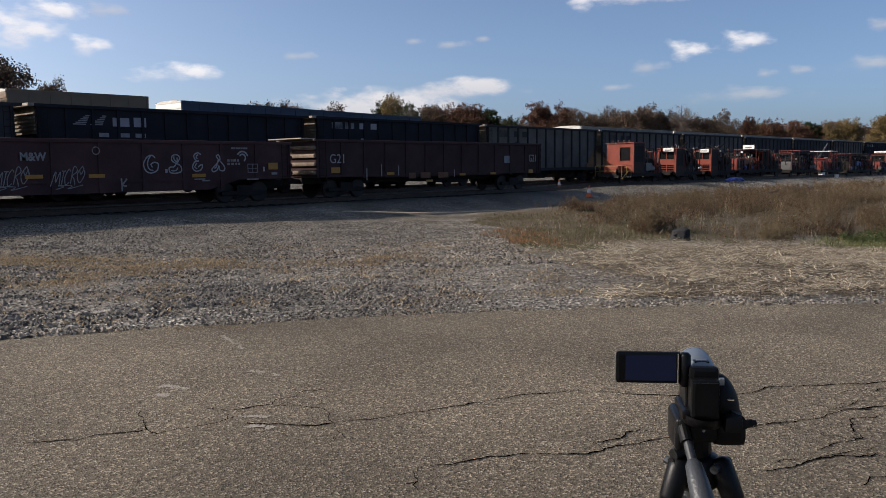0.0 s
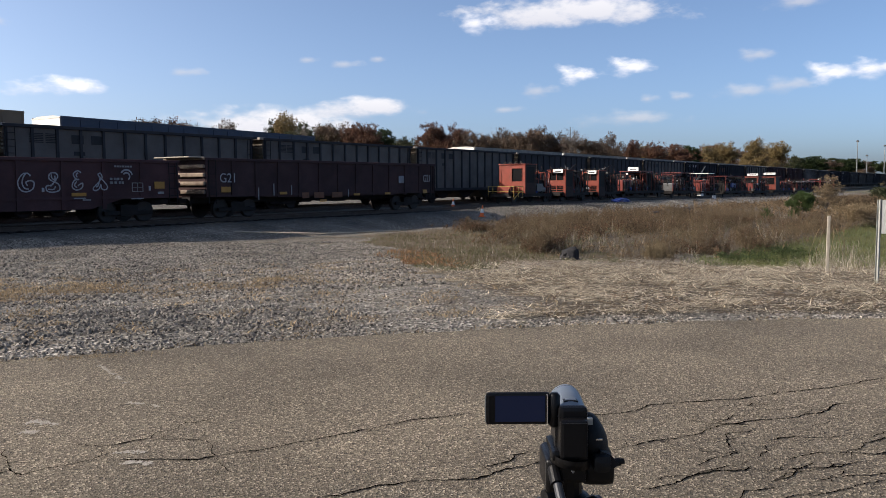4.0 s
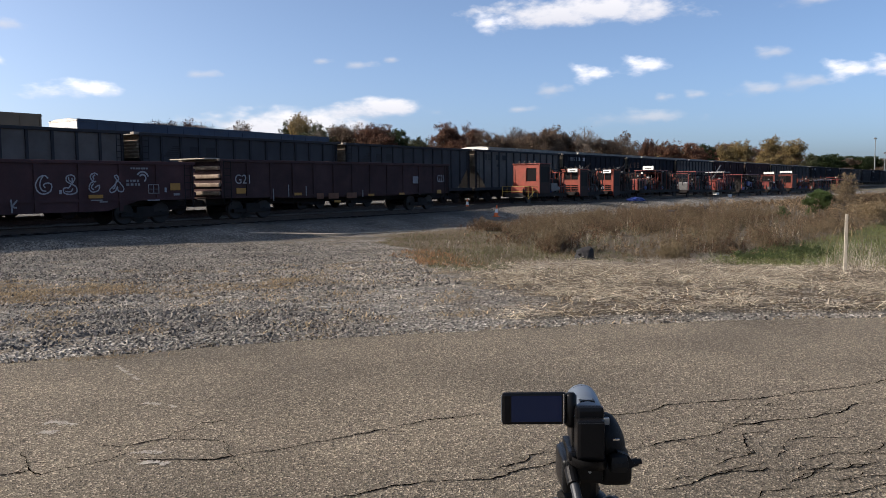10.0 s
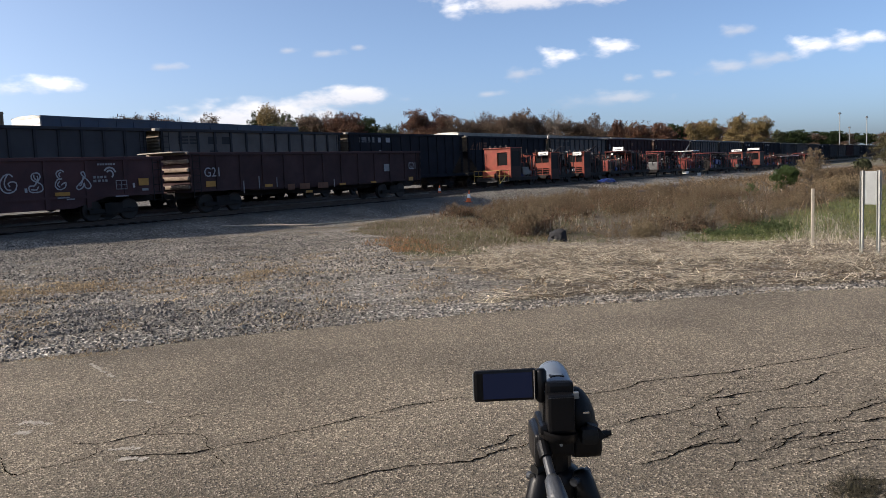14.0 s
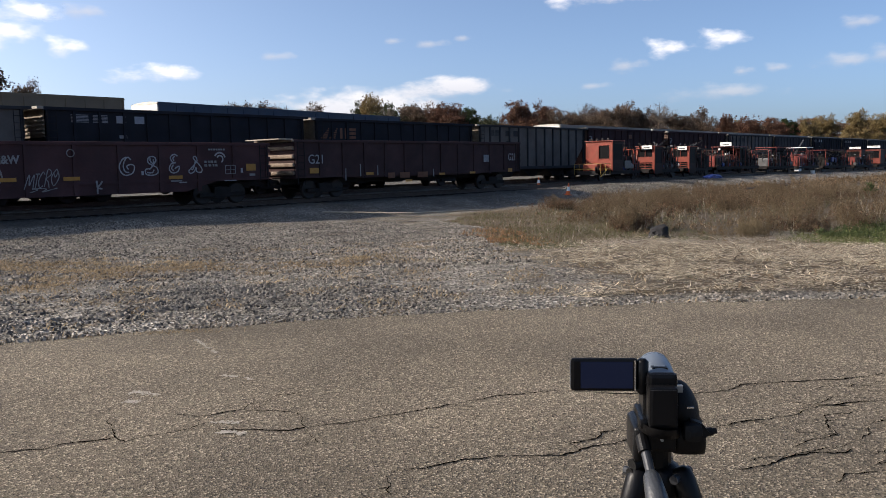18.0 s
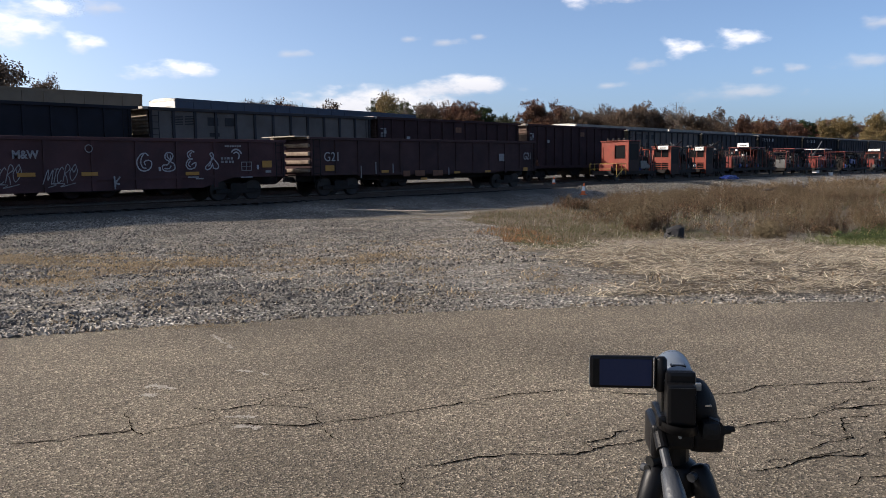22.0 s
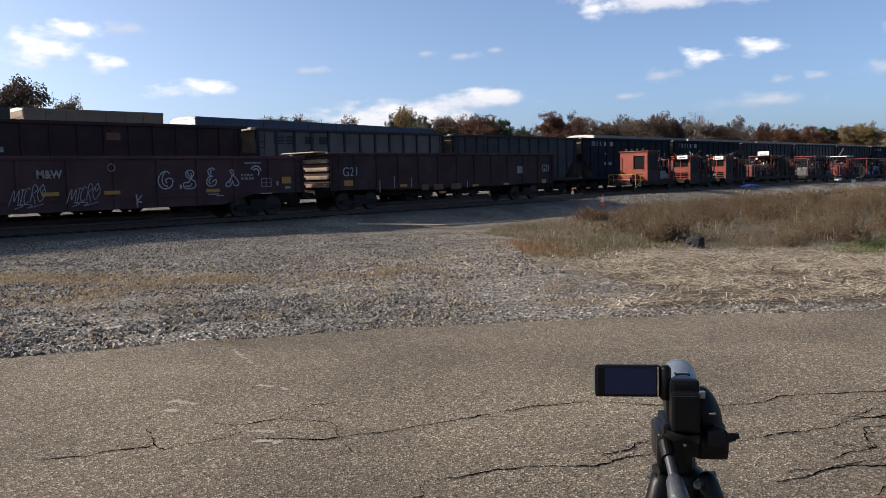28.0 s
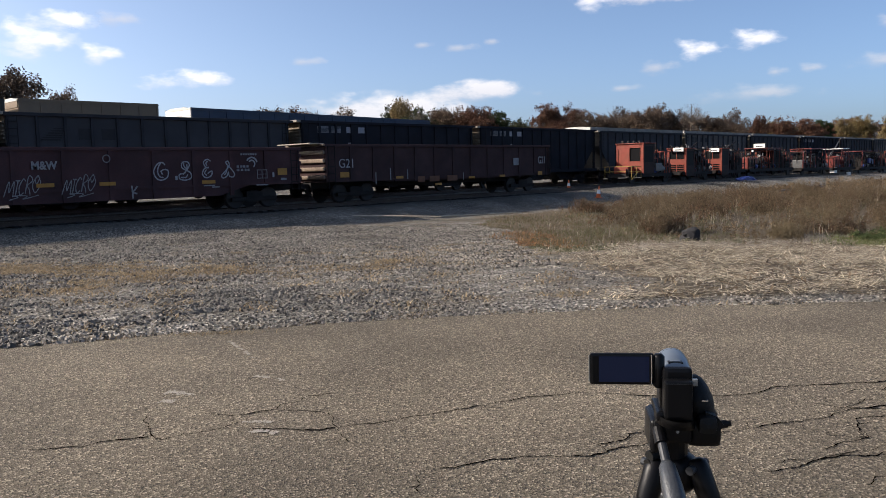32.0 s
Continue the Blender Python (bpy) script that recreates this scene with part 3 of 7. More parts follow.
def build_cracks():
    left = [
        [(1.59, 4.8), (1.81, 4.6), (1.96, 4.59), (2.17, 4.48)],
        [(2.33, 4.87), (2.24, 4.66), (2.17, 4.48), (2.17, 4.36), (2.34, 4.33), (2.51, 4.28), (2.65, 4.3)],
        [(2.6, 4.67), (2.7, 4.45), (2.96, 4.35), (3.05, 4.42), (3.19, 4.39), (3.3, 4.45), (3.44, 4.34)],
        [(2.95, 4.32), (3.06, 4.18), (3.12, 4.01), (3.03, 3.86), (2.98, 3.75), (2.87, 3.79), (2.62, 4.15)],
        [(2.98, 3.75), (2.91, 3.64), (2.85, 3.44)],
        [(2.99, 3.74), (3.24, 3.6), (3.57, 3.48), (3.89, 3.35), (4.19, 3.27), (4.52, 3.04)],
        [(2.79, 2.85), (2.99, 2.74), (3.3, 2.58), (3.53, 2.31), (3.66, 2.29), (3.95, 2.17), (4.43, 1.89)],
        [(2.75, 2.84), (2.68, 2.74), (2.58, 2.64)],
        [(3.71, 2.39), (3.86, 2.31), (3.97, 2.35), (4.08, 2.32)],
    ]
    right = [
        [(4.52, 3.04), (4.75, 2.62), (5.03, 2.27), (5.23, 2.13), (5.42, 2.12), (5.74, 1.84), (6.08, 1.57), (6.3, 1.46), (6.68, 1.17), (6.86, 1.08), (7.2, 0.92), (7.34, 0.76)],
        [(4.43, 1.89), (4.63, 1.81), (4.78, 1.7), (4.99, 1.6), (5.23, 1.56), (5.5, 1.38), (5.65, 1.23), (5.95, 1.08), (6.16, 1.06), (6.33, 0.92)],
        [(5.22, 1.79), (5.22, 1.63), (5.35, 1.41)],
        [(3.88, 1.53), (4.04, 1.44), (4.21, 1.4), (4.36, 1.33), (4.45, 1.22), (4.55, 1.18)],
        [(4.37, 1.43), (4.54, 1.4), (4.68, 1.33), (4.75, 1.31), (4.9, 1.42), (5.05, 1.47), (5.25, 1.34)],
    ]
    fine = [
        [(4.35, 1.03), (4.55, 0.96), (4.66, 0.95), (4.83, 0.91)],
        [(4.0, 1.11), (4.16, 1.11), (4.3, 0.99)],
        [(4.57, 1.05), (4.82, 0.78), (4.98, 0.71)],
        [(4.76, 1.06), (5.0, 0.93), (5.17, 0.65), (5.37, 0.5)],
        [(5.02, 1.26), (5.18, 1.16), (5.45, 0.85)],
        [(4.52, 0.84), (4.71, 0.7), (4.97, 0.43)],
        [(5.03, 0.81), (5.42, 0.7), (5.76, 0.55)],
        [(5.99, 0.73), (6.06, 0.62)],
        [(4.26, 0.84), (4.48, 0.69), (4.75, 0.54)],
        [(4.74, 1.18), (4.88, 1.17), (4.98, 1.21)],
    ]
    rnd = random.Random(3)
    spurs = []
    for c in left + right:
        for a, b in zip(c, c[1:]):
            if rnd.random() < 0.3:
                p = Vector(a).lerp(Vector(b), rnd.random())
                d = (Vector(b) - Vector(a)).normalized()
                q = p + (d * rnd.uniform(0.3, 1.0) + Vector((-d.y, d.x)) * rnd.choice((-1, 1))).normalized() * rnd.uniform(0.06, 0.2)
                spurs.append([tuple(p), tuple(q)])
    for _ in range(26):
        p = Vector((rnd.uniform(4.0, 5.9), rnd.uniform(0.35, 1.75)))
        c = [tuple(p)]
        for _ in range(rnd.randint(2, 4)):
            a = math.radians(-37 + rnd.gauss(0, 28))
            p = p + Vector((math.cos(a), math.sin(a))) * rnd.uniform(0.06, 0.16)
            c.append(tuple(p))
        spurs.append(c)
    for w, group in ((0.0098, left), (0.0088, right), (0.0066, fine), (0.005, spurs)):
        for i, c in enumerate(group):
            thing("road_crack", ribbon(c, w, 0.004, 0.03, i), M_CRACK, "open dark crack in the worn asphalt", "crack", group="cracks in the road", kind="structure")
    # rubbed chalky smears: many small flecks of pale stone
    for i, (a, b, w, n) in enumerate((((2.71, 5.3), (2.81, 5.13), 0.05, 420), ((2.57, 5.13), (2.61, 5.05), 0.04, 160), ((3.38, 5.19), (3.43, 4.95), 0.03, 240), ((2.61, 4.09), (2.66, 3.95), 0.035, 300), ((2.69, 4.28), (2.77, 4.15), 0.03, 160), ((3.94, 6.47), (3.71, 5.74), 0.022, 480))):
        a, b = Vector(a), Vector(b)
        side = Vector((-(b - a).y, (b - a).x)).normalized()
        bm = bmesh.new()
        for _ in range(n):
            c = a.lerp(b, rnd.uniform(-0.1, 1.1)) + side * rnd.gauss(0, w * 0.5)
            if noise.noise((c.x * 9, c.y * 9, i)) < -0.15:
                continue
            r, t = rnd.uniform(0.003, 0.008), rnd.uniform(0, 6.28)
            bm.faces.new([bm.verts.new((c.x + r * math.cos(t + k * 1.257), c.y + r * math.sin(t + k * 1.257), 0.0046 + 0.002 * rnd.random())) for k in range(5)])
        thing("chalk_mark", bm, M_CHALK, "faded whitish smear on the asphalt", "road mark", group="marks on the road", kind="structure")


build_ground()
build_road()
build_cracks()


# ---- tracks ----
def build_track(y, x0, x1, name, z=0.0, turn=0.0, ties_to=0.0, tip=0.0):
    tr = empty(name, pose(x0, y, z, 0, tip, turn), "railway track on dark ballast, rails and timber ties", "railway track", kind="structure")
    for s in (-0.75, 0.75):
        part("rail", boxes((0, x1 - x0, s - 0.035, s + 0.035, -0.04, 0.0), (0, x1 - x0, s - 0.01, s + 0.01, -0.15, -0.04), (0, x1 - x0, s - 0.07, s + 0.07, -0.17, -0.15)), M_RAIL, tr)
    if ties_to:
        tie = to_mesh(boxes((-0.11, 0.11, -1.3, 1.3, -0.3, -0.155)), "tie", M_TIE)
        for k in range(int((ties_to - x0) / 0.55)):
            part("tie", tie, None, tr, m=pose(0.3 + k * 0.55, random.uniform(-0.05, 0.05), 0, 0, 0, random.uniform(-1, 1)))
    return tr


build_track(32.3, -20, 48, "track_gondolas", ties_to=48)
build_track(34.4, 49, 150, "track_machines", z=-0.02, ties_to=90)
build_track(39.53, -40, 600, "track_running", turn=0.93)
build_track(46.3, -40, 66, "track_back")
build_track(46.6, 66, 600, "track_back", turn=1.9)

# ---- rolling stock ----
def build_truck(parent, x, z=0.0):
    """A two-axle truck under a car, at x along it."""
    tr = part("truck", boxes((x - 1.15, x + 1.15, -1.06, -0.92, 0.32, 0.5), (x - 0.42, x + 0.42, -1.08, -0.9, 0.3, 0.75), (x - 1.15, x + 1.15, 0.92, 1.06, 0.32, 0.5), (x - 0.42, x + 0.42, 0.9, 1.08, 0.3, 0.75), (x - 0.2, x + 0.2, -1.0, 1.0, 0.5, 0.78), bevel=0.02), M_STEEL, parent)
    for dx in (-0.87, 0.87):
        for s in (-1, 1):
            part("wheel", lathe([(0.3, -0.07), (0.42, -0.07), (0.46, -0.05), (0.46, 0.05), (0.49, 0.07), (0.4, 0.07), (0.12, 0.03)], 20, pose(x + dx, s * 0.78, 0.46, 90 * s, 0, 0)), M_WHEEL, tr)
        part("axle", rods(((x + dx, -0.9, 0.46), (x + dx, 0.9, 0.46), 0.08)), M_STEEL, tr)
    return tr


def build_coupler(parent, x, s):
    part("coupler", boxes((x, x + s * 0.45, -0.12, 0.12, 0.72, 0.95) if s > 0 else (x - 0.45, x, -0.12, 0.12, 0.72, 0.95), bevel=0.03), M_STEEL, parent)


def build_ladder(parent, x, y, z0, z1, along="x"):
    rows = []
    for d in (-0.2, 0.2):
        p = (x + d, y) if along == "x" else (x, y + d)
        rows.append(((*p, z0), (*p, z1), 0.018))
    z = z0 + 0.1
    while z < z1:
        a, b = ((x - 0.2, y, z), (x + 0.2, y, z)) if along == "x" else ((x, y - 0.2, z), (x, y + 0.2, z))
        rows.append((a, b, 0.013))
        z += 0.32
    part("ladder", rods(*rows, n=6), M_STEEL, parent)


def hopper_car(name, paint, rib_paint, end_paint, label, top=4.48, marks=()):
    """A high-sided coal car, 15.3 m long, standing at x 0 to 15.3, its sides 1.5 m from the middle."""
    c = empty(name, pose(0, 0, 0), label, "freight car", "cars of the passing train")
    L, w = 15.3, 1.5
    bottom = [(0.0, 3.1), (0.0, top - 0.12), (L, top - 0.12), (L, 3.1), (L - 1.7, 1.25), (1.7, 1.25)]
    for s in (-1, 1):
        part("side_sheet", slab(bottom, 0.03, "y", s * (w - 0.1)), paint, c)
        part("top_chord", boxes((-0.05, L + 0.05, s * (w - 0.07) - 0.09, s * (w - 0.07) + 0.09, top - 0.16, top), bevel=0.02), rib_paint, c)
        part("side_sill", boxes((-0.1, L + 0.1, s * w - 0.14 if s < 0 else s * w - 0.1, s * w + 0.1 if s < 0 else s * w + 0.14 - 0.04, 1.02, 1.26), bevel=0.015), rib_paint, c)
        n = 13
        for k in range(n):
            x = 0.12 + (L - 0.24) * k / (n - 1)
            lo = 1.26 if 1.7 < x < L - 1.7 else (3.1 - (min(x, L - x) / 1.7) * 1.85)
            lo = 1.26 if k in (0, n - 1) else lo
            part("rib", boxes((x - 0.065, x + 0.065, s * (w - 0.07) - 0.06, s * (w - 0.07) + 0.06, lo, top - 0.16)), rib_paint, c)
    for x, s in ((0.0, 1), (L, -1)):
        bm = boxes((min(x, x + s * 0.05), max(x, x + s * 0.05), -w + 0.1, w - 0.1, 3.15, top - 0.1))
        part("end_sheet", bm, end_paint, c)
        for k in range(5):
            z = 3.3 + k * (top - 3.62) / 5
            part("end_rib", boxes((min(x, x - s * 0.07), max(x, x - s * 0.03), -w + 0.12, w - 0.12, z, z + 0.09), bevel=0.012), end_paint, c)
        # the beam is paler at the x 0 end only
        part("end_cap", boxes((min(x - s * 0.34, x + s * 0.1), max(x - s * 0.34, x + s * 0.1), -w, w, top - 0.13, top + 0.01), bevel=0.02), M_ENDCAP if s > 0 else rib_paint, c, "pale end beam" if s > 0 else "")
        part("slope_sheet", slab([(x, 3.2), (x + s * 1.9, 1.2), (x + s * 1.94, 1.24), (x + s * 0.04, 3.25)], 2 * w - 0.24, "y", -w + 0.12), paint, c)
        part("end_platform", boxes((min(x - s * 0.1, x + s * 1.6), max(x - s * 0.1, x + s * 1.6), -w, w, 0.98, 1.08)), M_STEEL, c)
        build_ladder(c, x + s * 0.3, -w - 0.03, 1.1, top - 0.2)
        build_coupler(c, x, -s)
        part("brake_wheel", lathe([(0.2, 0), (0.22, 0.02), (0.2, 0.04)], 14, pose(x - s * 0.12, 0.6, 2.2, 0, 90, 0)), M_STEEL, c)
    part("centre_sill", boxes((0, L, -0.25, 0.25, 0.75, 1.1)), M_STEEL, c)
    part("floor", boxes((1.6, L - 1.6, -w + 0.12, w - 0.12, 1.15, 1.22)), M_COAL, c)
    for k in range(3):
        x = 4.1 + 3.5 * k
        part("hopper_chute", slab([(x - 1.4, 1.1), (x + 1.4, 1.1), (x + 0.4, 0.42), (x - 0.4, 0.42)], 2.1, "y", -1.05), M_STEEL, c)
    build_truck(c, 2.0)
    build_truck(c, L - 2.0)
    for kind, x, z, wd, ht, m in marks:
        y = -w + 0.1 - 0.012
        if kind == "bars":
            for k in range(6):
                part("louvre_bar", boxes((x, x + wd, y - 0.01, y, z + ht * k / 6, z + ht * (k + 0.55) / 6)), m, c)
        elif kind == "slant":
            for k in range(6):
                a, b = z + ht * k / 6, z + ht * (k + 0.6) / 6
                part("emblem_stripe", slab([(x + 0.12 * k, a), (x + wd + 0.04 * k, a), (x + wd + 0.04 * k, b), (x + 0.12 * k, b)], 0.01, "y", y - 0.01), m, c)
        else:
            part("marking", boxes((x, x + wd, y - 0.01, y, z, z + ht)), m, c)
    return c


def gondola(name, m, paint, L, top, label, belly=True, ribs=11):
    """A low-sided gondola standing from x 0 to L."""
    c = empty(name, m, label, "gondola car", "parked gondola cars")
    w = 1.5
    lo = 0.62 if belly else 0.95
    shape = [(0.0, 1.05), (2.6, 1.05), (4.2, lo), (L - 4.2, lo), (L - 2.6, 1.05), (L, 1.05), (L, top - 0.12), (0, top - 0.12)]
    for s in (-1, 1):
        part("side_sheet", slab(shape, 0.04, "y", s * (w - 0.06) - 0.02), paint, c)
        part("top_rail", boxes((-0.02, L + 0.02, s * (w - 0.04) - 0.08, s * (w - 0.04) + 0.07, top - 0.14, top), bevel=0.025), paint, c)
        part("side_sill", boxes((0, L, s * (w - 0.03) - 0.05, s * (w - 0.03) + 0.045, 1.02, 1.12)), paint, c)
        for k in range(ribs):
            x = 0.1 + (L - 0.2) * k / (ribs - 1)
            z0 = 1.05 if x < 2.7 or x > L - 2.7 else lo
            part("rib", slab([(x - 0.09, z0), (x + 0.09, z0), (x + 0.07, top - 0.13), (x - 0.07, top - 0.13)], 0.07, "y", s * (w - 0.01) - 0.035), paint, c)
    for x, s in ((0.0, 1), (L, -1)):
        part("end_sheet", boxes((min(x, x + s * 0.05), max(x, x + s * 0.05), -w + 0.03, w - 0.03, 1.0, top - 0.1)), paint, c)
        for k in range(4):
            z = 1.16 + k * (top - 1.42) / 3.6
            # only the sun-facing end gets the paler colour, as if lit
            part("end_rib", boxes((min(x, x - s * 0.13), max(x, x - s * 0.13), -w + 0.02, w - 0.02, z, z + 0.19), bevel=0.06), M_SUNEND if s > 0 else paint, c, "rusty end rib in a paler sunlit tone" if s > 0 else "")
        part("end_cap", boxes((x - 0.12, x + 0.1, -w, w, top - 0.1, top), bevel=0.02), M_SUNEND if s > 0 else paint, c)
        build_ladder(c, x + s * 0.32, -w - 0.06, 0.7, top - 0.1)
        build_coupler(c, x, -s)
    part("floor", boxes((0.1, L - 0.1, -w + 0.06, w - 0.06, 1.05, 1.12)), M_STEEL, c)
    part("centre_sill", boxes((0, L, -0.3, 0.3, 0.7, 1.05)), M_STEEL, c)
    build_truck(c, 2.2)
    build_truck(c, L - 2.2)
    return c


GY = 32.3
SIDE = -1.545
# g0 stands out of view, added so its shadow continues the dark band
g0 = gondola("gondola_car", pose(-13.6, GY, 0), M_RED2, 17.7, 2.7, "unseen brown-red gondola car added to cast shadow", True, 11)
g1 = gondola("gondola_car", pose(5.1, GY, 0), M_RED, 17.7, 2.66, "weathered oxide-red gondola car with white graffiti on its side", True, 11)
g2 = gondola("gondola_car", pose(24.3, GY, 0), M_RED2, 17.75, 2.83, "dark brown-red ribbed gondola car chalked with yard marks", False, 13)


def sign_on(car, name, x, z, w, h, material, label=""):
    return part(name, boxes((x - w / 2, x + w / 2, SIDE - 0.01, SIDE, z - h / 2, z + h / 2)), material, car, label)


def write_on(car, text, x, z, size, material, label, squeeze=1.0, bold=0.0):
    me = letters(text, size, 0.008, bold)
    me.materials.append(material)
    me.transform(Matrix.Diagonal((squeeze, 1, 1, 1)))
    return part("lettering", me, None, car, label, pose(x, SIDE - 0.006, z))


X1 = 5.1
def smooth_line(pts, per=6):
    """A rounded line through way-points."""
    p = [Vector(q) for q in [pts[0]] + list(pts) + [pts[-1]]]
    out = []
    for a, b, c, d in zip(p, p[1:], p[2:], p[3:]):
        for k in range(per):
            t = k / per
            out.append(0.5 * (2 * b + (c - a) * t + (2 * a - 5 * b + 4 * c - d) * t * t + (3 * b - a - 3 * c + d) * t ** 3))
    return out + [p[-2]]


def brush(car, x, z, w, h, strokes, width, material, label, slant=0.0, name="lettering"):
    """A letter painted in free strokes on a car's side; strokes run over a unit square."""
    bm = bmesh.new()
    for n, s in enumerate(strokes):
        line = smooth_line(s)
        prev = None
        for i, p in enumerate(line):
            d = line[min(i + 1, len(line) - 1)] - line[max(i - 1, 0)]
            d = Vector((d.x * w, d.y * h)).normalized()
            side = Vector((-d.y, d.x)) * width / 2 * (0.75 + 0.5 * abs(math.sin(i * 0.9 + n)))
            c = Vector((x + (p.x - 0.5) * w + slant * (p.y - 0.5) * h, z + (p.y - 0.5) * h))
            y = SIDE - 0.006 - 0.0008 * n - 0.00002 * i
            pair = [bm.verts.new((c.x + side.x, y, c.y + side.y)), bm.verts.new((c.x - side.x, y, c.y - side.y))]
            if prev:
                bm.faces.new((prev[0], prev[1], pair[1], pair[0]))
            prev = pair
    return part(name, bm, material, car, label)


BRUSH = {
    "G": [[(0.8, 0.85), (0.6, 1), (0.25, 0.9), (0, 0.5), (0.15, 0.12), (0.5, 0), (0.9, 0.15), (1, 0.5), (0.75, 0.6), (0.5, 0.5), (0.6, 0.32)], [(0.5, 0.97), (0.33, 0.75), (0.27, 0.45), (0.4, 0.2), (0.65, 0.15)]],
    "A": [[(0.3, 0.3), (0.5, 0.45), (0.8, 0.8), (0.65, 1), (0.3, 0.95), (0.25, 0.7), (0.5, 0.55), (0.85, 0.4), (0.9, 0.12), (0.55, 0), (0.1, 0.05), (0.05, 0.3), (0.35, 0.35)], [(0.4, 0.92), (0.42, 0.75), (0.62, 0.62), (0.62, 0.85)], [(0.15, 0.15), (0.5, 0.14), (0.65, 0.3)]],
    "E": [[(0.85, 0.9), (0.55, 1), (0.2, 0.85), (0.35, 0.6), (0.65, 0.55), (0.25, 0.5), (0.05, 0.2), (0.35, 0), (0.85, 0.1), (0.95, 0.35), (0.7, 0.3), (0.55, 0.22)], [(0.6, 0.9), (0.42, 0.8), (0.5, 0.66)], [(0.45, 0.45), (0.25, 0.25), (0.45, 0.12)]],
    "B": [[(0.35, 0.95), (0.55, 1), (0.65, 0.75), (0.5, 0.6), (0.3, 0.4), (0, 0.15), (0.1, 0), (0.4, 0.1), (0.55, 0.35), (0.6, 0.1), (0.9, 0.05), (1, 0.25), (0.75, 0.55), (0.45, 0.8), (0.35, 0.95)], [(0.5, 0.7), (0.35, 0.3), (0.2, 0.2)]],
    "K": [[(0.2, 1), (0.25, 0.5), (0.25, 0)], [(0.9, 0.95), (0.6, 0.7), (0.3, 0.48), (0.6, 0.4), (0.85, 0.38)]],
    "M": [[(0, 0), (0.2, 0.9), (0.35, 1), (0.5, 0.3), (0.8, 1), (0.9, 0.9), (1, 0)]],
    "I": [[(0.5, 0), (0.5, 1)], [(0.1, 1), (0.9, 1)], [(0.1, 0), (0.9, 0)]],
    "C": [[(0.95, 0.85), (0.5, 1), (0.05, 0.5), (0.4, 0), (0.95, 0.15)]],
    "R": [[(0.1, 0), (0.15, 1), (0.7, 1), (0.9, 0.75), (0.2, 0.5), (0.6, 0.3), (1, -0.1)]],
    "O": [[(0.5, 1), (0.05, 0.5), (0.5, 0), (0.95, 0.5), (0.5, 1)], [(0.2, 0.8), (0.5, 0.5), (0.75, 0.85)]],
}
for body, x, z, size in (("G", 15.97, 1.7, 0.7), ("A", 17.03, 1.7, 0.74), ("E", 18.02, 1.78, 0.76), ("B", 19.0, 1.72, 0.7)):
    brush(g1, x - X1, z, 0.62 if body != "E" else 0.5, size, BRUSH[body], 0.048, M_WHITE, "white brushed graffiti letter with looping strokes")
write_on(g1, "M&W", 11.5 - X1, 1.98, 0.4, M_DIMWHITE, "white stencilled lettering", 0.92, 0.014)
brush(g1, 14.82 - X1, 0.92, 0.32, 0.5, BRUSH["K"], 0.06, M_DIMWHITE, "white brushed arrow-like mark")
for x, z in ((11.5, 1.28), (13.78, 1.27), (18.07, 1.22), (9.3, 1.28)):
    sign_on(g1, "reflector", x - X1, z, 0.62, 0.14, M_YELLOW, "amber reflector plate")
sign_on(g1, "reflector", 21.79 - X1, 1.58, 0.5, 0.3, M_YELLOW, "amber reflector plate")
sign_on(g1, "placard", 21.3 - X1, 1.45, 0.1, 0.2, M_WHITE, "small white placard")
sign_on(g1, "placard", 16.62 - X1, 1.42, 0.1, 0.16, M_WHITE, "small white placard")
for x, z, w, h in ( (21.85, 1.25, 0.3, 0.1), (18.1, 1.07, 0.5, 0.05), (18.4, 1.0, 0.35, 0.05), (20.7, 1.02, 0.6, 0.05)):
    sign_on(g1, "marking", x - X1, z, w, h, M_DIMWHITE, "worn white stencil bar")
for k in range(7):
    sign_on(g1, "marking", 19.7 - X1 + k * 0.12, 2.36, 0.085, 0.075, M_DIMWHITE, "worn white stencil bar")
for k, (x, w) in enumerate(((19.5, 0.13), (19.66, 0.1), (19.8, 0.16), (19.98, 0.12), (19.5, 0.16), (19.7, 0.14), (19.88, 0.1), (20.02, 0.12))):
    sign_on(g1, "marking", x - X1, 1.84 - 0.15 * (k // 4), w * 0.85, 0.1, M_DIMWHITE, "worn white stencil bar")
arc = bmesh.new()
for r0, r1, first, last in ((0.12, 0.185, 150, -60), (0.24, 0.31, 150, 15)):
    n = (first - last) // 15
    for k in range(n):
        a0, a1 = math.radians(first - k * 15), math.radians(first - (k + 1) * 15)
        cx, cz = 20.2 - X1, 1.95
        ring = [(cx + r * math.cos(a), SIDE - 0.011, cz + r * math.sin(a)) for a, r in ((a0, r0), (a0, r1), (a1, r1), (a1, r0))]
        arc.faces.new([arc.verts.new(p) for p in ring])
part("emblem", arc, M_WHITE, g1, "round white emblem shape")
for a in ((20.45, 20.98, 1.66, 1.69), (20.45, 20.98, 1.3, 1.33), (20.45, 20.48, 1.3, 1.69), (20.95, 20.98, 1.3, 1.69), (20.45, 20.98, 1.48, 1.5), (20.7, 20.72, 1.3, 1.69)):
    part("stencil_frame", boxes((a[0] - X1, a[1] - X1, SIDE - 0.01, SIDE, a[2], a[3])), M_DIMWHITE, g1)
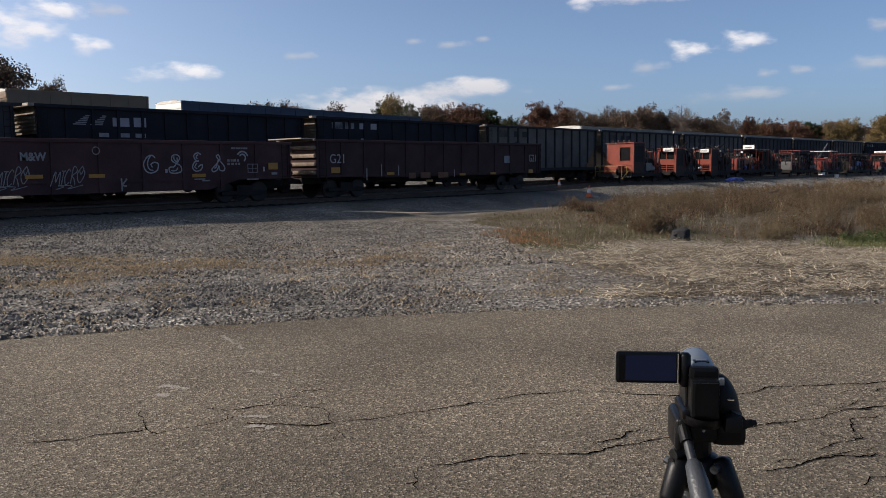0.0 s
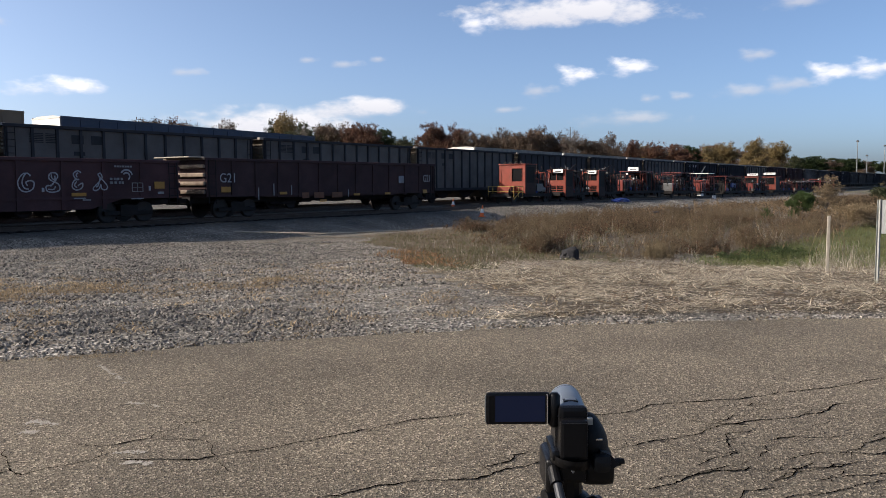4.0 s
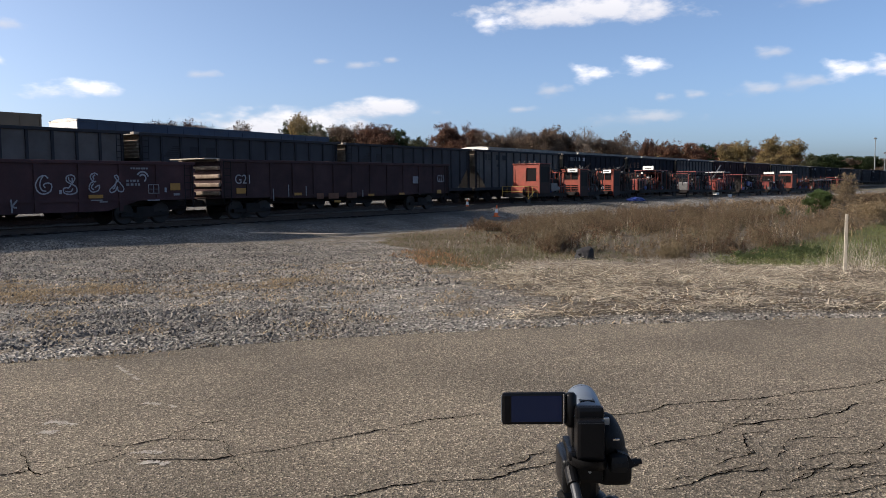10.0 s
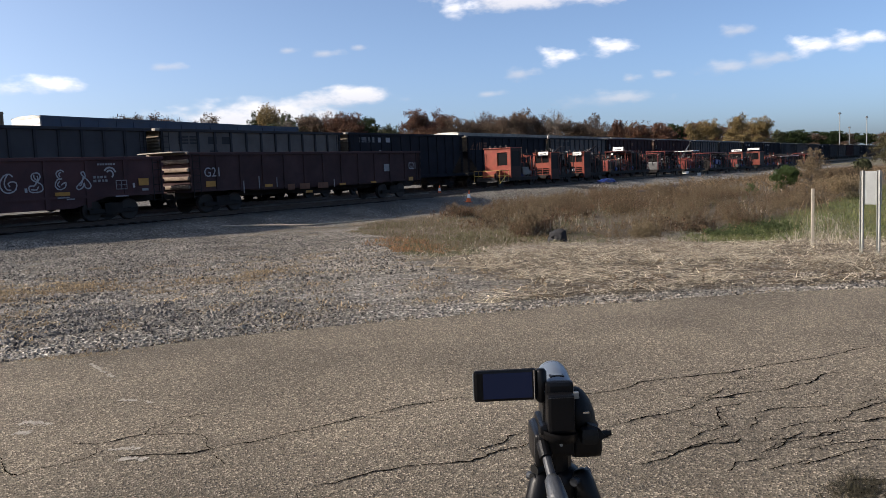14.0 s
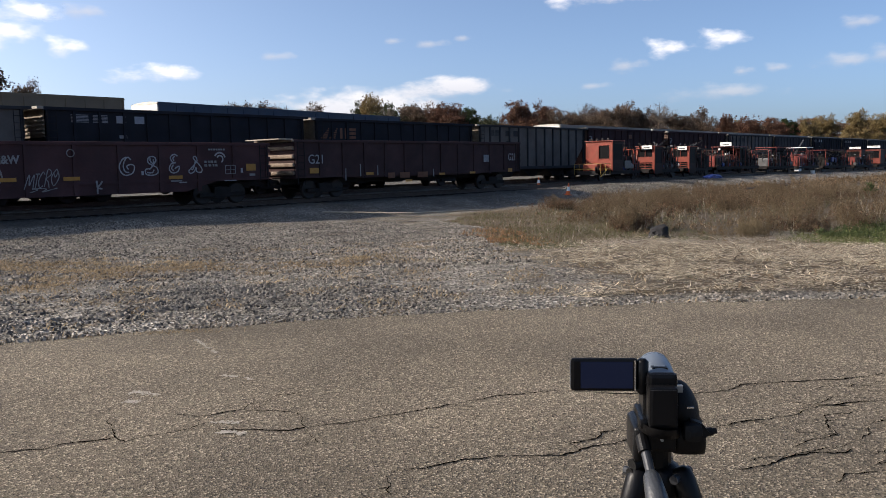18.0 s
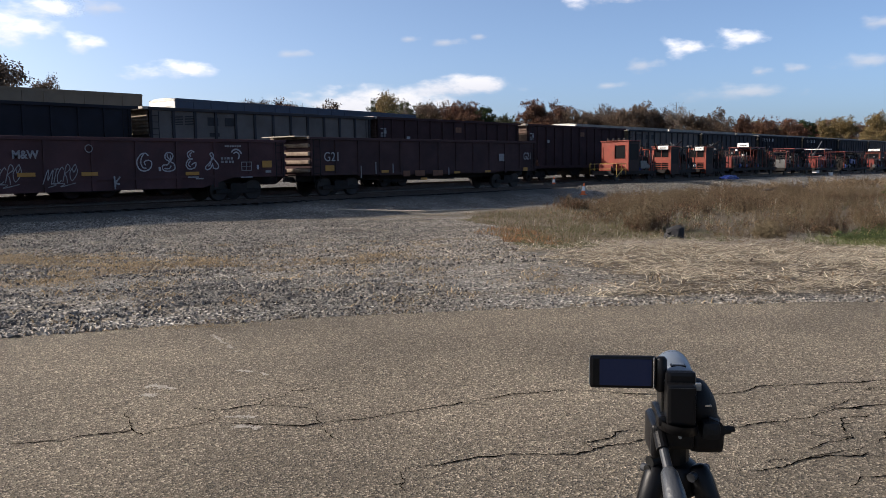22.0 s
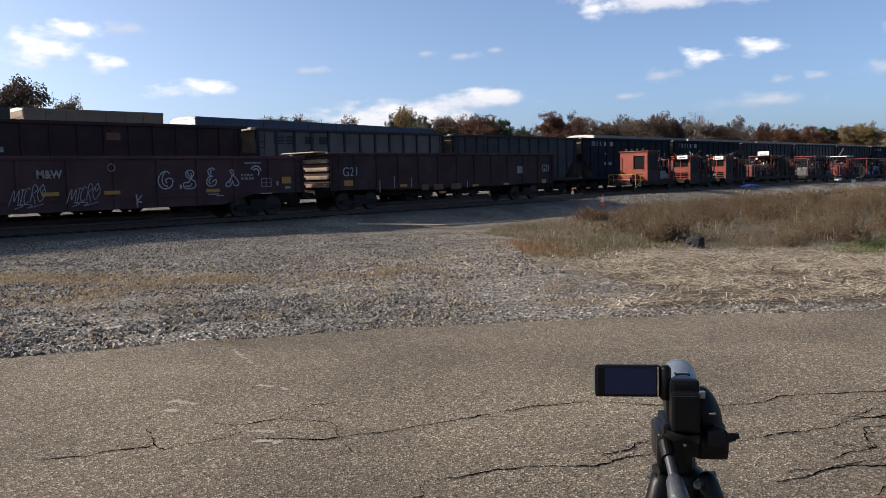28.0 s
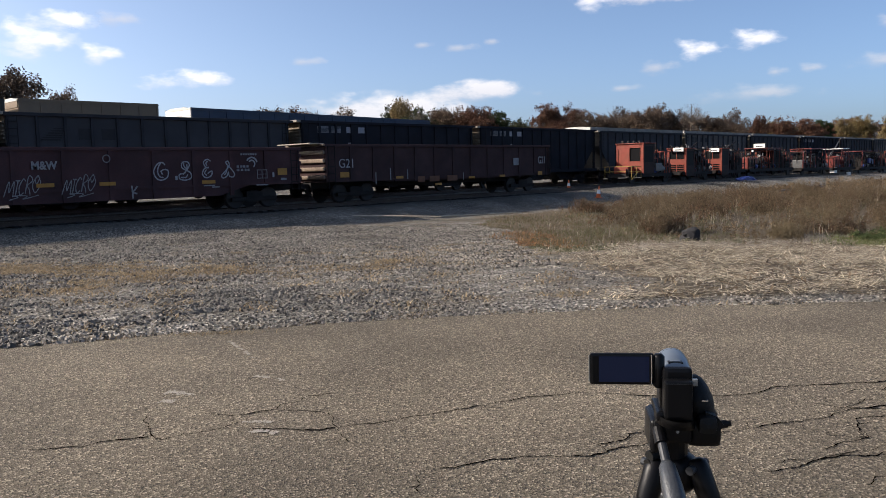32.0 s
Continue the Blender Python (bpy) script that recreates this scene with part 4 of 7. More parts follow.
ring = rods(*[((13.79 - X1 + 0.14 * math.cos(a), SIDE, 2.22 + 0.14 * math.sin(a)), (13.79 - X1 + 0.14 * math.cos(a + 0.42), SIDE, 2.22 + 0.14 * math.sin(a + 0.42)), 0.018) for a in [k * math.pi / 8 for k in range(16)]], n=5)
part("circle_mark", ring, M_DIMWHITE, g1)


for k in range(2):
    for n, c in enumerate("MICRO"):
        brush(g1, 10.28 - X1 + k * 1.98 + (0.0, 0.24, 0.42, 0.66, 0.92)[n], 1.16 + 0.045 * n, 0.3 if c in "MO" else 0.2, 0.5 + 0.03 * n, BRUSH[c], 0.032, M_DIMWHITE, "white spray-painted tag letter", 0.25, "graffiti")
    brush(g1, 10.75 - X1 + k * 1.98, 0.88, 1.0, 0.16, [[(0, 0), (0.3, 0.6), (0.1, 0.9), (0.6, 0.8), (0.45, 0.1), (1, 0.9)]], 0.028, M_DIMWHITE, "white sprayed underline flourish", 0.0, "graffiti")

X2 = 24.3
write_on(g2, "G21", 25.55 - X2, 1.88, 0.62, M_WHITE, "white chalked yard mark", 0.95)
write_on(g2, "G21", 41.15 - X2, 1.9, 0.62, M_WHITE, "white chalked yard mark", 0.75)
for x, z, w, h in ((25.4, 1.36, 0.55, 0.26), (29.04, 1.15, 0.5, 0.13), (31.9, 0.72, 0.5, 0.12), (34.6, 1.02, 0.5, 0.12), (37.3, 1.04, 0.5, 0.12), (40.95, 1.12, 0.42, 0.22)):
    sign_on(g2, "reflector", x - X2, z, w, h, M_YELLOW, "amber reflector plate")
for x, z, h in ((27.4, 1.14, 0.6), (28.4, 1.33, 0.6), (29.6, 1.3, 0.5), (33.9, 1.1, 0.4)):
    sign_on(g2, "chalk_stroke", x - X2, z, 0.06, h, M_DIMWHITE, "white painted stroke")
sign_on(g2, "stencil_panel", 38.6 - X2, 1.85, 0.5, 0.42, M_DIMWHITE, "worn white stencil panel")
for x, w in ((30.6, 0.5), (31.6, 0.75), (33.0, 0.8)):
    sign_on(g2, "marking", x - X2, 1.02, w, 0.3, M_RUSTLET, "faded number bar")
plank = boxes((-0.75, 0.1, -1.3, 1.3, 0.0, 0.05), bevel=0.01)
thing("timber_board", plank, M_OLDWOOD, "weathered wide board lying across the gondola end", "board", m=pose(24.3, GY, 2.83, 0, 0, 0))

# the passing train
LB = 15.3
MK_EMB = (("slant", 1.5, 3.25, 0.9, 0.62, M_DARKLET), ("mark", 3.26, 3.3, 0.62, 0.52, M_DARKLET), ("mark", 4.35, 3.3, 0.65, 0.52, M_DARKLET), ("mark", 3.1, 2.7, 1.4, 0.2, M_DARKLET))
MK_LOU = (("bars", 1.24, 3.66, 0.7, 0.5, M_DARKLET), ("bars", 2.05, 3.66, 0.65, 0.5, M_DARKLET), ("mark", 3.4, 3.66, 0.65, 0.44, M_DARKLET), ("mark", 4.47, 3.66, 0.68, 0.44, M_DARKLET), ("mark", 3.5, 3.08, 0.6, 0.2, M_DARKLET))
MK_BLK = (("bars", 1.23, 3.86, 0.85, 0.4, M_DIMWHITE), ("bars", 2.3, 3.86, 0.74, 0.4, M_DIMWHITE), ("mark", 3.49, 3.86, 0.5, 0.36, M_WHITE), ("mark", 4.45, 3.86, 0.52, 0.36, M_WHITE), ("mark", 3.6, 3.12, 0.4, 0.16, M_DIMWHITE), ("mark", 3.5, 2.2, 0.4, 0.25, M_DIMWHITE), ("mark", 4.2, 2.2, 0.5, 0.25, M_DIMWHITE))
MK_NUM = (("slant", 1.69, 3.62, 0.6, 0.5, M_DIMWHITE), ("slant", 2.5, 3.62, 0.6, 0.5, M_DIMWHITE), ("mark", 3.61, 3.58, 0.85, 0.42, M_WHITE), ("mark", 4.69, 3.58, 0.65, 0.46, M_WHITE), ("mark", 2.9, 3.06, 0.5, 0.2, M_DIMWHITE), ("mark", 3.85, 3.06, 0.6, 0.2, M_DIMWHITE), ("mark", 4.75, 3.06, 0.55, 0.2, M_DIMWHITE))
MK_RST = (("slant", 0.46, 3.28, 0.5, 0.68, M_RUSTLET), ("slant", 1.15, 3.28, 0.5, 0.68, M_RUSTLET), ("mark", 2.05, 3.28, 0.2, 0.66, M_RUSTLET), ("mark", 2.45, 3.28, 0.2, 0.66, M_RUSTLET), ("mark", 2.85, 3.28, 0.55, 0.18, M_RUSTLET), ("mark", 2.85, 3.52, 0.55, 0.18, M_RUSTLET), ("mark", 2.85, 3.76, 0.55, 0.18, M_RUSTLET))
MK_MAR = (("mark", 0.35, 3.78, 0.5, 0.08, M_DIMWHITE), ("mark", 0.62, 3.5, 0.25, 0.26, M_DIMWHITE), ("bars", 0.35, 3.3, 0.45, 0.3, M_DIMWHITE), ("mark", 2.6, 3.12, 0.5, 0.24, M_DIMWHITE), ("mark", 7.7, 3.72, 0.75, 0.36, M_RUSTLET))
KINDS = {
    "grey": hopper_car("coal_car", M_GREY, M_RIB, M_END, "weathered grey coal car with dark emblem, rolling", 4.5, MK_EMB),
    "louvre": hopper_car("coal_car", M_TAN, M_RIB, M_END, "dusty taupe coal car with dark barred panels, rolling", 4.52, MK_LOU),
    "black": hopper_car("coal_car", M_BLACK, M_BLACK, M_END, "black coal car with white bars and blocks, rolling", 4.55, MK_BLK),
    "numbered": hopper_car("coal_car", M_BLACK, M_BLACK, M_END, "black coal car with large white blocks and bars, rolling", 4.52, MK_NUM),
    "rusty": hopper_car("coal_car", M_BLACK, M_BLACK, M_END, "black coal car with rust-brown lettering blocks, rolling", 4.5, MK_RST),
    "maroon": hopper_car("coal_car", M_MAROON, M_MAROON, M_BEND, "dark maroon coal car with worn white emblem, rolling", 4.58, MK_MAR),
}
ORDER = ["grey", "numbered", "black", "louvre", "louvre", "louvre", "grey", "grey", "louvre", "black", "rusty", "louvre", "maroon", "maroon", "louvre", "grey", "black", "black", "grey", "louvre", "grey", "black", "grey", "louvre", "maroon", "grey", "black", "grey", "louvre", "grey"]
PITCH = 16.2
TRAIN = []
used = set()
for k, kind in enumerate(ORDER):
    first = kind not in used
    used.add(kind)
    TRAIN.append((k - 2, KINDS[kind] if first else copy_thing(KINDS[kind], pose(0, 0, 0))))


# ---- standing cars behind ----
def rack_car(name, L, top, paint, end_paint, m, label, panels=14, w=1.5, fascia=None):
    """A tall closed car of ribbed panels with a pale roof."""
    c = empty(name, m, label, "freight car", "standing cars behind the train")
    for s in (-1, 1):
        part("side_sheet", boxes((0, L, s * w - 0.03, s * w + 0.03, 1.0, top - 0.15)), paint, c)
        part("top_rail", boxes((0, L, s * w - 0.06, s * w + 0.06, top - 0.2, top - 0.05)), paint, c)
        for k in range(panels):
            x = 0.06 + (L - 0.12) * k / (panels - 1)
            part("post", boxes((x - 0.05, x + 0.05, s * w - 0.07, s * w + 0.07, 1.0, top - 0.2)), paint, c)
    part("roof", slab([(-w - 0.05, top - 0.12), (-w * 0.5, top), (w * 0.5, top), (w + 0.05, top - 0.12), (w, top - 0.18), (-w, top - 0.18)], L + 0.1, "x", -0.05), M_ROOF, c)
    for x in (0, L - 0.05):
        part("end_sheet", boxes((x, x + 0.05, -w + 0.03, w - 0.03, 1.0, top - 0.15)), end_paint, c)
        part("end_beam", boxes((x - 0.03, x + 0.08, -w, w, top - 0.5, top - 0.1)), end_paint, c)
    if fascia:
        for s in (-1, 1):
            part("fascia", boxes((-0.04, L + 0.04, s * (w + 0.1) - 0.03, s * (w + 0.1) + 0.03, top - 0.42, top - 0.06), bevel=0.012), fascia, c, "dusty board along the roof's edge")
            for k in range(9):
                x = L * (k + 0.5) / 9
                part("fascia_clip", boxes((x - 0.03, x + 0.03, s * (w + 0.1) - 0.05, s * (w + 0.1) + 0.05, top - 0.44, top - 0.05)), fascia, c)
    part("underframe", boxes((0, L, -1.2, 1.2, 0.75, 1.0)), M_STEEL, c)
    build_truck(c, 2.4)
    build_truck(c, L - 2.4)
    return c


rack_car("rack_car", 19.0, 5.62, M_BOXGRY, M_PALE, pose(-4.0, 46.2, 0), "tall grey closed rail car standing behind the train")
rack_car("container_car", 7.6, 5.68, M_BOXYEL, M_BOXYEL, pose(15.65, 46.2, 0), "tan-yellow boxy container on a rail car", 8)
rack_car("rack_car", 20.2, 5.5, M_BOXBLU, M_PALE, pose(25.25, 46.2, 0.07, 0, 0.78, 0), "slate-blue tall closed rail car with pale end", 18)
base = rack_car("rack_car", 19.7, 5.25, M_BOXDRK, M_PALE, pose(67.5, 46.2, 0, 0, 0, 1.9), "tall dark rack car with dusty roof board and pale end", 18, fascia=M_FASCIA)
for k in range(1, 17):
    copy_thing(base, pose(67.5 + 20.3 * k, 46.2 + 20.3 * k * math.tan(radians(1.9)), 0, 0, 0, 1.9))

# ---- track machines ----
def machine_wheels(c, L):
    for x in (0.7, L - 0.7):
        for s in (-1, 1):
            part("wheel", lathe([(0.2, -0.06), (0.35, -0.06), (0.35, 0.05), (0.38, 0.07), (0.1, 0.07)], 16, pose(x, s * 0.76, 0.35, 90 * s, 0, 0)), M_WHEEL, c)


def framed_wall(x0, x1, y0, y1, z0, z1, holes):
    """A sheet across the track, x0 to x1 thick, with rectangular holes (y0, y1, z0, z1) in one column."""
    bm = bmesh.new()
    ya, yb = min(h[0] for h in holes), max(h[1] for h in holes)
    box(bm, x0, x1, y0, ya, z0, z1)
    box(bm, x0, x1, yb, y1, z0, z1)
    z = z0
    for h in sorted(holes, key=lambda h: h[2]):
        box(bm, x0, x1, ya, yb, z, h[2])
        z = h[3]
    box(bm, x0, x1, ya, yb, z, z1)
    return bm


def cab(c, x, L, w, z0, z1, paint, rows=1, y0=None, holes=None):
    """A sheet-metal cab: a painted front with window holes, sides coloured darker for shade, a thin rimmed roof."""
    y0 = -w / 2 if y0 is None else y0
    y1 = y0 + w
    if holes is None:
        h = (z1 - z0) / rows
        holes = [(y0 + 0.2, y1 - 0.2, z0 + h * r + (0.9 if rows == 1 else 0.3), z0 + h * (r + 1) - 0.18) for r in range(rows)]
    b = part("cab", boxes((x, x + L, y0, y1, z0, z0 + 0.08)), M_ORANGESHADE, c)
    part("front_wall", framed_wall(x, x + 0.05, y0, y1, z0, z1, holes), paint, b)
    part("rear_wall", framed_wall(x + L - 0.05, x + L, y0, y1, z0, z1, holes), M_ORANGESHADE, b)
    for hy0, hy1, hz0, hz1 in holes:
        part("pane", boxes((x + 0.05, x + 0.07, hy0 - 0.02, hy1 + 0.02, hz0 - 0.02, hz1 + 0.02)), M_VOID, b)
        part("window_rim", boxes((x - 0.02, x, hy0 - 0.04, hy0, hz0 - 0.04, hz1 + 0.04), (x - 0.02, x, hy1, hy1 + 0.04, hz0 - 0.04, hz1 + 0.04), (x - 0.02, x, hy0, hy1, hz0 - 0.04, hz0), (x - 0.02, x, hy0, hy1, hz1, hz1 + 0.04)), paint, b)
        if rows > 1:
            part("window_bar", boxes((x - 0.025, x - 0.005, (hy0 + hy1) / 2 - 0.025, (hy0 + hy1) / 2 + 0.025, hz0, hz1)), paint, b)
            if hz0 < (z0 + z1) / 2:
                for k in range(3):
                    zz = hz0 + (hz1 - hz0) * (k + 0.7) / 3.4
                    part("window_slat", boxes((x - 0.02, x - 0.004, hy0, hy1, zz, zz + 0.04)), paint, b)
    for s in (y0, y1 - 0.05):
        part("side_wall", boxes((x + 0.05, x + L - 0.05, s, s + 0.05, z0 + 0.08, z0 + 0.9), (x + 0.05, x + 0.2, s, s + 0.05, z0 + 0.9, z1), (x + L - 0.2, x + L - 0.05, s, s + 0.05, z0 + 0.9, z1), (x + 0.2, x + L - 0.2, s, s + 0.05, z1 - 0.2, z1)), M_ORANGESHADE, b)
        part("pane", boxes((x + 0.2, x + L - 0.2, s + 0.015, s + 0.035, z0 + 0.9, z1 - 0.2)), M_VOID, b)
    part("roof", boxes((x - 0.1, x + L + 0.1, y0 - 0.08, y1 + 0.08, z1, z1 + 0.06), bevel=0.02), paint, b)
    part("corner_post", rods(((x - 0.06, y0 - 0.03, z0), (x - 0.06, y0 - 0.03, z1), 0.03), n=8), paint, b)
    part("grab_rail", rods(((x - 0.08, y1 - 0.1, z0 + 0.3), (x - 0.08, y1 - 0.1, z1 - 0.4), 0.02), ((x - 0.08, y1 - 0.1, z1 - 0.4), (x, y1 - 0.1, z1 - 0.4), 0.02), n=6), paint, b)
    return b


def board(c, x, y, z, w=0.8, h=0.28):
    """A white name board that faces along the track."""
    b = part("sign_board", boxes((x - 0.02, x, y - w / 2, y + w / 2, z, z + h)), M_PALE, c, "white name board")
    part("sign_bar", boxes((x - 0.026, x - 0.02, y - w * 0.3, y + w * 0.3, z + 0.1, z + 0.17)), M_DARKLET, b)


def bent_hose(a, b, lift, r, n=6):
    """A hose that rises from a and falls to b."""
    a, b = Vector(a), Vector(b)
    pts = [a.lerp(b, k / n) + Vector((0, 0, lift * 4 * (k / n) * (1 - k / n))) for k in range(n + 1)]
    return rods(*[(p, q, r) for p, q in zip(pts, pts[1:])], n=6)


def clutter(c, L, paint, rnd, x=0.3):
    """Frames, hoses, cylinders, lamps and boxes crowded over a machine's deck."""
    while x < L - 0.8:
        w, h = rnd.uniform(0.7, 1.4), rnd.uniform(1.7, 2.75)
        side = rnd.choice((-1.14, -1.02))
        fr = part("work_frame", boxes((x, x + 0.07, side, side + 0.07, 0.75, h), (x + w - 0.07, x + w, side, side + 0.07, 0.75, h), (x, x + w, side, side + 0.07, h - 0.08, h), (x, x + w, side, side + 0.07, 0.5 * h, 0.5 * h + 0.07), (x, x + 0.07, side, 0.9, h - 0.08, h), (x, x + 0.07, 0.83, 0.9, 0.75, h)), rnd.choice((M_ORANGESHADE, M_GRIME, M_GRIME, paint)), c)
        part("cross_brace", rods(((x, side, 0.8), (x + w, side, 0.5 * h), 0.025), n=6), M_GRIME, fr)
        if rnd.random() < 0.6:
            part("side_plate", boxes((x + 0.1, x + w * rnd.uniform(0.4, 0.9), side + 0.02, side + 0.05, 0.8, 0.5 * h - rnd.uniform(0, 0.3))), rnd.choice((M_ORANGESHADE, M_GRIME, M_GRIME, M_GRIME)), fr)
        part("hose", bent_hose((x, rnd.uniform(-1, 0.5), 0.5 * h), (x + rnd.uniform(0.4, 1.3), rnd.uniform(-1, 0.5), h - 0.2), rnd.uniform(0.3, 0.9), 0.028), M_RUBBER, c)
        part("hydraulic_cylinder", rods(((x + 0.2, rnd.uniform(-0.9, 0.2), 0.9), (x + rnd.uniform(0, 0.6), rnd.uniform(-0.9, 0.2), 2.1), 0.07), n=10), rnd.choice((M_GRIME, M_GRIME, M_ORANGESHADE)), c)
        part("mast_pipe", rods(((x + w * 0.6, -0.5, h - 0.2), (x + w * 0.6 + rnd.uniform(-0.3, 0.3), -0.5, h + rnd.uniform(0.2, 0.75)), 0.025), n=6), M_GRIME, c)
        if rnd.random() < 0.45:
            part("work_lamp", boxes((x - 0.1, x, side + 0.1, side + 0.3, h - 0.05, h + 0.12), bevel=0.02), rnd.choice((M_PALE, M_GREYMET)), c)
        if rnd.random() < 0.4:
            part("drum", lathe([(0.05, -0.2), (0.22, -0.19), (0.22, 0.19), (0.05, 0.2)], 12, pose(x + 0.4, -0.9, 1.0, rnd.uniform(-20, 20), 90, 0)), rnd.choice((M_GREYMET, M_BLUE, M_GRIME)), c)
        x += w * rnd.uniform(0.75, 1.15)


def machine(x, y, z, L, paint, label, plan, seed):
    rnd = random.Random(seed)
    c = empty("track_machine", pose(x, y, z), label, "track machine", "parked track machines")
    part("frame", boxes((0, L, -1.15, -0.95, 0.5, 0.75), (0, L, 0.95, 1.15, 0.5, 0.75), (0, 0.2, -1.15, 1.15, 0.5, 0.75), (L - 0.2, L, -1.15, 1.15, 0.5, 0.75), (L * 0.4, L * 0.4 + 0.2, -1.0, 1.0, 0.5, 0.75), bevel=0.015), M_STEEL, c)
    part("deck", boxes((0.1, L - 0.1, -1.1, 1.1, 0.75, 0.8)), M_GRIME, c)
    machine_wheels(c, L)
    for kind, *a in plan:
        if kind == "cab":
            cab(c, *a[:5], *(a[5:] or (paint,)))
        elif kind == "engine":
            e = part("engine_hood", boxes((a[0], a[0] + a[1], -0.9, 0.9, 0.8, a[2]), bevel=0.06), a[3], c)
            for k in range(5):
                part("louvre", boxes((a[0] + 0.15 + k * 0.19, a[0] + 0.29 + k * 0.19, -0.93, -0.9, 1.0, a[2] - 0.2)), M_GRIME, e)
            part("exhaust", rods(((a[0] + a[1] * 0.6, 0.3, a[2]), (a[0] + a[1] * 0.6, 0.3, a[2] + 0.6), 0.05)), M_GRIME, c)
        elif kind == "canopy":
            r = part("canopy", boxes((a[0], a[0] + a[1], -1.2, 1.2, a[2], a[2] + 0.08), bevel=0.02), a[3], c)
            for px in (a[0] + 0.1, a[0] + a[1] - 0.1):
                for py in (-1.1, 1.1):
                    part("post", rods(((px, py, 0.8), (px, py, a[2]), 0.04)), paint, r)
        elif kind == "rails":
            rr = []
            for py in (-1.2, 1.2):
                for zz in (0.95, 1.35):
                    rr.append(((a[0], py, zz), (a[0] + a[1], py, zz), 0.024))
                for k in range(3):
                    px = a[0] + a[1] * k / 2
                    rr.append(((px, py, 0.5), (px, py, 1.36), 0.024))
            rr += [((a[0], -1.2, 0.95), (a[0], 1.2, 0.95), 0.024), ((a[0], -1.2, 1.35), (a[0], 0.3, 1.35), 0.024), ((a[0], -1.2, 0.35), (a[0] + 1.0, -1.2, 0.95), 0.04)]
            for r in rr:
                part("guard_rail", rods(r, n=6), M_YSAFE, c, "yellow guard rail")
        elif kind == "heads":
            for k in range(a[1]):
                px = a[0] + k * 0.45
                h = part("work_head", boxes((px, px + 0.3, -1.1, -0.7, 0.3, 1.3 + 0.3 * rnd.random()), bevel=0.03), M_GRIME if k % 2 else M_ORANGESHADE, c)
                part("work_head", boxes((px + 0.05, px + 0.25, 0.6, 1.0, 0.3, 1.5), bevel=0.03), M_GRIME, c)
                part("ram", rods(((px + 0.15, -0.9, 1.2), (px + 0.15 + rnd.uniform(-0.2, 0.2), -0.9, 2.0 + 0.4 * rnd.random()), 0.05)), M_GREYMET, h)
        elif kind == "boom":
            part("boom", rods(((a[0], 0.2, 2.0), (a[1], -0.2, a[2]), 0.06), ((a[0] + 0.3, 0.2, 1.8), (a[1], -0.2, a[2]), 0.035)), a[3], c)
        elif kind == "board":
            board(c, *a)
        elif kind == "hood":
            part("front_hood", boxes((a[0], a[0] + a[1], -0.55, 0.75, 0.8, a[2]), bevel=0.05), paint, c)
        elif kind == "whiteplate":
            part("white_cabinet", boxes((a[0], a[0] + a[2], -1.2, -0.8, a[1], a[1] + a[3]), bevel=0.02), M_GREYMET, c, "pale grey metal cabinet")
        elif kind == "hoses":
            for k in range(7):
                part("hose", bent_hose((a[0] + rnd.uniform(-0.2, 1.0), rnd.uniform(-1.2, 0.4), a[1] - 0.3), (a[0] + rnd.uniform(1.2, 2.8), rnd.uniform(-1.2, 0.4), a[1] - rnd.uniform(0.2, 0.9)), rnd.uniform(0.3, 0.8), 0.03), M_RUBBER, c)
                part("jack_arm", rods(((a[0] + rnd.uniform(0.8, 2.4), rnd.uniform(-1, 0.3), 2.2), (a[0] + rnd.uniform(0.5, 3.0), rnd.uniform(-1, 0.3), a[1] + rnd.uniform(0.1, 0.5)), 0.04), n=6), rnd.choice((M_GRIME, M_GRIME, M_GREYMET)), c)
        elif kind == "stack":
            part("hose_reel", lathe([(0.05, -0.1), (0.28, -0.1), (0.28, -0.06), (0.14, -0.05), (0.14, 0.05), (0.28, 0.06), (0.28, 0.1), (0.05, 0.1)], 14, pose(a[0], -0.8, a[1], 90, 0, 20)), M_GRIME, c)
        elif kind == "lamps":
            for k in range(a[2]):
                part("work_lamp", boxes((a[0], a[0] + 0.12, -0.9 + k * 0.5, -0.72 + k * 0.5, a[1], a[1] + 0.16), bevel=0.03), M_GRIME, c)
        elif kind == "tank":
            part("tank", lathe([(0.05, -a[2] / 2), (0.28, -a[2] / 2 + 0.04), (0.28, a[2] / 2 - 0.04), (0.05, a[2] / 2)], 16, pose(a[0], a[1], 1.1, 0, 90, 0)), a[3], c)
        elif kind == "ball":
            part("float_light", lathe([(0.02, -0.14), (0.1, -0.1), (0.14, 0), (0.1, 0.1), (0.02, 0.14)], 14, pose(a[0], a[1], a[2])), M_PALE, c, "round white lamp housing")
        elif kind == "toolbox":
            part("tool_box", boxes((a[0], a[0] + 0.9, -1.12, -0.6, a[1], a[1] + 0.6), bevel=0.02), a[2], c)
    part("power_unit", boxes((L * 0.36, L * 0.97, -0.85, 0.9, 0.8, 1.55 + 0.25 * rnd.random()), bevel=0.05), M_GRIME, c)
    for k in range(7):
        px, pz = rnd.uniform(L * 0.45, L - 0.4), rnd.uniform(2.0, 2.9)
        part("overhead_pipe", rods(((px, rnd.uniform(-1.0, -0.4), 1.5), (px + rnd.uniform(-0.5, 0.5), rnd.uniform(-1.1, -0.3), pz), 0.035), n=6), rnd.choice((M_GRIME, M_GRIME, paint)), c)
    clutter(c, L, paint, rnd, max([a[0] + a[1] + 0.1 for kind, *a in plan if kind == "cab" and a[0] < 3] or [0.3]))
    # hoses and pipes slung along the machine
    rows = []
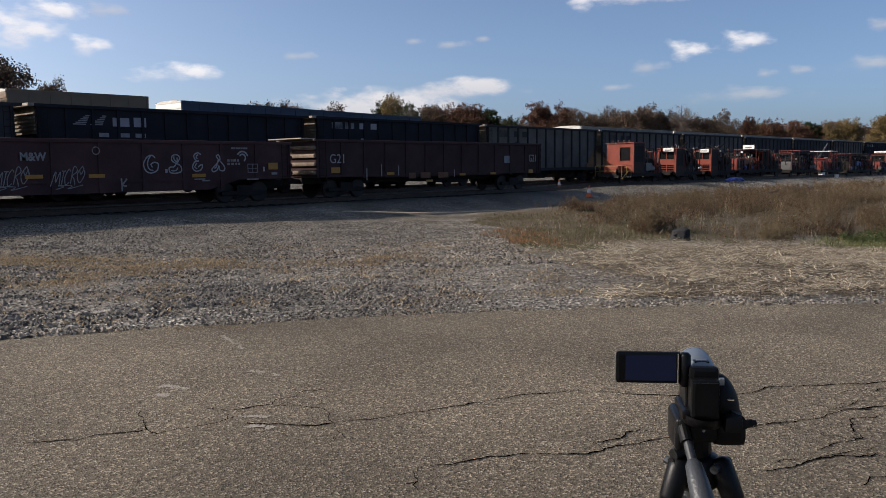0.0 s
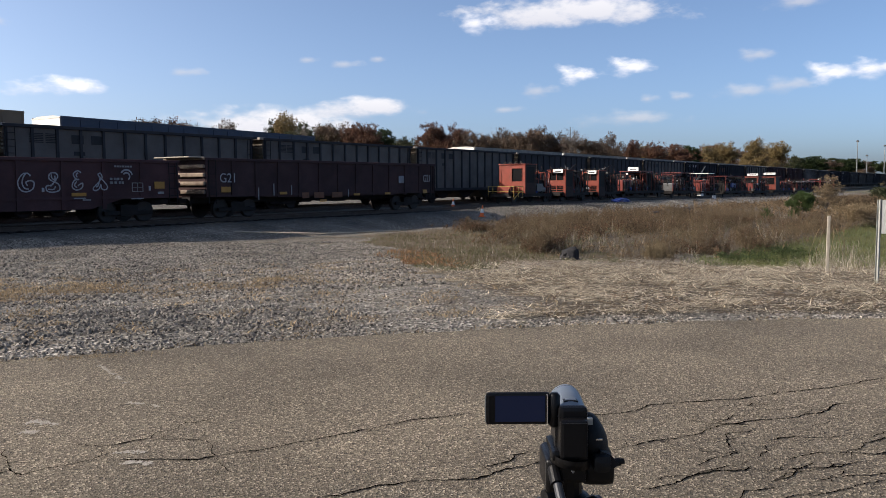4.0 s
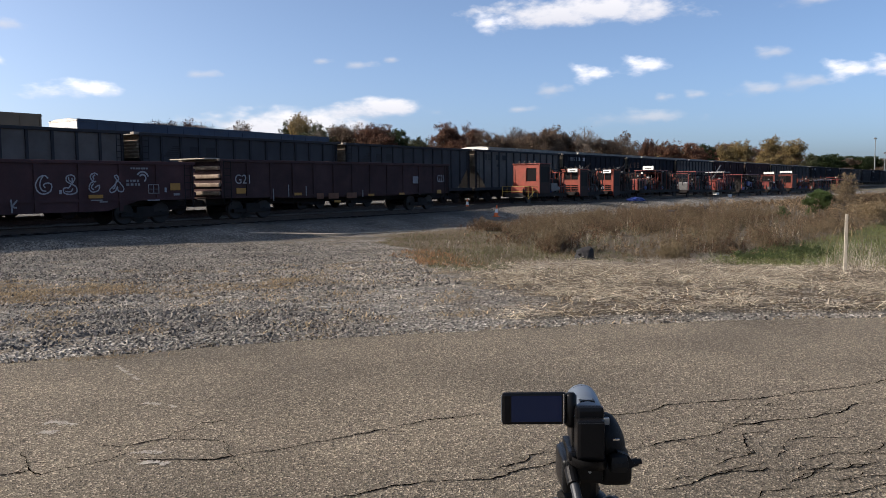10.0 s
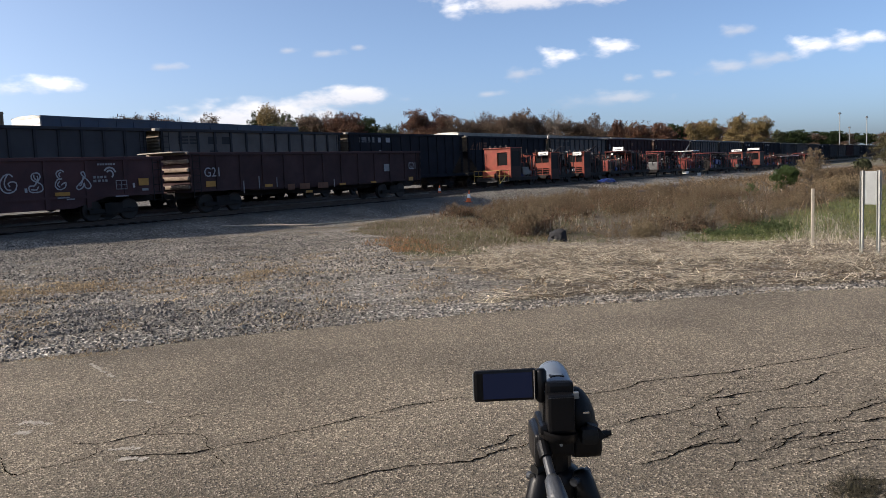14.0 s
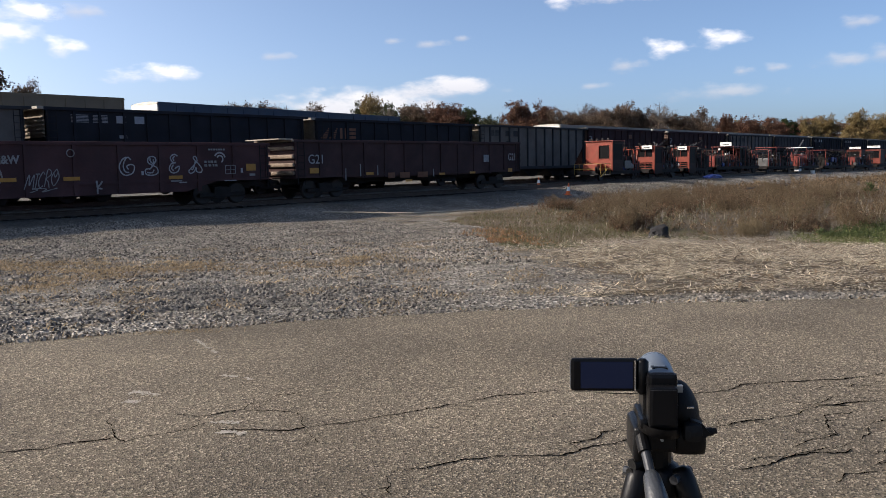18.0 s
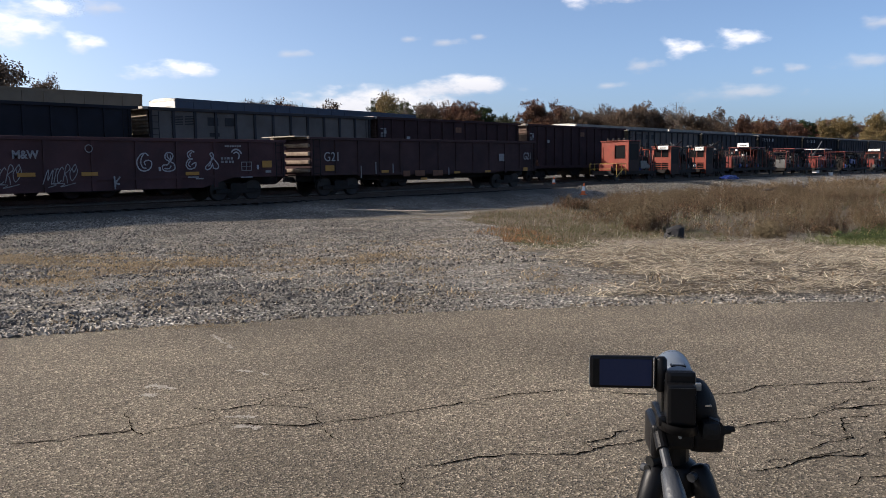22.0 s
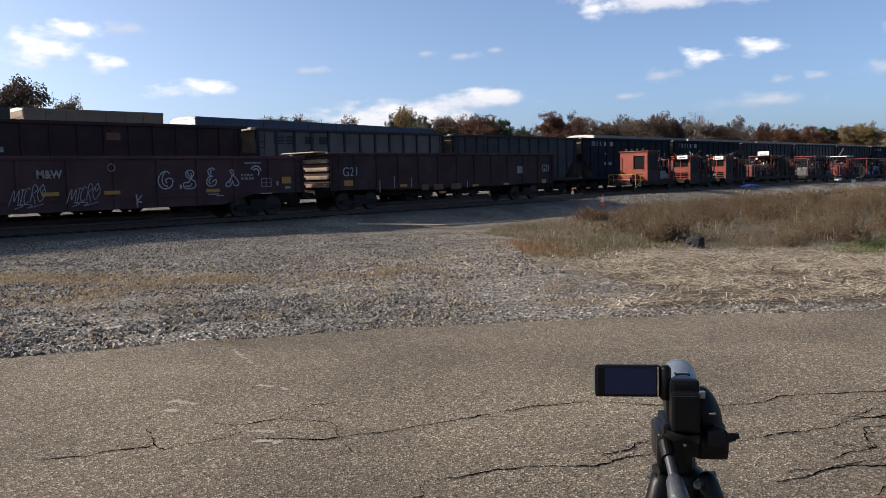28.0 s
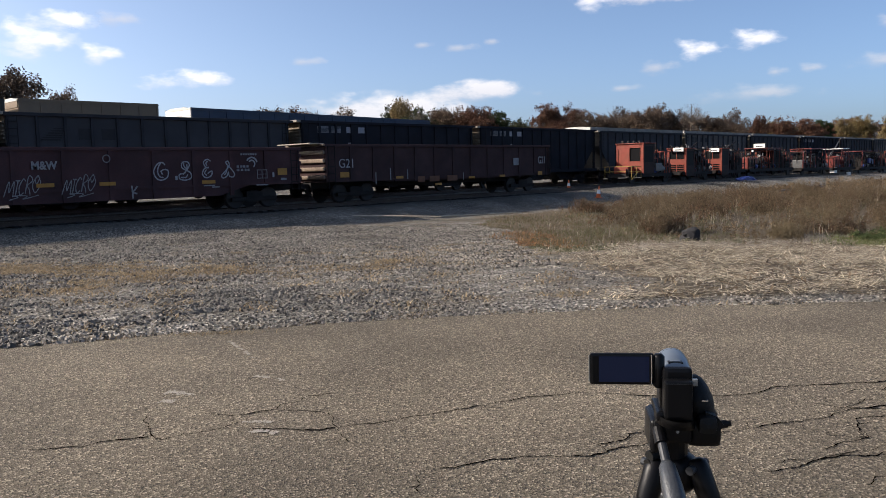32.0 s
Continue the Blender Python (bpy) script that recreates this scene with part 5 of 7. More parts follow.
    for k in range(12):
        x0 = rnd.uniform(L * 0.35, L * 0.7)
        x1 = x0 + rnd.uniform(0.5, L * 0.35)
        y0, y1 = rnd.uniform(-1.15, 0.6), rnd.uniform(-1.15, 0.6)
        z0, z1 = rnd.uniform(0.9, 1.9), rnd.uniform(0.9, 2.3)
        mid = ((x0 + x1) / 2, (y0 + y1) / 2, min(z0, z1) - 0.15)
        rows += [((x0, y0, z0), mid, 0.022), (mid, (x1, y1, z1), 0.022)]
    part("hose", rods(*rows, n=6), M_RUBBER, c)
    for k in range(12):
        bx, by, bz = rnd.uniform(L * 0.33, L - 0.5), rnd.choice((-1.16, -1.1, -1.0, -0.8)), rnd.uniform(0.8, 1.75)
        part("valve_block", boxes((bx, bx + rnd.uniform(0.12, 0.5), by, by + rnd.uniform(0.1, 0.35), bz, bz + rnd.uniform(0.1, 0.4)), bevel=0.015), rnd.choice((M_GRIME, M_GRIME, M_STEEL, M_ORANGESHADE)), c)
    for k in range(5):
        px = rnd.uniform(L * 0.4, L - 0.3)
        part("stanchion", rods(((px, -1.12, 0.75), (px + rnd.uniform(-0.15, 0.15), -1.12, rnd.uniform(1.6, 2.5)), 0.03), n=6), rnd.choice((M_GRIME, paint)), c)
    return c


MY = 34.45
machine(55.97, MY, 0, 6.6, M_ORANGE, "bright orange cabbed track machine with yellow guard rails", [("rails", 0.0, 1.4), ("hood", 0.55, 1.0, 1.35), ("cab", 1.7, 1.7, 2.45, 0.75, 3.12, M_ORANGE, 1, -1.25, [(-0.95, 0.0, 1.75, 2.8)]), ("engine", 3.8, 2.2, 1.9, M_GRIME), ("whiteplate", 3.75, 0.95, 1.0, 0.62), ("lamps", 1.75, 3.2, 4), ("heads", 5.2, 3), ("tank", 4.6, -0.9, 1.4, M_GREYMET), ("stack", 0.1, 0.9)], 1)
machine(64.2, MY, 0, 5.6, M_ORANGE2, "orange track machine with two-storey windowed cab", [("cab", 0.5, 1.5, 1.75, 0.4, 2.72, M_ORANGE, 2, -1.25), ("board", 0.35, -0.6, 2.5, 0.95, 0.32), ("canopy", 2.2, 1.6, 2.55, M_GRIME), ("heads", 2.3, 4), ("engine", 3.8, 1.5, 1.8, M_GRIME), ("lamps", 0.6, 2.8, 3), ("boom", 2.0, 4.6, 3.3, M_GRIME), ("boom", 1.0, -0.3, 3.0, M_GRIME), ("hoses", 0.6, 2.7)], 2)
machine(70.85, MY, 0, 6.0, M_ORANGE2, "orange track machine with barred cab windows", [("ball", -0.3, -0.6, 1.1), ("cab", 0.6, 1.5, 1.75, 0.35, 2.72, M_ORANGE, 2, -1.25), ("board", 0.45, -0.6, 2.46, 0.95, 0.32), ("heads", 2.6, 4), ("engine", 4.3, 1.5, 1.7, M_GRIME), ("hood", 4.2, 1.2, 1.5), ("boom", 2.6, 5.8, 3.4, M_GRIME), ("lamps", 0.6, 2.8, 3), ("canopy", 2.2, 1.4, 2.4, M_GRIME), ("hoses", 0.7, 2.7)], 3)
machine(77.6, MY, 0, 11.2, M_ORANGE2, "long dull-orange track machine with canopy and hood", [("engine", 0.3, 2.2, 1.9, M_MRED), ("heads", 2.6, 3), ("canopy", 4.2, 3.3, 2.75, M_MRED), ("cab", 6.2, 2.0, 1.9, 0.75, 2.6, M_ORANGE2), ("board", 4.1, -0.4, 2.85, 1.15, 0.4), ("engine", 9.0, 2.0, 1.7, M_GRIME), ("lamps", 6.3, 2.72, 4), ("heads", 8.0, 2)], 4)
machine(91.0, MY - 0.2, -0.15, 8.0, M_MRED, "red open-framed track machine", [("canopy", 2.2, 4.6, 2.85, M_MRED), ("engine", 0.4, 1.6, 1.7, M_GREYMET), ("heads", 2.8, 5), ("tank", 6.6, -0.8, 1.6, M_GREYMET)], 5)
machine(100.3, MY - 0.3, -0.25, 7.6, M_MRED, "red track machine with white-topped frame", [("engine", 0.4, 2.6, 1.9, M_MRED), ("canopy", 2.6, 2.4, 2.95, M_PALE), ("heads", 3.4, 4), ("boom", 2.0, 4.4, 3.9, M_GREYMET), ("toolbox", 0.2, 0.2, M_PALE)], 6)
machine(109.5, MY - 0.4, -0.35, 11.5, M_MRED, "red-roofed track machine with blue engine", [("canopy", 0.5, 7.5, 2.75, M_MRED), ("engine", 2.0, 3.8, 1.6, M_GRIME), ("toolbox", 3.2, 1.3, M_BLUE), ("toolbox", 4.3, 1.2, M_BLUE), ("heads", 6.2, 4), ("engine", 8.6, 2.0, 1.8, M_GRIME)], 7)
machine(122.8, MY - 0.5, -0.45, 9.0, M_ORANGE2, "orange track machine with tall lamp bar", [("engine", 0.6, 2.4, 2.0, M_MRED), ("cab", 3.2, 2.0, 1.9, 0.8, 2.9, M_ORANGE2), ("board", 3.0, -0.2, 3.05, 1.5, 0.3), ("heads", 6.0, 4)], 8)
machine(134.2, MY - 0.6, -0.5, 12.5, M_ORANGE2, "pale-roofed cab machine with orange body", [("cab", 1.0, 2.6, 2.2, 0.9, 3.0, M_ORANGE2), ("board", 0.8, -0.2, 3.3, 1.8, 0.3), ("engine", 5.6, 2.4, 2.2, M_ORANGE), ("engine", 9.0, 3.0, 1.9, M_GRIME)], 9)
machine(148.0, MY - 0.8, -0.6, 16.0, M_MRED, "low red cart under a pale flat canopy", [("canopy", 0.5, 14.0, 2.2, M_PALE), ("engine", 2.5, 3.0, 1.8, M_MRED), ("engine", 8.0, 3.0, 1.6, M_MRED), ("heads", 6.0, 3)], 10)
machine(167.0, MY - 0.8, -0.6, 14.0, M_MRED, "dark red work cart at the end of the row", [("canopy", 1.0, 8.0, 2.3, M_MRED), ("engine", 3.0, 3.0, 1.9, M_GRIME), ("heads", 9.5, 4)], 11)


# ---- small things on the yard ----
def ground_at(x, y):
    return land(x, y)


def traffic_cone(x, y, h, lean, z=None):
    c = empty("traffic_cone", pose(x, y, ground_at(x, y) if z is None else z, lean, lean * 0.6, 0), "orange traffic cone with a white sleeve on the gravel", "traffic cone", "traffic cones")
    part("base", boxes((-0.19, 0.19, -0.19, 0.19, 0, 0.04), bevel=0.012), M_CONE, c)
    part("cone", lathe([(0.15, 0.04), (0.03, h), (0.02, h)], 18), M_CONE, c)
    part("sleeve", lathe([(0.112 + 0.004, 0.36 * h), (0.07 + 0.004, 0.7 * h), (0.06, 0.7 * h)], 18), M_CONEBAND, c, "white reflective sleeve")


traffic_cone(43.2, 28.0, 0.74, 4)
traffic_cone(50.2, 35.1, 0.66, 2, -0.2)

stump_x, stump_y = 21.5, 10.85
st = bmesh.new()
prof = [(0.33, -0.2), (0.32, 0.0), (0.27, 0.1), (0.235, 0.24), (0.2, 0.33), (0.1, 0.36)]
lathe(prof, 14, None, st)
for v in st.verts:
    v.co += Vector((noise.noise(v.co * 4), noise.noise(v.co * 4 + Vector((9, 0, 0))), noise.noise(v.co * 5) * 0.8)) * 0.13
thing("tree_stump", st, M_STUMP, "blackened low tree stump in the dead weeds", "stump", m=pose(stump_x, stump_y, ground_at(stump_x, stump_y)))

# white pole lying on the dark ballast
thing("fallen_pole", rods(((23.2, 27.6, -0.42), (25.2, 24.2, -0.5), 0.03), ((25.2, 24.2, -0.5), (30.5, 24.0, -0.62), 0.028)), M_OLDWOOD, "long bleached pole lying on the gravel", "pole")

# heap of sheeting by the machines
tarp = bmesh.new()
bmesh.ops.create_icosphere(tarp, subdivisions=3, radius=1.0)
for v in tarp.verts:
    v.co = Vector((v.co.x * 1.35, v.co.y * 0.7, max(0, v.co.z) * 0.4)) * (1 + 0.3 * noise.noise(v.co * 3))
thing("sheeting", tarp, M_TARP, "crumpled blue plastic sheeting heaped on the ground", "tarpaulin", m=pose(73.0, 31.6, -0.22))
bk = lathe([(0.2, 0), (0.24, 0.5), (0.22, 0.5), (0.19, 0.06)], 16)
thing("bucket", bk, M_PALE, "off-white plastic bucket beside the machines", "bucket", m=pose(99.0, 31.0, -0.45))

# spare rails and timbers beside the lane
for k in range(5):
    thing("spare_rail", rods(((0, 0, 0.08), (14.5 - k, 0.2, 0.08), 0.08)), M_RAIL, "rusty spare rail lying in the gravel", "rail", m=pose(58.5 + k * 0.6, 22.9 + 0.17 * (k % 3), ground_at(62, 23) + 0.13 * (k // 3)), group="spare rails")


# road sign seen from behind, on two posts
def road_sign(x, y, z):
    s = empty("road_sign", pose(x, y, z, 0, 0, -120), "bare metal back of a road sign on two posts", "road sign")
    part("panel", boxes((-0.2, 0.2, -0.004, 0.0, 1.01, 1.56), bevel=0.0015), M_GALV, s, "plain grey sign back")
    for dx in (-0.155, 0.155):
        p = part("post", boxes((dx - 0.024, dx + 0.024, -0.012, -0.008, -0.3, 1.57), (dx - 0.03, dx - 0.024, -0.035, -0.004, -0.3, 1.57), (dx + 0.024, dx + 0.03, -0.035, -0.004, -0.3, 1.57)), M_POST, s)
        for bz in (1.12, 1.45):
            part("bolt", rods(((dx, -0.03, bz), (dx, -0.004, bz), 0.01)), M_POST, p)
    return s


road_sign(15.1, 1.88, -0.3)
px, py = 17.3, 3.18
thing("timber_post", boxes((-0.028, 0.028, -0.028, 0.028, -0.4, 1.23), bevel=0.008), M_OLDWOOD, "bleached square timber post hung with dead vines", "post", m=pose(px, py, -0.32, 0.5, 1.5, 20))
vr = random.Random(9)
vines = []
for k in range(7):
    a = vr.uniform(0, 6.28)
    pts = [Vector((px + 0.03 * math.cos(a), py + 0.03 * math.sin(a), 0.85 + vr.uniform(-0.2, 0.1)))]
    for n in range(5):
        pts.append(pts[-1] + Vector((math.cos(a) * 0.07 + vr.gauss(0, 0.02), math.sin(a) * 0.07 + vr.gauss(0, 0.02), (0.06, -0.05, -0.17, -0.26, -0.3)[n])))
    vines += [(p, q, 0.003) for p, q in zip(pts, pts[1:])]
thing("dead_vine", rods(*vines, n=5), L_TAN, "dead bleached vine strands hanging from the post", "vine", kind="stuff")


def light_mast(x, y, h, scale=1.0):
    c = empty("light_mast", pose(x, y, land(x, y)), "tall thin yard light mast far off", "light mast", "yard light masts")
    part("mast", rods(((0, 0, 0), (0, 0, h), 0.22 * scale, 0.13 * scale)), M_GALV, c)
    part("head_ring", boxes((-1.2 * scale, 1.2 * scale, -0.2, 0.2, h, h + 0.25)), M_GREYMET, c)
    for k in range(4):
        part("lamp_head", boxes((-1.25 * scale + k * 0.7 * scale, -0.85 * scale + k * 0.7 * scale, -0.4, 0.4, h - 0.35, h), bevel=0.05), M_GREYMET, c)


light_mast(368, 58, 18.4)
light_mast(372, 55, 12.6, 0.8)
light_mast(373, 48.8, 16.4)


# ---- camcorder on its tripod ----
HEADING = -53.5
TOP = 1.268


def build_camcorder():
    """Local axes: x to its right, y ahead, z up; origin on the road under the head."""
    c = empty("camcorder", pose(1.085, 0.535, 0, 0, 0, HEADING), "small camcorder with silver top and open screen", "camcorder")
    bx, top, w = -0.0105, TOP - 0.026, 0.0235
    prof = [(-w * 0.95, -0.055), (-w, 0.0)] + [(-w * math.cos(a), 0.021 * math.sin(a)) for a in np.linspace(0.15, math.pi - 0.15, 11)] + [(w, 0.0), (w * 0.95, -0.055)]

    def loft(rows, prof, closed):
        bm = bmesh.new()
        rings = [[bm.verts.new((bx + 0.086 * (yv + 0.05) + p[0] * s, yv, top - 0.021 + dz + p[1] * s)) for p in prof] for yv, s, dz in rows]
        for p, q in zip(rings, rings[1:]):
            for k in range(len(prof) if closed else len(prof) - 1):
                bm.faces.new((p[k], p[(k + 1) % len(prof)], q[(k + 1) % len(prof)], q[k]))
        if closed:
            bm.faces.new(rings[0][::-1])
            bm.faces.new(rings[-1])
        return bm

    part("body", loft(((-0.05, 0.9, 0), (-0.046, 1.0, 0), (0.06, 1.0, 0), (0.075, 0.9, 0)), prof, True), M_PLASTIC, c, "black plastic body")
    arcs = [(-(w + 0.001) * math.cos(a), 0.0222 * math.sin(a)) for a in np.linspace(0.35, math.pi - 0.2, 15)]
    part("top_shell", loft(((-0.054, 0.9, -0.004), (-0.046, 1.0, 0.0), (0.04, 1.0, 0.0), (0.07, 0.95, -0.001)), arcs, False), M_SILVER, c, "blue-grey metallic top shell", smooth=True)
    part("zoom_rocker", boxes((bx - 0.009, bx + 0.012, -0.04, -0.026, top - 0.0015, top + 0.0018), bevel=0.0012), M_PLASTIC, c)
    part("zoom_lever", boxes((bx - 0.006, bx + 0.009, -0.036, -0.031, top + 0.0019, top + 0.003), bevel=0.0004), M_SILVER, c)
    part("back_plate", boxes((bx - 0.0195, bx + 0.0215, -0.064, -0.047, top - 0.022, top - 0.001), bevel=0.006), M_PLASTIC, c)
    part("battery", boxes((-0.0305, 0.0088, -0.08, -0.045, TOP - 0.0985, TOP - 0.042), bevel=0.0048), M_PLASTIC, c, "black battery pack")
    # lighter strip laid along the battery's top as a highlight
    part("battery_highlight", boxes((-0.0285, 0.0068, -0.0808, -0.0798, TOP - 0.0462, TOP - 0.0456)), M_ALU, c)
    lobe = bmesh.new()
    bmesh.ops.create_uvsphere(lobe, u_segments=22, v_segments=14, radius=1.0)
    for v in lobe.verts:
        x, y, z = v.co
        v.co = Vector((0.0215 + x * 0.0275 * (1 - 0.18 * z) + (0.006 if z < -0.3 else 0), -0.018 + y * 0.036, TOP - 0.084 + z * 0.036 - 0.007 * x * abs(x)))
    part("hand_strap", lobe, M_RUBBER, c, "black padded hand strap", smooth=True)
    part("lens_cap", boxes((0.018, 0.046, -0.07, -0.02, TOP - 0.124, TOP - 0.096), bevel=0.011), M_RUBBER, c)
    part("strap_tail", slab([(0.03, TOP - 0.092), (0.046, TOP - 0.099), (0.056, TOP - 0.112), (0.05, TOP - 0.118), (0.03, TOP - 0.113)], 0.02, "y", -0.06), M_RUBBER, c)
    part("strap_buckle", boxes((0.0095, 0.0175, -0.066, -0.058, TOP - 0.0525, TOP - 0.0425), bevel=0.001), M_GALV, c)
    # small chrome bar shaped as a glint on the strap
    part("buckle_glint", boxes((0.024, 0.033, -0.06, -0.056, TOP - 0.0765, TOP - 0.0745)), M_CHROME, c)
    lcd = part("screen_housing", boxes((-0.1335, -0.0415, -0.052, -0.043, TOP - 0.0555, TOP - 0.0085), bevel=0.0042), M_PLASTIC, c, "black flip-out screen housing")
    part("screen", boxes((-0.12, -0.0485, -0.0532, -0.0524, TOP - 0.0505, TOP - 0.013)), screen, lcd, "dark navy lit screen")
    part("screen_trim", boxes((-0.0462, -0.0448, -0.0538, -0.0515, TOP - 0.0535, TOP - 0.0105)), M_CHROME, lcd, "bright metal trim strip")
    # pale strip stands for sunlight on the housing's left rim
    part("rim_highlight", boxes((-0.1345, -0.1334, -0.05, -0.045, TOP - 0.051, TOP - 0.013)), M_GALV, lcd)
    part("hinge", lathe([(0.005, -0.026), (0.0085, -0.022), (0.0085, 0.02), (0.005, 0.024)], 14, pose(-0.0345, -0.046, TOP - 0.034)), M_PLASTIC, c, smooth=True)
    return c


def build_tripod():
    c = empty("tripod", pose(1.085, 0.535, 0, 0, 0, HEADING), "black folding tripod with pan head standing on the asphalt", "tripod")
    z = TOP
    part("quick_plate", boxes((-0.036, 0.012, -0.066, 0.03, z - 0.107, z - 0.096), bevel=0.003), M_PLASTIC, c)
    h = part("pan_head", boxes((-0.042, 0.012, -0.055, 0.035, z - 0.142, z - 0.107), bevel=0.006), M_PLASTIC, c)
    part("head_flange", boxes((-0.046, -0.033, -0.05, 0.03, z - 0.158, z - 0.108), bevel=0.0055), M_PLASTIC, h, smooth=True)
    # thin lighter strip added as a highlight on the flange
    part("flange_highlight", boxes((-0.0463, -0.0455, -0.046, -0.04, z - 0.15, z - 0.114)), M_ALU, h)
    # curved cradle round the foot of the battery
    cr = bmesh.new()
    ring = [(-0.0125 + 0.0285 * math.cos(a), -0.05 + 0.036 * math.sin(a)) for a in np.linspace(math.pi * 0.96, math.pi * 2.0, 15)]
    rows = [[cr.verts.new((px * (1 + k * 0.0), py, z - 0.0935 - 0.0105 * i / 14 - k * 0.0125)) for i, (px, py) in enumerate(ring)] for k in (0, 1)]
    rows.append([cr.verts.new((-0.0125, -0.045, z - 0.104))] * 15)
    for p, q in zip(rows[:2], rows[1:]):
        for k in range(14):
            cr.faces.new([v for v in dict.fromkeys((p[k], p[k + 1], q[k + 1], q[k]))])
    part("head_cradle", cr, M_PLASTIC, h, smooth=True)
    part("cradle_lug", boxes((-0.041, -0.026, -0.07, -0.04, z - 0.104, z - 0.0895), bevel=0.005), M_PLASTIC, h)
    part("plate_screw", rods(((-0.012, -0.0775, z - 0.116), (-0.012, -0.074, z - 0.116), 0.0022), n=8), M_GALV, h)
    part("tilt_block", boxes((0.006, 0.0555, -0.05, 0.03, z - 0.149, z - 0.106), bevel=0.012), M_PLASTIC, h, smooth=True)
    part("tilt_knob", rods(((0.046, -0.05, z - 0.114), (0.061, -0.05, z - 0.1115), 0.006), ((0.059, -0.05, z - 0.1115), (0.0665, -0.05, z - 0.1105), 0.0042), n=12), M_RUBBER, h)
    part("head_neck", rods(((-0.012, 0, z - 0.185), (-0.012, 0, z - 0.14), 0.027), n=16), M_PLASTIC, c)
    part("side_knob", rods(((-0.046, -0.03, z - 0.169), (-0.032, -0.02, z - 0.167), 0.0085), n=14), M_RUBBER, c)
    part("side_knob", rods(((-0.049, -0.03, z - 0.181), (-0.036, -0.02, z - 0.179), 0.007), n=14), M_RUBBER, c)
    hd = part("pan_handle", rods(((-0.034, -0.06, z - 0.128), (-0.0305, -0.1, z - 0.1555), 0.0066), n=14), M_HANDLE, h, "slanted grey pan handle")
    part("handle_clamp", rods(((-0.035, -0.05, z - 0.121), (-0.0335, -0.072, z - 0.136), 0.0095), n=14), M_PLASTIC, hd)
    ga, gb = Vector((-0.0306, -0.098, z - 0.154)), Vector((-0.017, -0.25, z - 0.254))
    turn = (gb - ga).to_track_quat("Z", "Y").to_matrix().to_4x4()
    gl = (gb - ga).length
    part("grip", lathe([(0.008, 0.0), (0.0115, 0.006), (0.0145, gl * 0.2), (0.0165, gl * 0.5), (0.0175, gl * 0.85), (0.012, gl), (0.004, gl + 0.006)], 22, Matrix.Translation(ga) @ turn), M_GRIP, hd, "glossy grey handle grip", smooth=True)
    part("shoulder", lathe([(0.024, -0.04), (0.035, -0.03), (0.037, 0.002), (0.031, 0.012), (0.02, 0.018)], 24, pose(-0.006, 0, z - 0.19)), M_PLASTIC, c, smooth=True)
    part("column", rods(((-0.006, 0, 0.62), (-0.006, 0, z - 0.18), 0.0135), n=14), M_ALU, c)
    for a in (220, 325, 85):
        d = Vector((math.cos(radians(a)), math.sin(radians(a)), 0))
        topp = Vector((-0.006, 0, z - 0.186)) + d * 0.038
        foot = Vector((-0.006, 0, 0.02)) + d * 0.5
        leg = part("leg", rods((topp, topp.lerp(foot, 0.4), 0.0145), (topp.lerp(foot, 0.36), topp.lerp(foot, 0.72), 0.012), (topp.lerp(foot, 0.7), foot, 0.0095), n=16), M_LEG, c, smooth=True)
        way = (foot - topp).to_track_quat("Z", "Y").to_matrix().to_4x4()
        part("leg_hinge", lathe([(0.008, -0.012), (0.0155, -0.006), (0.0175, 0.008), (0.0165, 0.05), (0.0148, 0.056)], 18, Matrix.Translation(topp) @ way), M_PLASTIC, leg, smooth=True)
        part("leg_collar", lathe([(0.0155, 0.0), (0.0185, 0.002), (0.0185, 0.012), (0.0155, 0.014)], 18, Matrix.Translation(topp.lerp(foot, 0.07)) @ way), M_LEG, leg, smooth=True)
        part("hinge_bolt", rods(((-0.0, -0.026, 0.0), (0.0, 0.026, 0.0), 0.0065), n=12), M_LEG, leg, m=Matrix.Translation(topp) @ pose(0, 0, 0, 0, 0, a))
        part("leg_lock", rods((topp.lerp(foot, 0.37), topp.lerp(foot, 0.42), 0.019), n=10), M_RUBBER, leg)
        part("rubber_foot", rods((foot + Vector((0, 0, 0.03)), foot - Vector((0, 0, 0.02)), 0.013), n=10), M_RUBBER, leg)
        part("brace", rods((topp.lerp(foot, 0.45), (-0.006, 0, 0.72), 0.005), n=6), M_ALU, leg)


build_camcorder()
build_tripod()

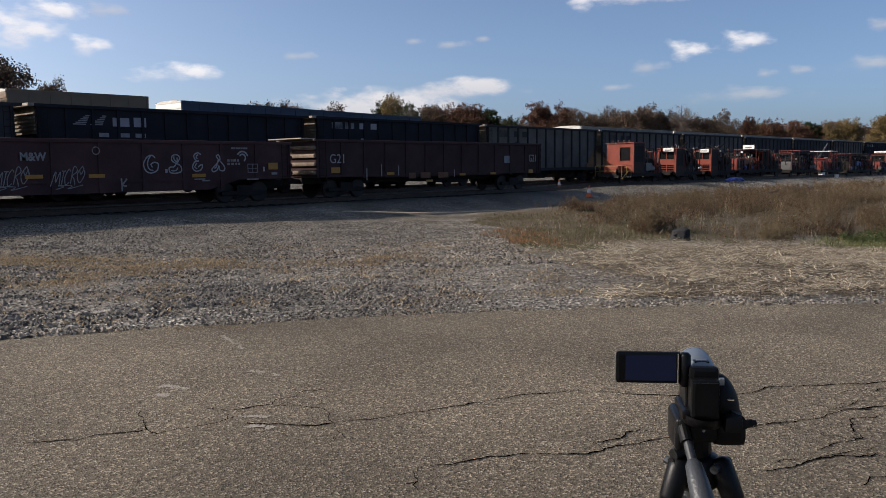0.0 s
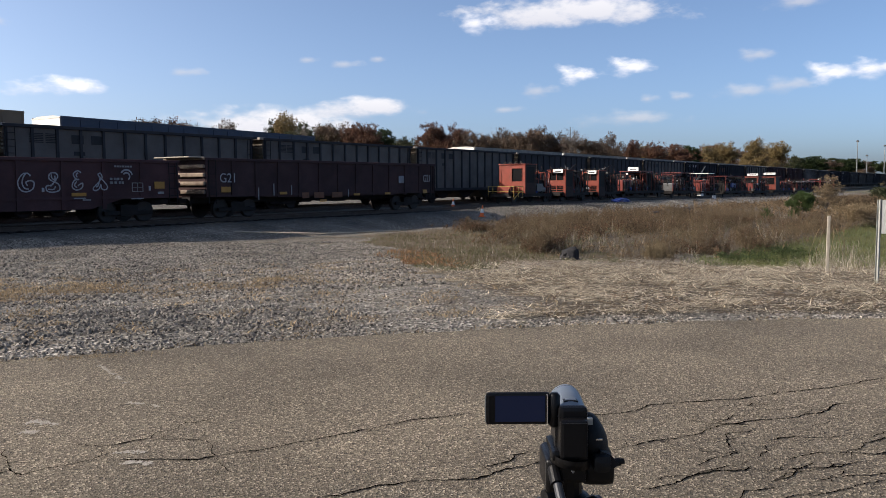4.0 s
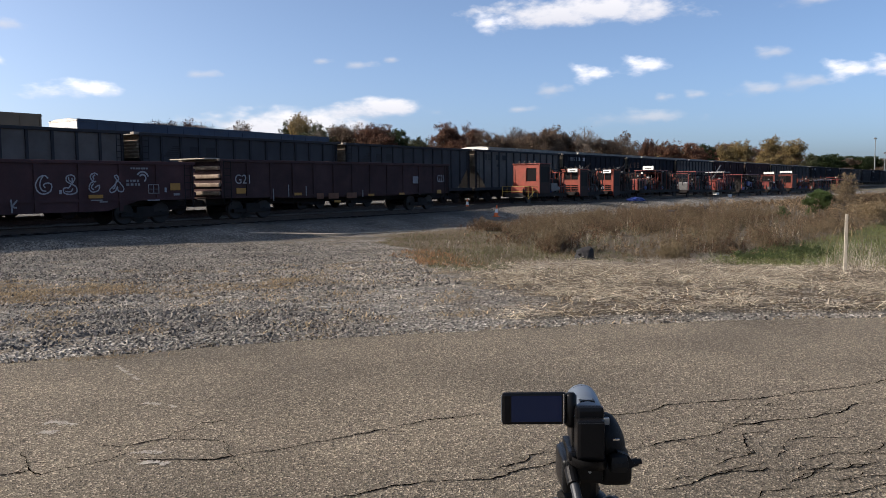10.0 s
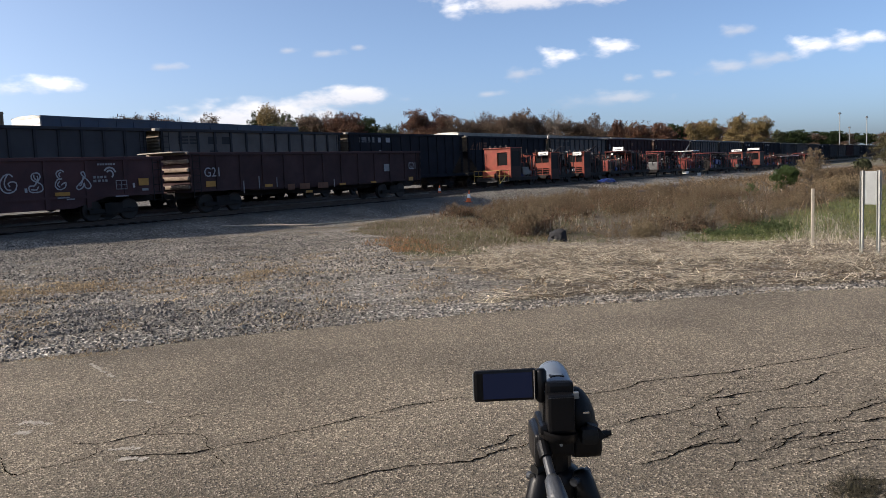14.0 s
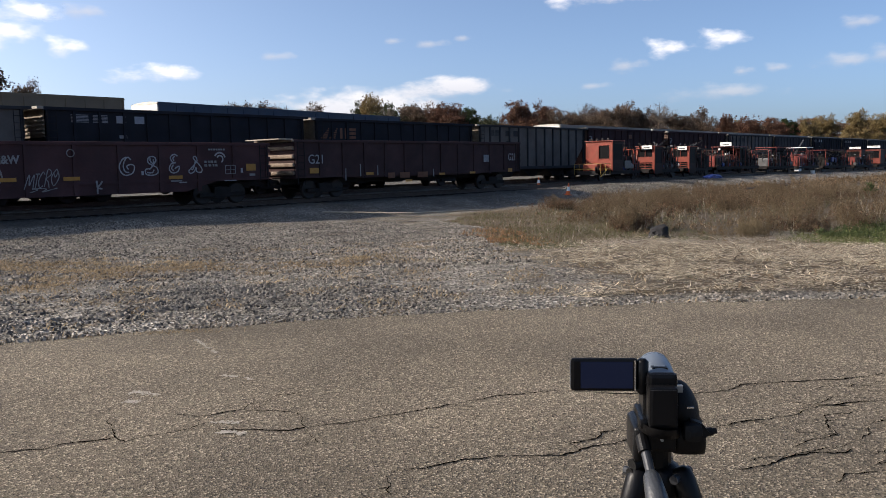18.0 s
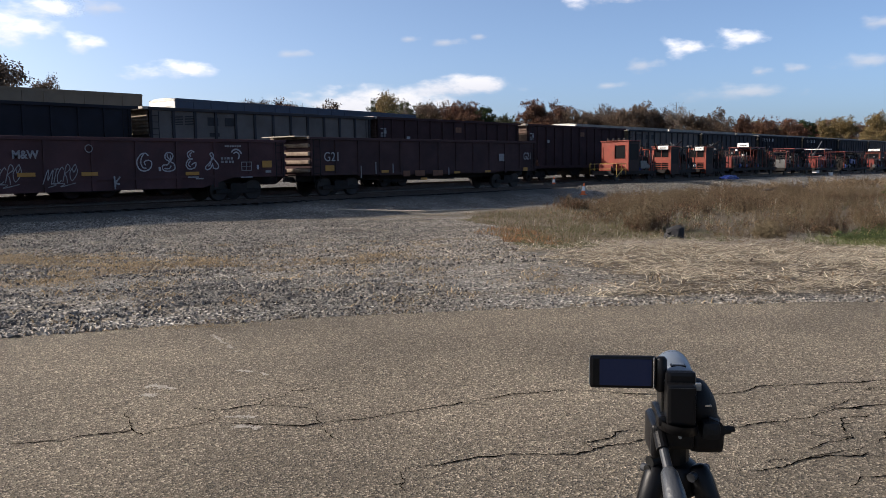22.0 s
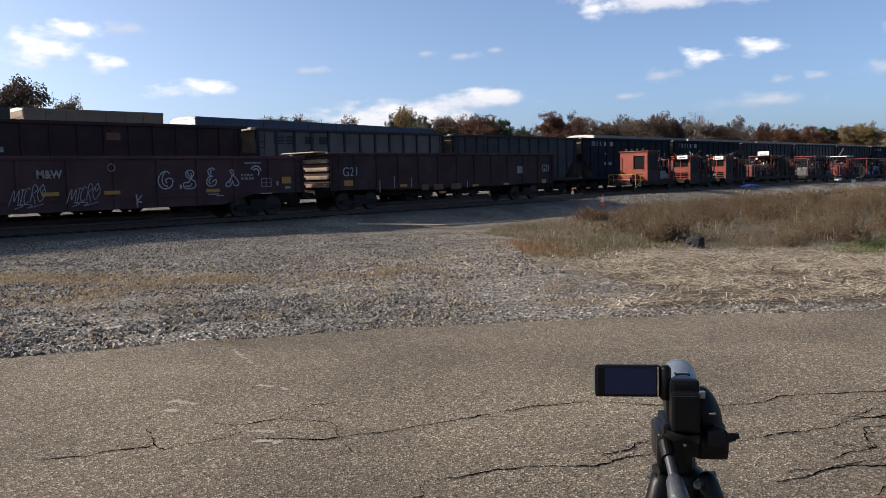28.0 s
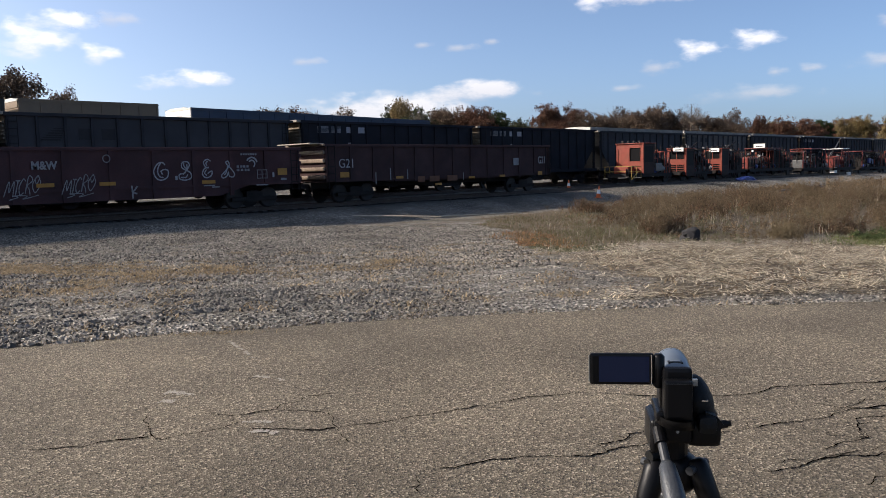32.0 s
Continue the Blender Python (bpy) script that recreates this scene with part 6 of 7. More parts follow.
# ---- trees and brush ----
def tree_mesh(h, spread, leaf, count, seed, bare=0.0, pine=False, low=0.25, size=0.22):
    """Trunk, limbs and a crown of loose leaf clumps; returns the meshes."""
    rnd = random.Random(seed)
    wood = bmesh.new()
    rod(wood, (0, 0, -0.3), (0, 0, h * 0.55), h * 0.022, h * 0.012, 7)
    rod(wood, (0, 0, h * 0.55), (rnd.uniform(-0.3, 0.3), rnd.uniform(-0.3, 0.3), h * 0.92), h * 0.012, h * 0.003, 6)
    tips = []
    for k in range(20):
        a, z0 = rnd.uniform(0, 6.283), h * rnd.uniform(low, 0.78)
        reach = spread * rnd.uniform(0.45, 1.0) * (1.15 - 0.75 * z0 / h)
        tip = Vector((math.cos(a) * reach, math.sin(a) * reach, min(h * 0.94, z0 + reach * rnd.uniform(0.25, 0.9))))
        rod(wood, (0, 0, z0), tip, h * 0.008, h * 0.002, 5)
        tips.append(tip)
        for j in range(2):
            t2 = tip + Vector((rnd.gauss(0, 1), rnd.gauss(0, 1), abs(rnd.gauss(0.3, 0.5)))) * spread * 0.18
            rod(wood, tip.lerp(Vector((0, 0, z0)), 0.35), t2, h * 0.004, h * 0.0015, 4)
            tips.append(t2)
    tips += [Vector((rnd.gauss(0, 0.22) * spread, rnd.gauss(0, 0.22) * spread, h * rnd.uniform(0.72, 0.95))) for _ in range(8)]
    rs = np.random.RandomState(seed)
    n = int(count * (1 - bare))
    r = spread * 0.15
    tips = np.array([tuple(t) for t in tips])
    subs = np.repeat(tips, 7, axis=0) + rs.normal(size=(len(tips) * 7, 3)) * (r, r, r * 0.8)
    p = subs[rs.randint(0, len(subs), n)] + rs.normal(size=(n, 3)) * r * 0.42
    p = p[p[:, 2] > h * low * 0.7]
    n = len(p)
    u, v = rs.normal(size=(n, 3)), rs.normal(size=(n, 3))
    u /= np.linalg.norm(u, axis=1, keepdims=True)
    v = np.cross(u, v)
    v /= np.linalg.norm(v, axis=1, keepdims=True)
    u *= size * rs.uniform(0.5, 1.3, (n, 1))
    v *= size * rs.uniform(0.3, 0.8, (n, 1)) * (0.28 if pine else 1.0)
    verts = np.stack([p - u, p + v * 0.8, p + u, p - v], 1).reshape(-1, 3)
    faces = np.arange(4 * n).reshape(n, 4)
    return to_mesh(wood, "trunk", M_BARK), mesh_np("crown", verts, faces, leaf)


def tree(meshes, x, y, s, label, category="tree", turn=0.0, group="trees of the far tree line", sz=1.0):
    t = empty("tree", pose(x, y, land(x, y) - 0.1, 0, 0, turn) @ Matrix.Diagonal((s, s, s * sz, 1)), label, category, group)
    part("trunk", meshes[0], None, t)
    part("crown", meshes[1], None, t)
    return t


T_RUST = [tree_mesh(12, 3.6, L_RUST, 19000, 10 + k, size=0.135) for k in range(3)]
T_BROWN = [tree_mesh(12, 3.5, L_BROWN, 16000, 20 + k, low=0.3, size=0.13) for k in range(3)]
T_GREEN = [tree_mesh(12, 3.4, L_GREEN, 20000, 30 + k, size=0.135) for k in range(2)]
T_GOLD = [tree_mesh(12, 3.6, L_GOLD, 18000, 40 + k, size=0.13) for k in range(2)]
T_OAK = [tree_mesh(12, 3.6, L_BROWN, 22000, 80 + k, size=0.13) for k in range(2)]
T_BARE = [tree_mesh(12, 2.6, L_TWIG, 5000, 50 + k, low=0.3, size=0.06) for k in range(2)]
T_PINE = [tree_mesh(12, 3.0, L_PINE, 15000, 60 + k, low=0.45, size=0.16) for k in range(2)]


def bearing_tree(az, top_el, dist, kind, label, wide=1.0):
    """Stands at a bearing from the +x axis and a distance, tall enough to reach an elevation."""
    a = radians(az)
    x, y = dist * math.cos(a), dist * math.sin(a)
    h = 1.55 + dist * math.tan(radians(top_el)) - land(x, y)
    s = h / 12.3
    t = tree(kind, x, y, s * wide, label, turn=(az * 97) % 360, sz=1 / wide)
    return t


rnd = random.Random(5)
NAMES = {"r": (T_RUST, "rust-red autumn oak in the tree line"), "b": (T_BROWN, "brown half-bare tree in the tree line"), "g": (T_GREEN, "dull green tree in the tree line"), "y": (T_GOLD, "golden autumn tree in the tree line"), "t": (T_BARE, "bare pale tree in the tree line"), "p": (T_PINE, "dark pine in the tree line")}
LINE = [
    ("b", 55.9, 4.4), ("b", 54.6, 4.65), ("r", 53.7, 4.55), ("t", 52.9, 4.9), ("t", 52.2, 4.75), ("t", 51.4, 4.5), ("b", 50.2, 4.4), ("t", 49.4, 4.2), ("y", 46.5, 5.15), ("g", 46.9, 4.45), ("t", 45.3, 4.6), ("g", 45.4, 4.3), ("g", 43.8, 4.45), ("b", 43.1, 4.5), ("r", 42.0, 4.35), ("t", 41.6, 4.4), ("r", 40.9, 4.3),
    ("p", 39.9, 4.05), ("g", 38.4, 3.6), ("r", 36.2, 4.35), ("r", 35.0, 4.3), ("b", 33.8, 3.8), ("b", 32.7, 3.6), ("t", 31.9, 4.4), ("b", 31.4, 3.9), ("b", 30.8, 3.7), ("b", 29.6, 4.0), ("b", 28.9, 4.05),
    ("b", 28.0, 3.8), ("t", 26.9, 4.4), ("t", 26.6, 4.2), ("t", 26.0, 3.8), ("b", 25.6, 3.3), ("b", 24.1, 3.5), ("r", 22.6, 3.0), ("r", 21.2, 2.9), ("r", 19.8, 2.75), ("p", 18.9, 2.6), ("y", 17.7, 2.65), ("y", 16.8, 2.7), ("y", 14.9, 3.0), ("y", 13.7, 2.7), ("g", 12.6, 1.9), ("p", 11.9, 1.65), ("p", 11.3, 1.75), ("b", 10.8, 1.5), ("p", 10.3, 1.6), ("p", 9.7, 1.45), ("p", 9.2, 1.55), ("b", 8.6, 1.4), ("p", 8.0, 1.35), ("p", 7.3, 1.3), ("b", 6.6, 1.3), ("p", 5.8, 1.2),
]
for k, (c, az, el) in enumerate(LINE):
    kind, label = NAMES[c]
    bearing_tree(az, el, 172 + rnd.uniform(-12, 12) if az > 24 else 84 / math.sin(radians(az)) + rnd.uniform(-12, 12), kind[k % len(kind)], label, (rnd.uniform(0.8, 1.1) if c != "t" else 0.75) * (1.9 if az < 12.2 else 1.0))
for k in range(56):
    az = 56 - k * 0.86 + rnd.uniform(-0.4, 0.4)
    c = rnd.choice("rrbbbbgyt") if az < 44 else rnd.choice("bg")
    kind, label = NAMES[c]
    el = (3.0 if az > 26 else 2.4 if az > 13 else 1.1) + rnd.uniform(-0.2, 0.3)
    bearing_tree(az, el if az < 44 else 3.2, (200 if az > 24 else 100 / math.sin(radians(max(az, 7)))) + rnd.uniform(-10, 25), kind[k % len(kind)], label, 1.3)
bearing_tree(71.2, 7.0, 82, T_OAK[0], "brown oak behind the standing cars", 1.15)
bearing_tree(74.0, 7.6, 84, T_OAK[1], "brown oak behind the standing cars", 1.2)
bearing_tree(68.2, 5.85, 105, T_OAK[1], "small rust-coloured tree behind the standing cars", 0.7)


def blades(n, place, length, width, lean, material, name, label, seed, flat=False, curl=0.4, along=None):
    """Many narrow blades in one mesh; place() gives x, y or None."""
    rnd = random.Random(seed)
    verts, faces = [], []
    for _ in range(n):
        p = place(rnd)
        if p is None:
            continue
        x, y = p
        z = land(x, y) if past_edge(x, y)[0] > 0 else 0.0
        a, L = rnd.uniform(0, 6.283) if along is None else along + rnd.gauss(0, 1.15) + math.pi * rnd.randint(0, 1), length * rnd.uniform(0.4, 1.3)
        d = Vector((math.cos(a), math.sin(a), 0))
        side = Vector((-d.y, d.x, 0)) * width * rnd.uniform(0.6, 1.4) / 2
        up = 0.12 if flat else 1.0
        ln = lean * rnd.uniform(0.3, 1.4)
        b0 = Vector((x, y, z + (0.11 * rnd.random() ** 2 if flat else -0.03)))
        m = b0 + d * L * 0.5 * (1 if flat else ln * 0.6) + Vector((0, 0, L * 0.55 * up * (rnd.uniform(0.2, 1) if flat else 1)))
        t = b0 + d * L * (1 if flat else ln * 1.5) + Vector((rnd.gauss(0, 0.1) * L, rnd.gauss(0, 0.1) * L, 0)) * (1 if flat else 0) + Vector((0, 0, L * (rnd.uniform(-0.05, 0.16) if flat else 1.0 - 0.4 * curl * ln)))
        i = len(verts)
        verts += [b0 - side, b0 + side, m + side * 0.9, m - side * 0.9, t]
        faces += [(i, i + 1, i + 2, i + 3), (i + 3, i + 2, i + 4)]
    thing(name, mesh_np(name, [tuple(v) for v in verts], faces, material), None, label, "dry grass" if "green" not in label else "grass", kind="stuff")


def in_uv(u0, u1, d0, d1, keep):
    def place(rnd):
        u, d = rnd.uniform(u0, u1), rnd.uniform(d0, d1)
        n = d + road_edge(u)
        x, y = EDGE_N.x * n + EDGE_U.x * u, EDGE_N.y * n + EDGE_U.y * u
        return (x, y) if keep(x, y, u, d, rnd) else None
    return place


def clump(x, y, s, seed):
    return noise.noise((x * s, y * s, seed))


def in_xy(x0, x1, y0, y1, keep):
    def place(rnd):
        x, y = x0 + (x1 - x0) * rnd.random() ** 1.6, rnd.uniform(y0, y1)
        return (x, y) if past_edge(x, y)[0] > 0.2 and keep(x, y, rnd) else None
    return place


# flattened straw by the road
blades(90000, in_uv(1.3, 15, 0.25, 15, lambda x, y, u, d, r: cover(x, y)[2] * 1.0 + 0.8 * noise.noise((u * 0.9, d * 1.9, 8.0)) + 0.7 * clump(x, y, 2.5, 9) > r.uniform(0.45, 1.15) and r.random() < 1.15 - d / 18), 0.34, 0.0105, 1.0, L_STRAW, "flattened_straw", "flattened pale dry straw beside the road", 1, flat=True, along=-0.85)
blades(30000, in_uv(2.5, 18, 2.5, 15, lambda x, y, u, d, r: x - y > 6 and math.exp(-((y - 9.9 + 0.26 * max(0, x - 18)) / 1.5) ** 2) + 0.8 * clump(x, y, 0.9, 19) > r.uniform(0.4, 1.1)), 0.6, 0.01, 1.0, L_BLEACH, "fallen_stalks", "tangle of bleached fallen stalks along the bank", 31, flat=True)
blades(13000, in_uv(1.2, 15, 0.25, 16, lambda x, y, u, d, r: cover(x, y)[2] > r.uniform(0.2, 0.9)), 0.35, 0.02, 1.0, L_WEED, "brown_litter", "brown rotted stems and litter under the straw", 21, flat=True, along=-0.85)
# dry turf patches on the gravel
blades(90000, in_uv(-13, 4, 0.0, 13.5, lambda x, y, u, d, r: cover(x, y)[0] + 0.35 * clump(x, y, 1.2, 2) > r.uniform(0.3, 0.95)), 0.08, 0.016, 1.0, L_TURF, "dry_turf", "patches of short dry turf in the gravel", 2)
blades(9000, in_xy(16.5, 22, 11.5, 17, lambda x, y, r: abs(x - y - 4.6) < 1.2 + clump(x, y, 0.6, 12) and 0.55 + 0.8 * clump(x, y, 0.7, 12) > r.random()), 0.15, 0.012, 0.9, L_COPPER, "copper_grass", "coppery dead grass at the edge of the weeds", 13)
blades(900, lambda r: (lambda x: (x, 0.165 * x + r.gauss(0.1, 0.6)))(r.uniform(19.5, 36)), 0.42, 0.008, 0.8, L_BLEACH, "arching_grass", "tall arching straw-coloured grass beyond the post", 24)
# dry tufts on the road's edge
EDGE_TUFTS = ((6.1, 6.2, 0.38, 0.07), (4.1, 6.9, 0.25, 0.05), (3.3, 7.65, 0.2, 0.05), (2.7, 8.05, 0.2, 0.05))
blades(1800, lambda r: (lambda q, a: (q[0] + a * 0.748 * q[2] + r.gauss(0, q[3]), q[1] - a * 0.663 * q[2] + r.gauss(0, q[3])))(r.choice(EDGE_TUFTS), r.gauss(0, 1)), 0.05, 0.007, 0.9, L_TURF, "edge_tufts", "tan dry tufts on the road's ragged edge", 41)
# mixed grass under the weeds
blades(26000, in_xy(14, 70, 7.5, 25.5, lambda x, y, r: weedy(x, y, clump(x, y, 0.35, 7)) > r.random() and clump(x, y, 0.9, 51) > -0.15), 0.12, 0.012, 0.8, L_WEED, "weed_grass", "tan dead grass on the low bank", 3)
blades(34000, in_xy(15, 45, 9, 23, lambda x, y, r: weedy(x, y, clump(x, y, 0.35, 7)) > r.random() and x - y < 14 and clump(x, y, 0.5, 4) > -0.25), 0.13, 0.012, 0.8, L_GRASS, "bank_grass", "green and tan grass among the weeds", 4)
blades(52000, in_xy(20, 85, -4, 9, lambda x, y, r: y < 8.2 - 0.8 * clump(x, y, 0.6, 44) and x > 22.5 + 2 * clump(x, y, 0.5, 45)), 0.22, 0.014, 0.8, L_SWALE, "swale_grass", "patchy green grass in the swale", 5)
blades(900, in_xy(15.5, 26, 1.5, 5.4, lambda x, y, r: y < 0.19 * x + 0.6 and clump(x, y, 0.8, 9) > 0.0), 0.3, 0.009, 0.9, L_BLEACH, "tall_dry_grass", "tall pale dry grass round the post", 6)
blades(1500, lambda r: (r.gauss(4.07, 0.1), r.gauss(0.53, 0.06)), 0.05, 0.006, 0.9, L_DARKTUFT, "verge_grass", "small dark tuft of grass at the road's near edge", 7)
blades(3500, in_uv(-9, 8, -0.02, 0.3, lambda x, y, u, d, r: clump(x, y, 1.6, 21) > 0.05), 0.06, 0.008, 0.9, L_TAN, "edge_grass", "thin dry grass along the road's edge", 8)


def weeds(n, place, hmin, hmax, leaf, stem, leaves, size, name, label, seed):
    """Upright branching stalks with small dead leaves, joined."""
    rnd = random.Random(seed)
    verts, faces, lv, lf = [], [], [], []
    for _ in range(n):
        p = place(rnd)
        if p is None:
            continue
        x, y = p
        z = land(x, y) - 0.03
        h = rnd.uniform(hmin, hmax) * (1 + 0.9 * noise.noise((x * 0.8, y * 0.8, 40.0))) * (0.45 + 0.55 * weedy(x, y)) * (0.45 + 0.55 * step(6, 15, x - y)) * (1 + 0.5 * noise.noise((x * 0.25, y * 0.25, 17.0)))
        lean = Vector((rnd.gauss(0, 0.22), rnd.gauss(0, 0.22), 1)).normalized()
        for b in range(3):
            d = (lean + Vector((rnd.gauss(0, 0.25), rnd.gauss(0, 0.25), 0)) * (1 if b else 0)).normalized()
            a = Vector((x, y, z)) + lean * h * (0.0 if b == 0 else 0.3 + 0.15 * b)
            e = a + d * h * (1.0 if b == 0 else 0.5)
            s = Vector((rnd.gauss(0, 1), rnd.gauss(0, 1), 0)).normalized() * 0.005
            i = len(verts)
            verts += [a - s, a + s, e]
            faces.append((i, i + 1, i + 2))
            for k in range(leaves // (1 if b == 0 else 2)):
                t = rnd.uniform(0.25, 1.0)
                c = a.lerp(e, t) + Vector((rnd.gauss(0, 0.03), rnd.gauss(0, 0.03), rnd.gauss(0, 0.02)))
                u = Vector((rnd.gauss(0, 1), rnd.gauss(0, 1), rnd.gauss(-0.3, 0.6))).normalized() * size * rnd.uniform(0.5, 1.3)
                v = u.cross(Vector((rnd.gauss(0, 1), rnd.gauss(0, 1), rnd.gauss(0, 1)))).normalized() * size * 0.4
                i = len(lv)
                lv += [c, c + u * 0.5 + v, c + u, c + u * 0.5 - v]
                lf.append((i, i + 1, i + 2, i + 3))
    nv = len(verts)
    me = mesh_np(name, [tuple(v) for v in verts + lv], faces + [tuple(i + nv for i in f) for f in lf], stem)
    me.materials.append(leaf)
    me.polygons.foreach_set("material_index", np.array([0] * len(faces) + [1] * len(lf), np.int32))
    thing(name, me, None, label, "weeds", kind="stuff")


bank = in_xy(15, 62, 7.5, 25, lambda x, y, r: math.hypot(x - 21.3, y - 10.7) > 0.55 and weedy(x, y, clump(x, y, 0.35, 7)) > 0.12 + r.random() * 0.7 and x - y > 11.0 - 2.5 * r.random() + 3 * clump(x, y, 0.25, 15) and clump(x, y, 0.7, 31) + 0.6 * clump(x, y, 1.9, 32) > r.uniform(-0.12, 0.28))
weeds(5200, bank, 0.12, 0.5, L_WEED, L_TAN, 16, 0.042, "dead_weeds", "bank of knee-high dead brown weeds", 11)
mids = random.Random(77)
THICKETS = [(mids.uniform(17, 55), mids.uniform(8, 24), mids.uniform(0.3, 0.8)) for _ in range(170)]
THICKETS = [t for t in THICKETS if weedy(t[0], t[1]) > 0.5 and t[0] - t[1] > 10.5 and math.hypot(t[0] - 21, t[1] - 10.5) > 1.2]


def thicket(r):
    x, y, s = THICKETS[int(len(THICKETS) * r.random() ** 1.3)]
    x, y = x + r.gauss(0, s), y + r.gauss(0, s * 0.7)
    return (x, y) if weedy(x, y) > 0.25 else None


THICKETS.sort()
weeds(4600, thicket, 0.3, 0.85, L_THICKET, L_TAN, 20, 0.044, "weed_thickets", "uneven clumps of taller dead weeds", 18)
weeds(2600, lambda r: (lambda p: p if p and clump(p[0], p[1], 0.28, 81) > 0.05 else None)(thicket(r)), 0.3, 0.62, L_VINE, L_BLEACH, 22, 0.05, "vine_thickets", "russet leafy vines heaped over the dead weeds", 28)
weeds(2600, in_xy(15.5, 50, 8.5, 23.5, lambda x, y, r: weedy(x, y) > 0.3 and clump(x, y, 0.33, 83) > 0.08), 0.12, 0.4, L_SAGE, L_SAGE, 14, 0.036, "sage_weeds", "grey-green weeds scattered among the dead ones", 29)
weeds(1300, in_xy(15, 60, 8, 25, lambda x, y, r: weedy(x, y) > 0.2 and clump(x, y, 0.9, 85) > -0.1), 0.25, 0.75, L_BLEACH, L_BLEACH, 3, 0.014, "bleached_stalks", "thin bleached stalks standing over the weeds", 30)
weeds(800, in_xy(15.5, 36, 12, 24, lambda x, y, r: 3.0 < x - y < 12 and clump(x, y, 0.5, 6) > -0.3), 0.3, 0.95, L_TAN, L_TAN, 5, 0.016, "tall_stalks", "thin tall dead stalks at the end of the bank", 12)
weeds(2600, in_xy(60, 150, 9, 27, lambda x, y, r: y < 28 - 0.03 * x and y > 0.105 * x and clump(x, y, 0.2, 91) > -0.1), 0.35, 1.0, L_WEED, L_TAN, 12, 0.09, "far_brush", "brown brush spread along the far end of the yard", 33)
weeds(420, in_xy(26.5, 33, 6.3, 8.3, lambda x, y, r: clump(x, y, 0.5, 16) > -0.2), 0.15, 0.42, L_LOWGREEN, L_LOWGREEN, 12, 0.05, "green_weeds", "low green weeds before the bank", 14)


def shrub(x, y, h, w, leaf, count, label, seed, size=0.12, category="shrub"):
    meshes = tree_mesh(h, w, leaf, count, seed, low=0.08, size=size, pine=category == "pine")
    t = empty("shrub", pose(x, y, land(x, y) - 0.05), label, category)
    part("stem", meshes[0], None, t)
    part("foliage", meshes[1], None, t)


shrub(57.0, 12.1, 1.7, 0.8, L_SEED, 30000, "young bright-green pine on the weedy bank", 71, 0.06, "pine")
shrub(58.5, 10.9, 3.0, 1.0, L_TAN, 5200, "half-bare tan shrub with hanging seed heads", 72, 0.045)
shrub(62.0, 9.6, 1.2, 1.4, L_THICKET, 11000, "low brown bramble thicket beside the shrub", 73, 0.05)
shrub(99.0, 13.3, 1.8, 0.8, L_GREEN, 5000, "dull green bush beyond the swale", 74, 0.1)
shrub(109.5, 10.0, 5.6, 3.0, L_OLIVE, 16000, "tall olive-brown roadside bush beyond the swale", 75, 0.12)
shrub(104.0, 7.4, 3.4, 2.4, L_BROWN, 8000, "brown half-bare bush beside the road", 78, 0.1)
shrub(53.0, 13.4, 0.85, 0.35, L_SEED, 600, "small green seedling pine", 76, 0.1, "pine")
shrub(52.0, 8.0, 1.0, 1.4, L_TAN, 7000, "brown bramble by the swale", 77, 0.045)


# ---- loose stone ----
def stones(n, place, lo, hi, seed, name, label, material=M_STONE):
    rs = np.random.RandomState(seed)
    rnd = random.Random(seed)
    pts = []
    while len(pts) < n:
        p = place(rnd)
        if p is not None:
            pts.append((p[0], p[1], land(*p) if past_edge(*p)[0] > 0 else 0.0))
    pts = np.array(pts)
    cube = np.array([(x, y, z) for z in (-1, 1) for y in (-1, 1) for x in (-1, 1)], float)
    quads = np.array([(0, 2, 3, 1), (4, 5, 7, 6), (0, 1, 5, 4), (1, 3, 7, 5), (3, 2, 6, 7), (2, 0, 4, 6)])
    k = len(pts)
    v = cube[None] * rs.uniform(0.55, 1.15, (k, 8, 1)) * rs.uniform(0.6, 1.2, (k, 1, 3))
    v *= (rs.uniform(lo, hi, k) ** 1.0)[:, None, None] / 2
    q = rs.normal(size=(k, 4))
    q /= np.linalg.norm(q, axis=1, keepdims=True)
    w, x, y, z = q.T
    R = np.stack([1 - 2 * (y * y + z * z), 2 * (x * y - z * w), 2 * (x * z + y * w), 2 * (x * y + z * w), 1 - 2 * (x * x + z * z), 2 * (y * z - x * w), 2 * (x * z - y * w), 2 * (y * z + x * w), 1 - 2 * (x * x + y * y)], -1).reshape(k, 3, 3)
    v = np.einsum("kij,kvj->kvi", R, v) + pts[:, None]
    v[:, :, 2] += 0.1 * lo
    f = quads[None] + 8 * np.arange(k)[:, None, None]
    thing(name, mesh_np(name, v.reshape(-1, 3), f.reshape(-1, 4), material), None, label, "gravel", kind="stuff")


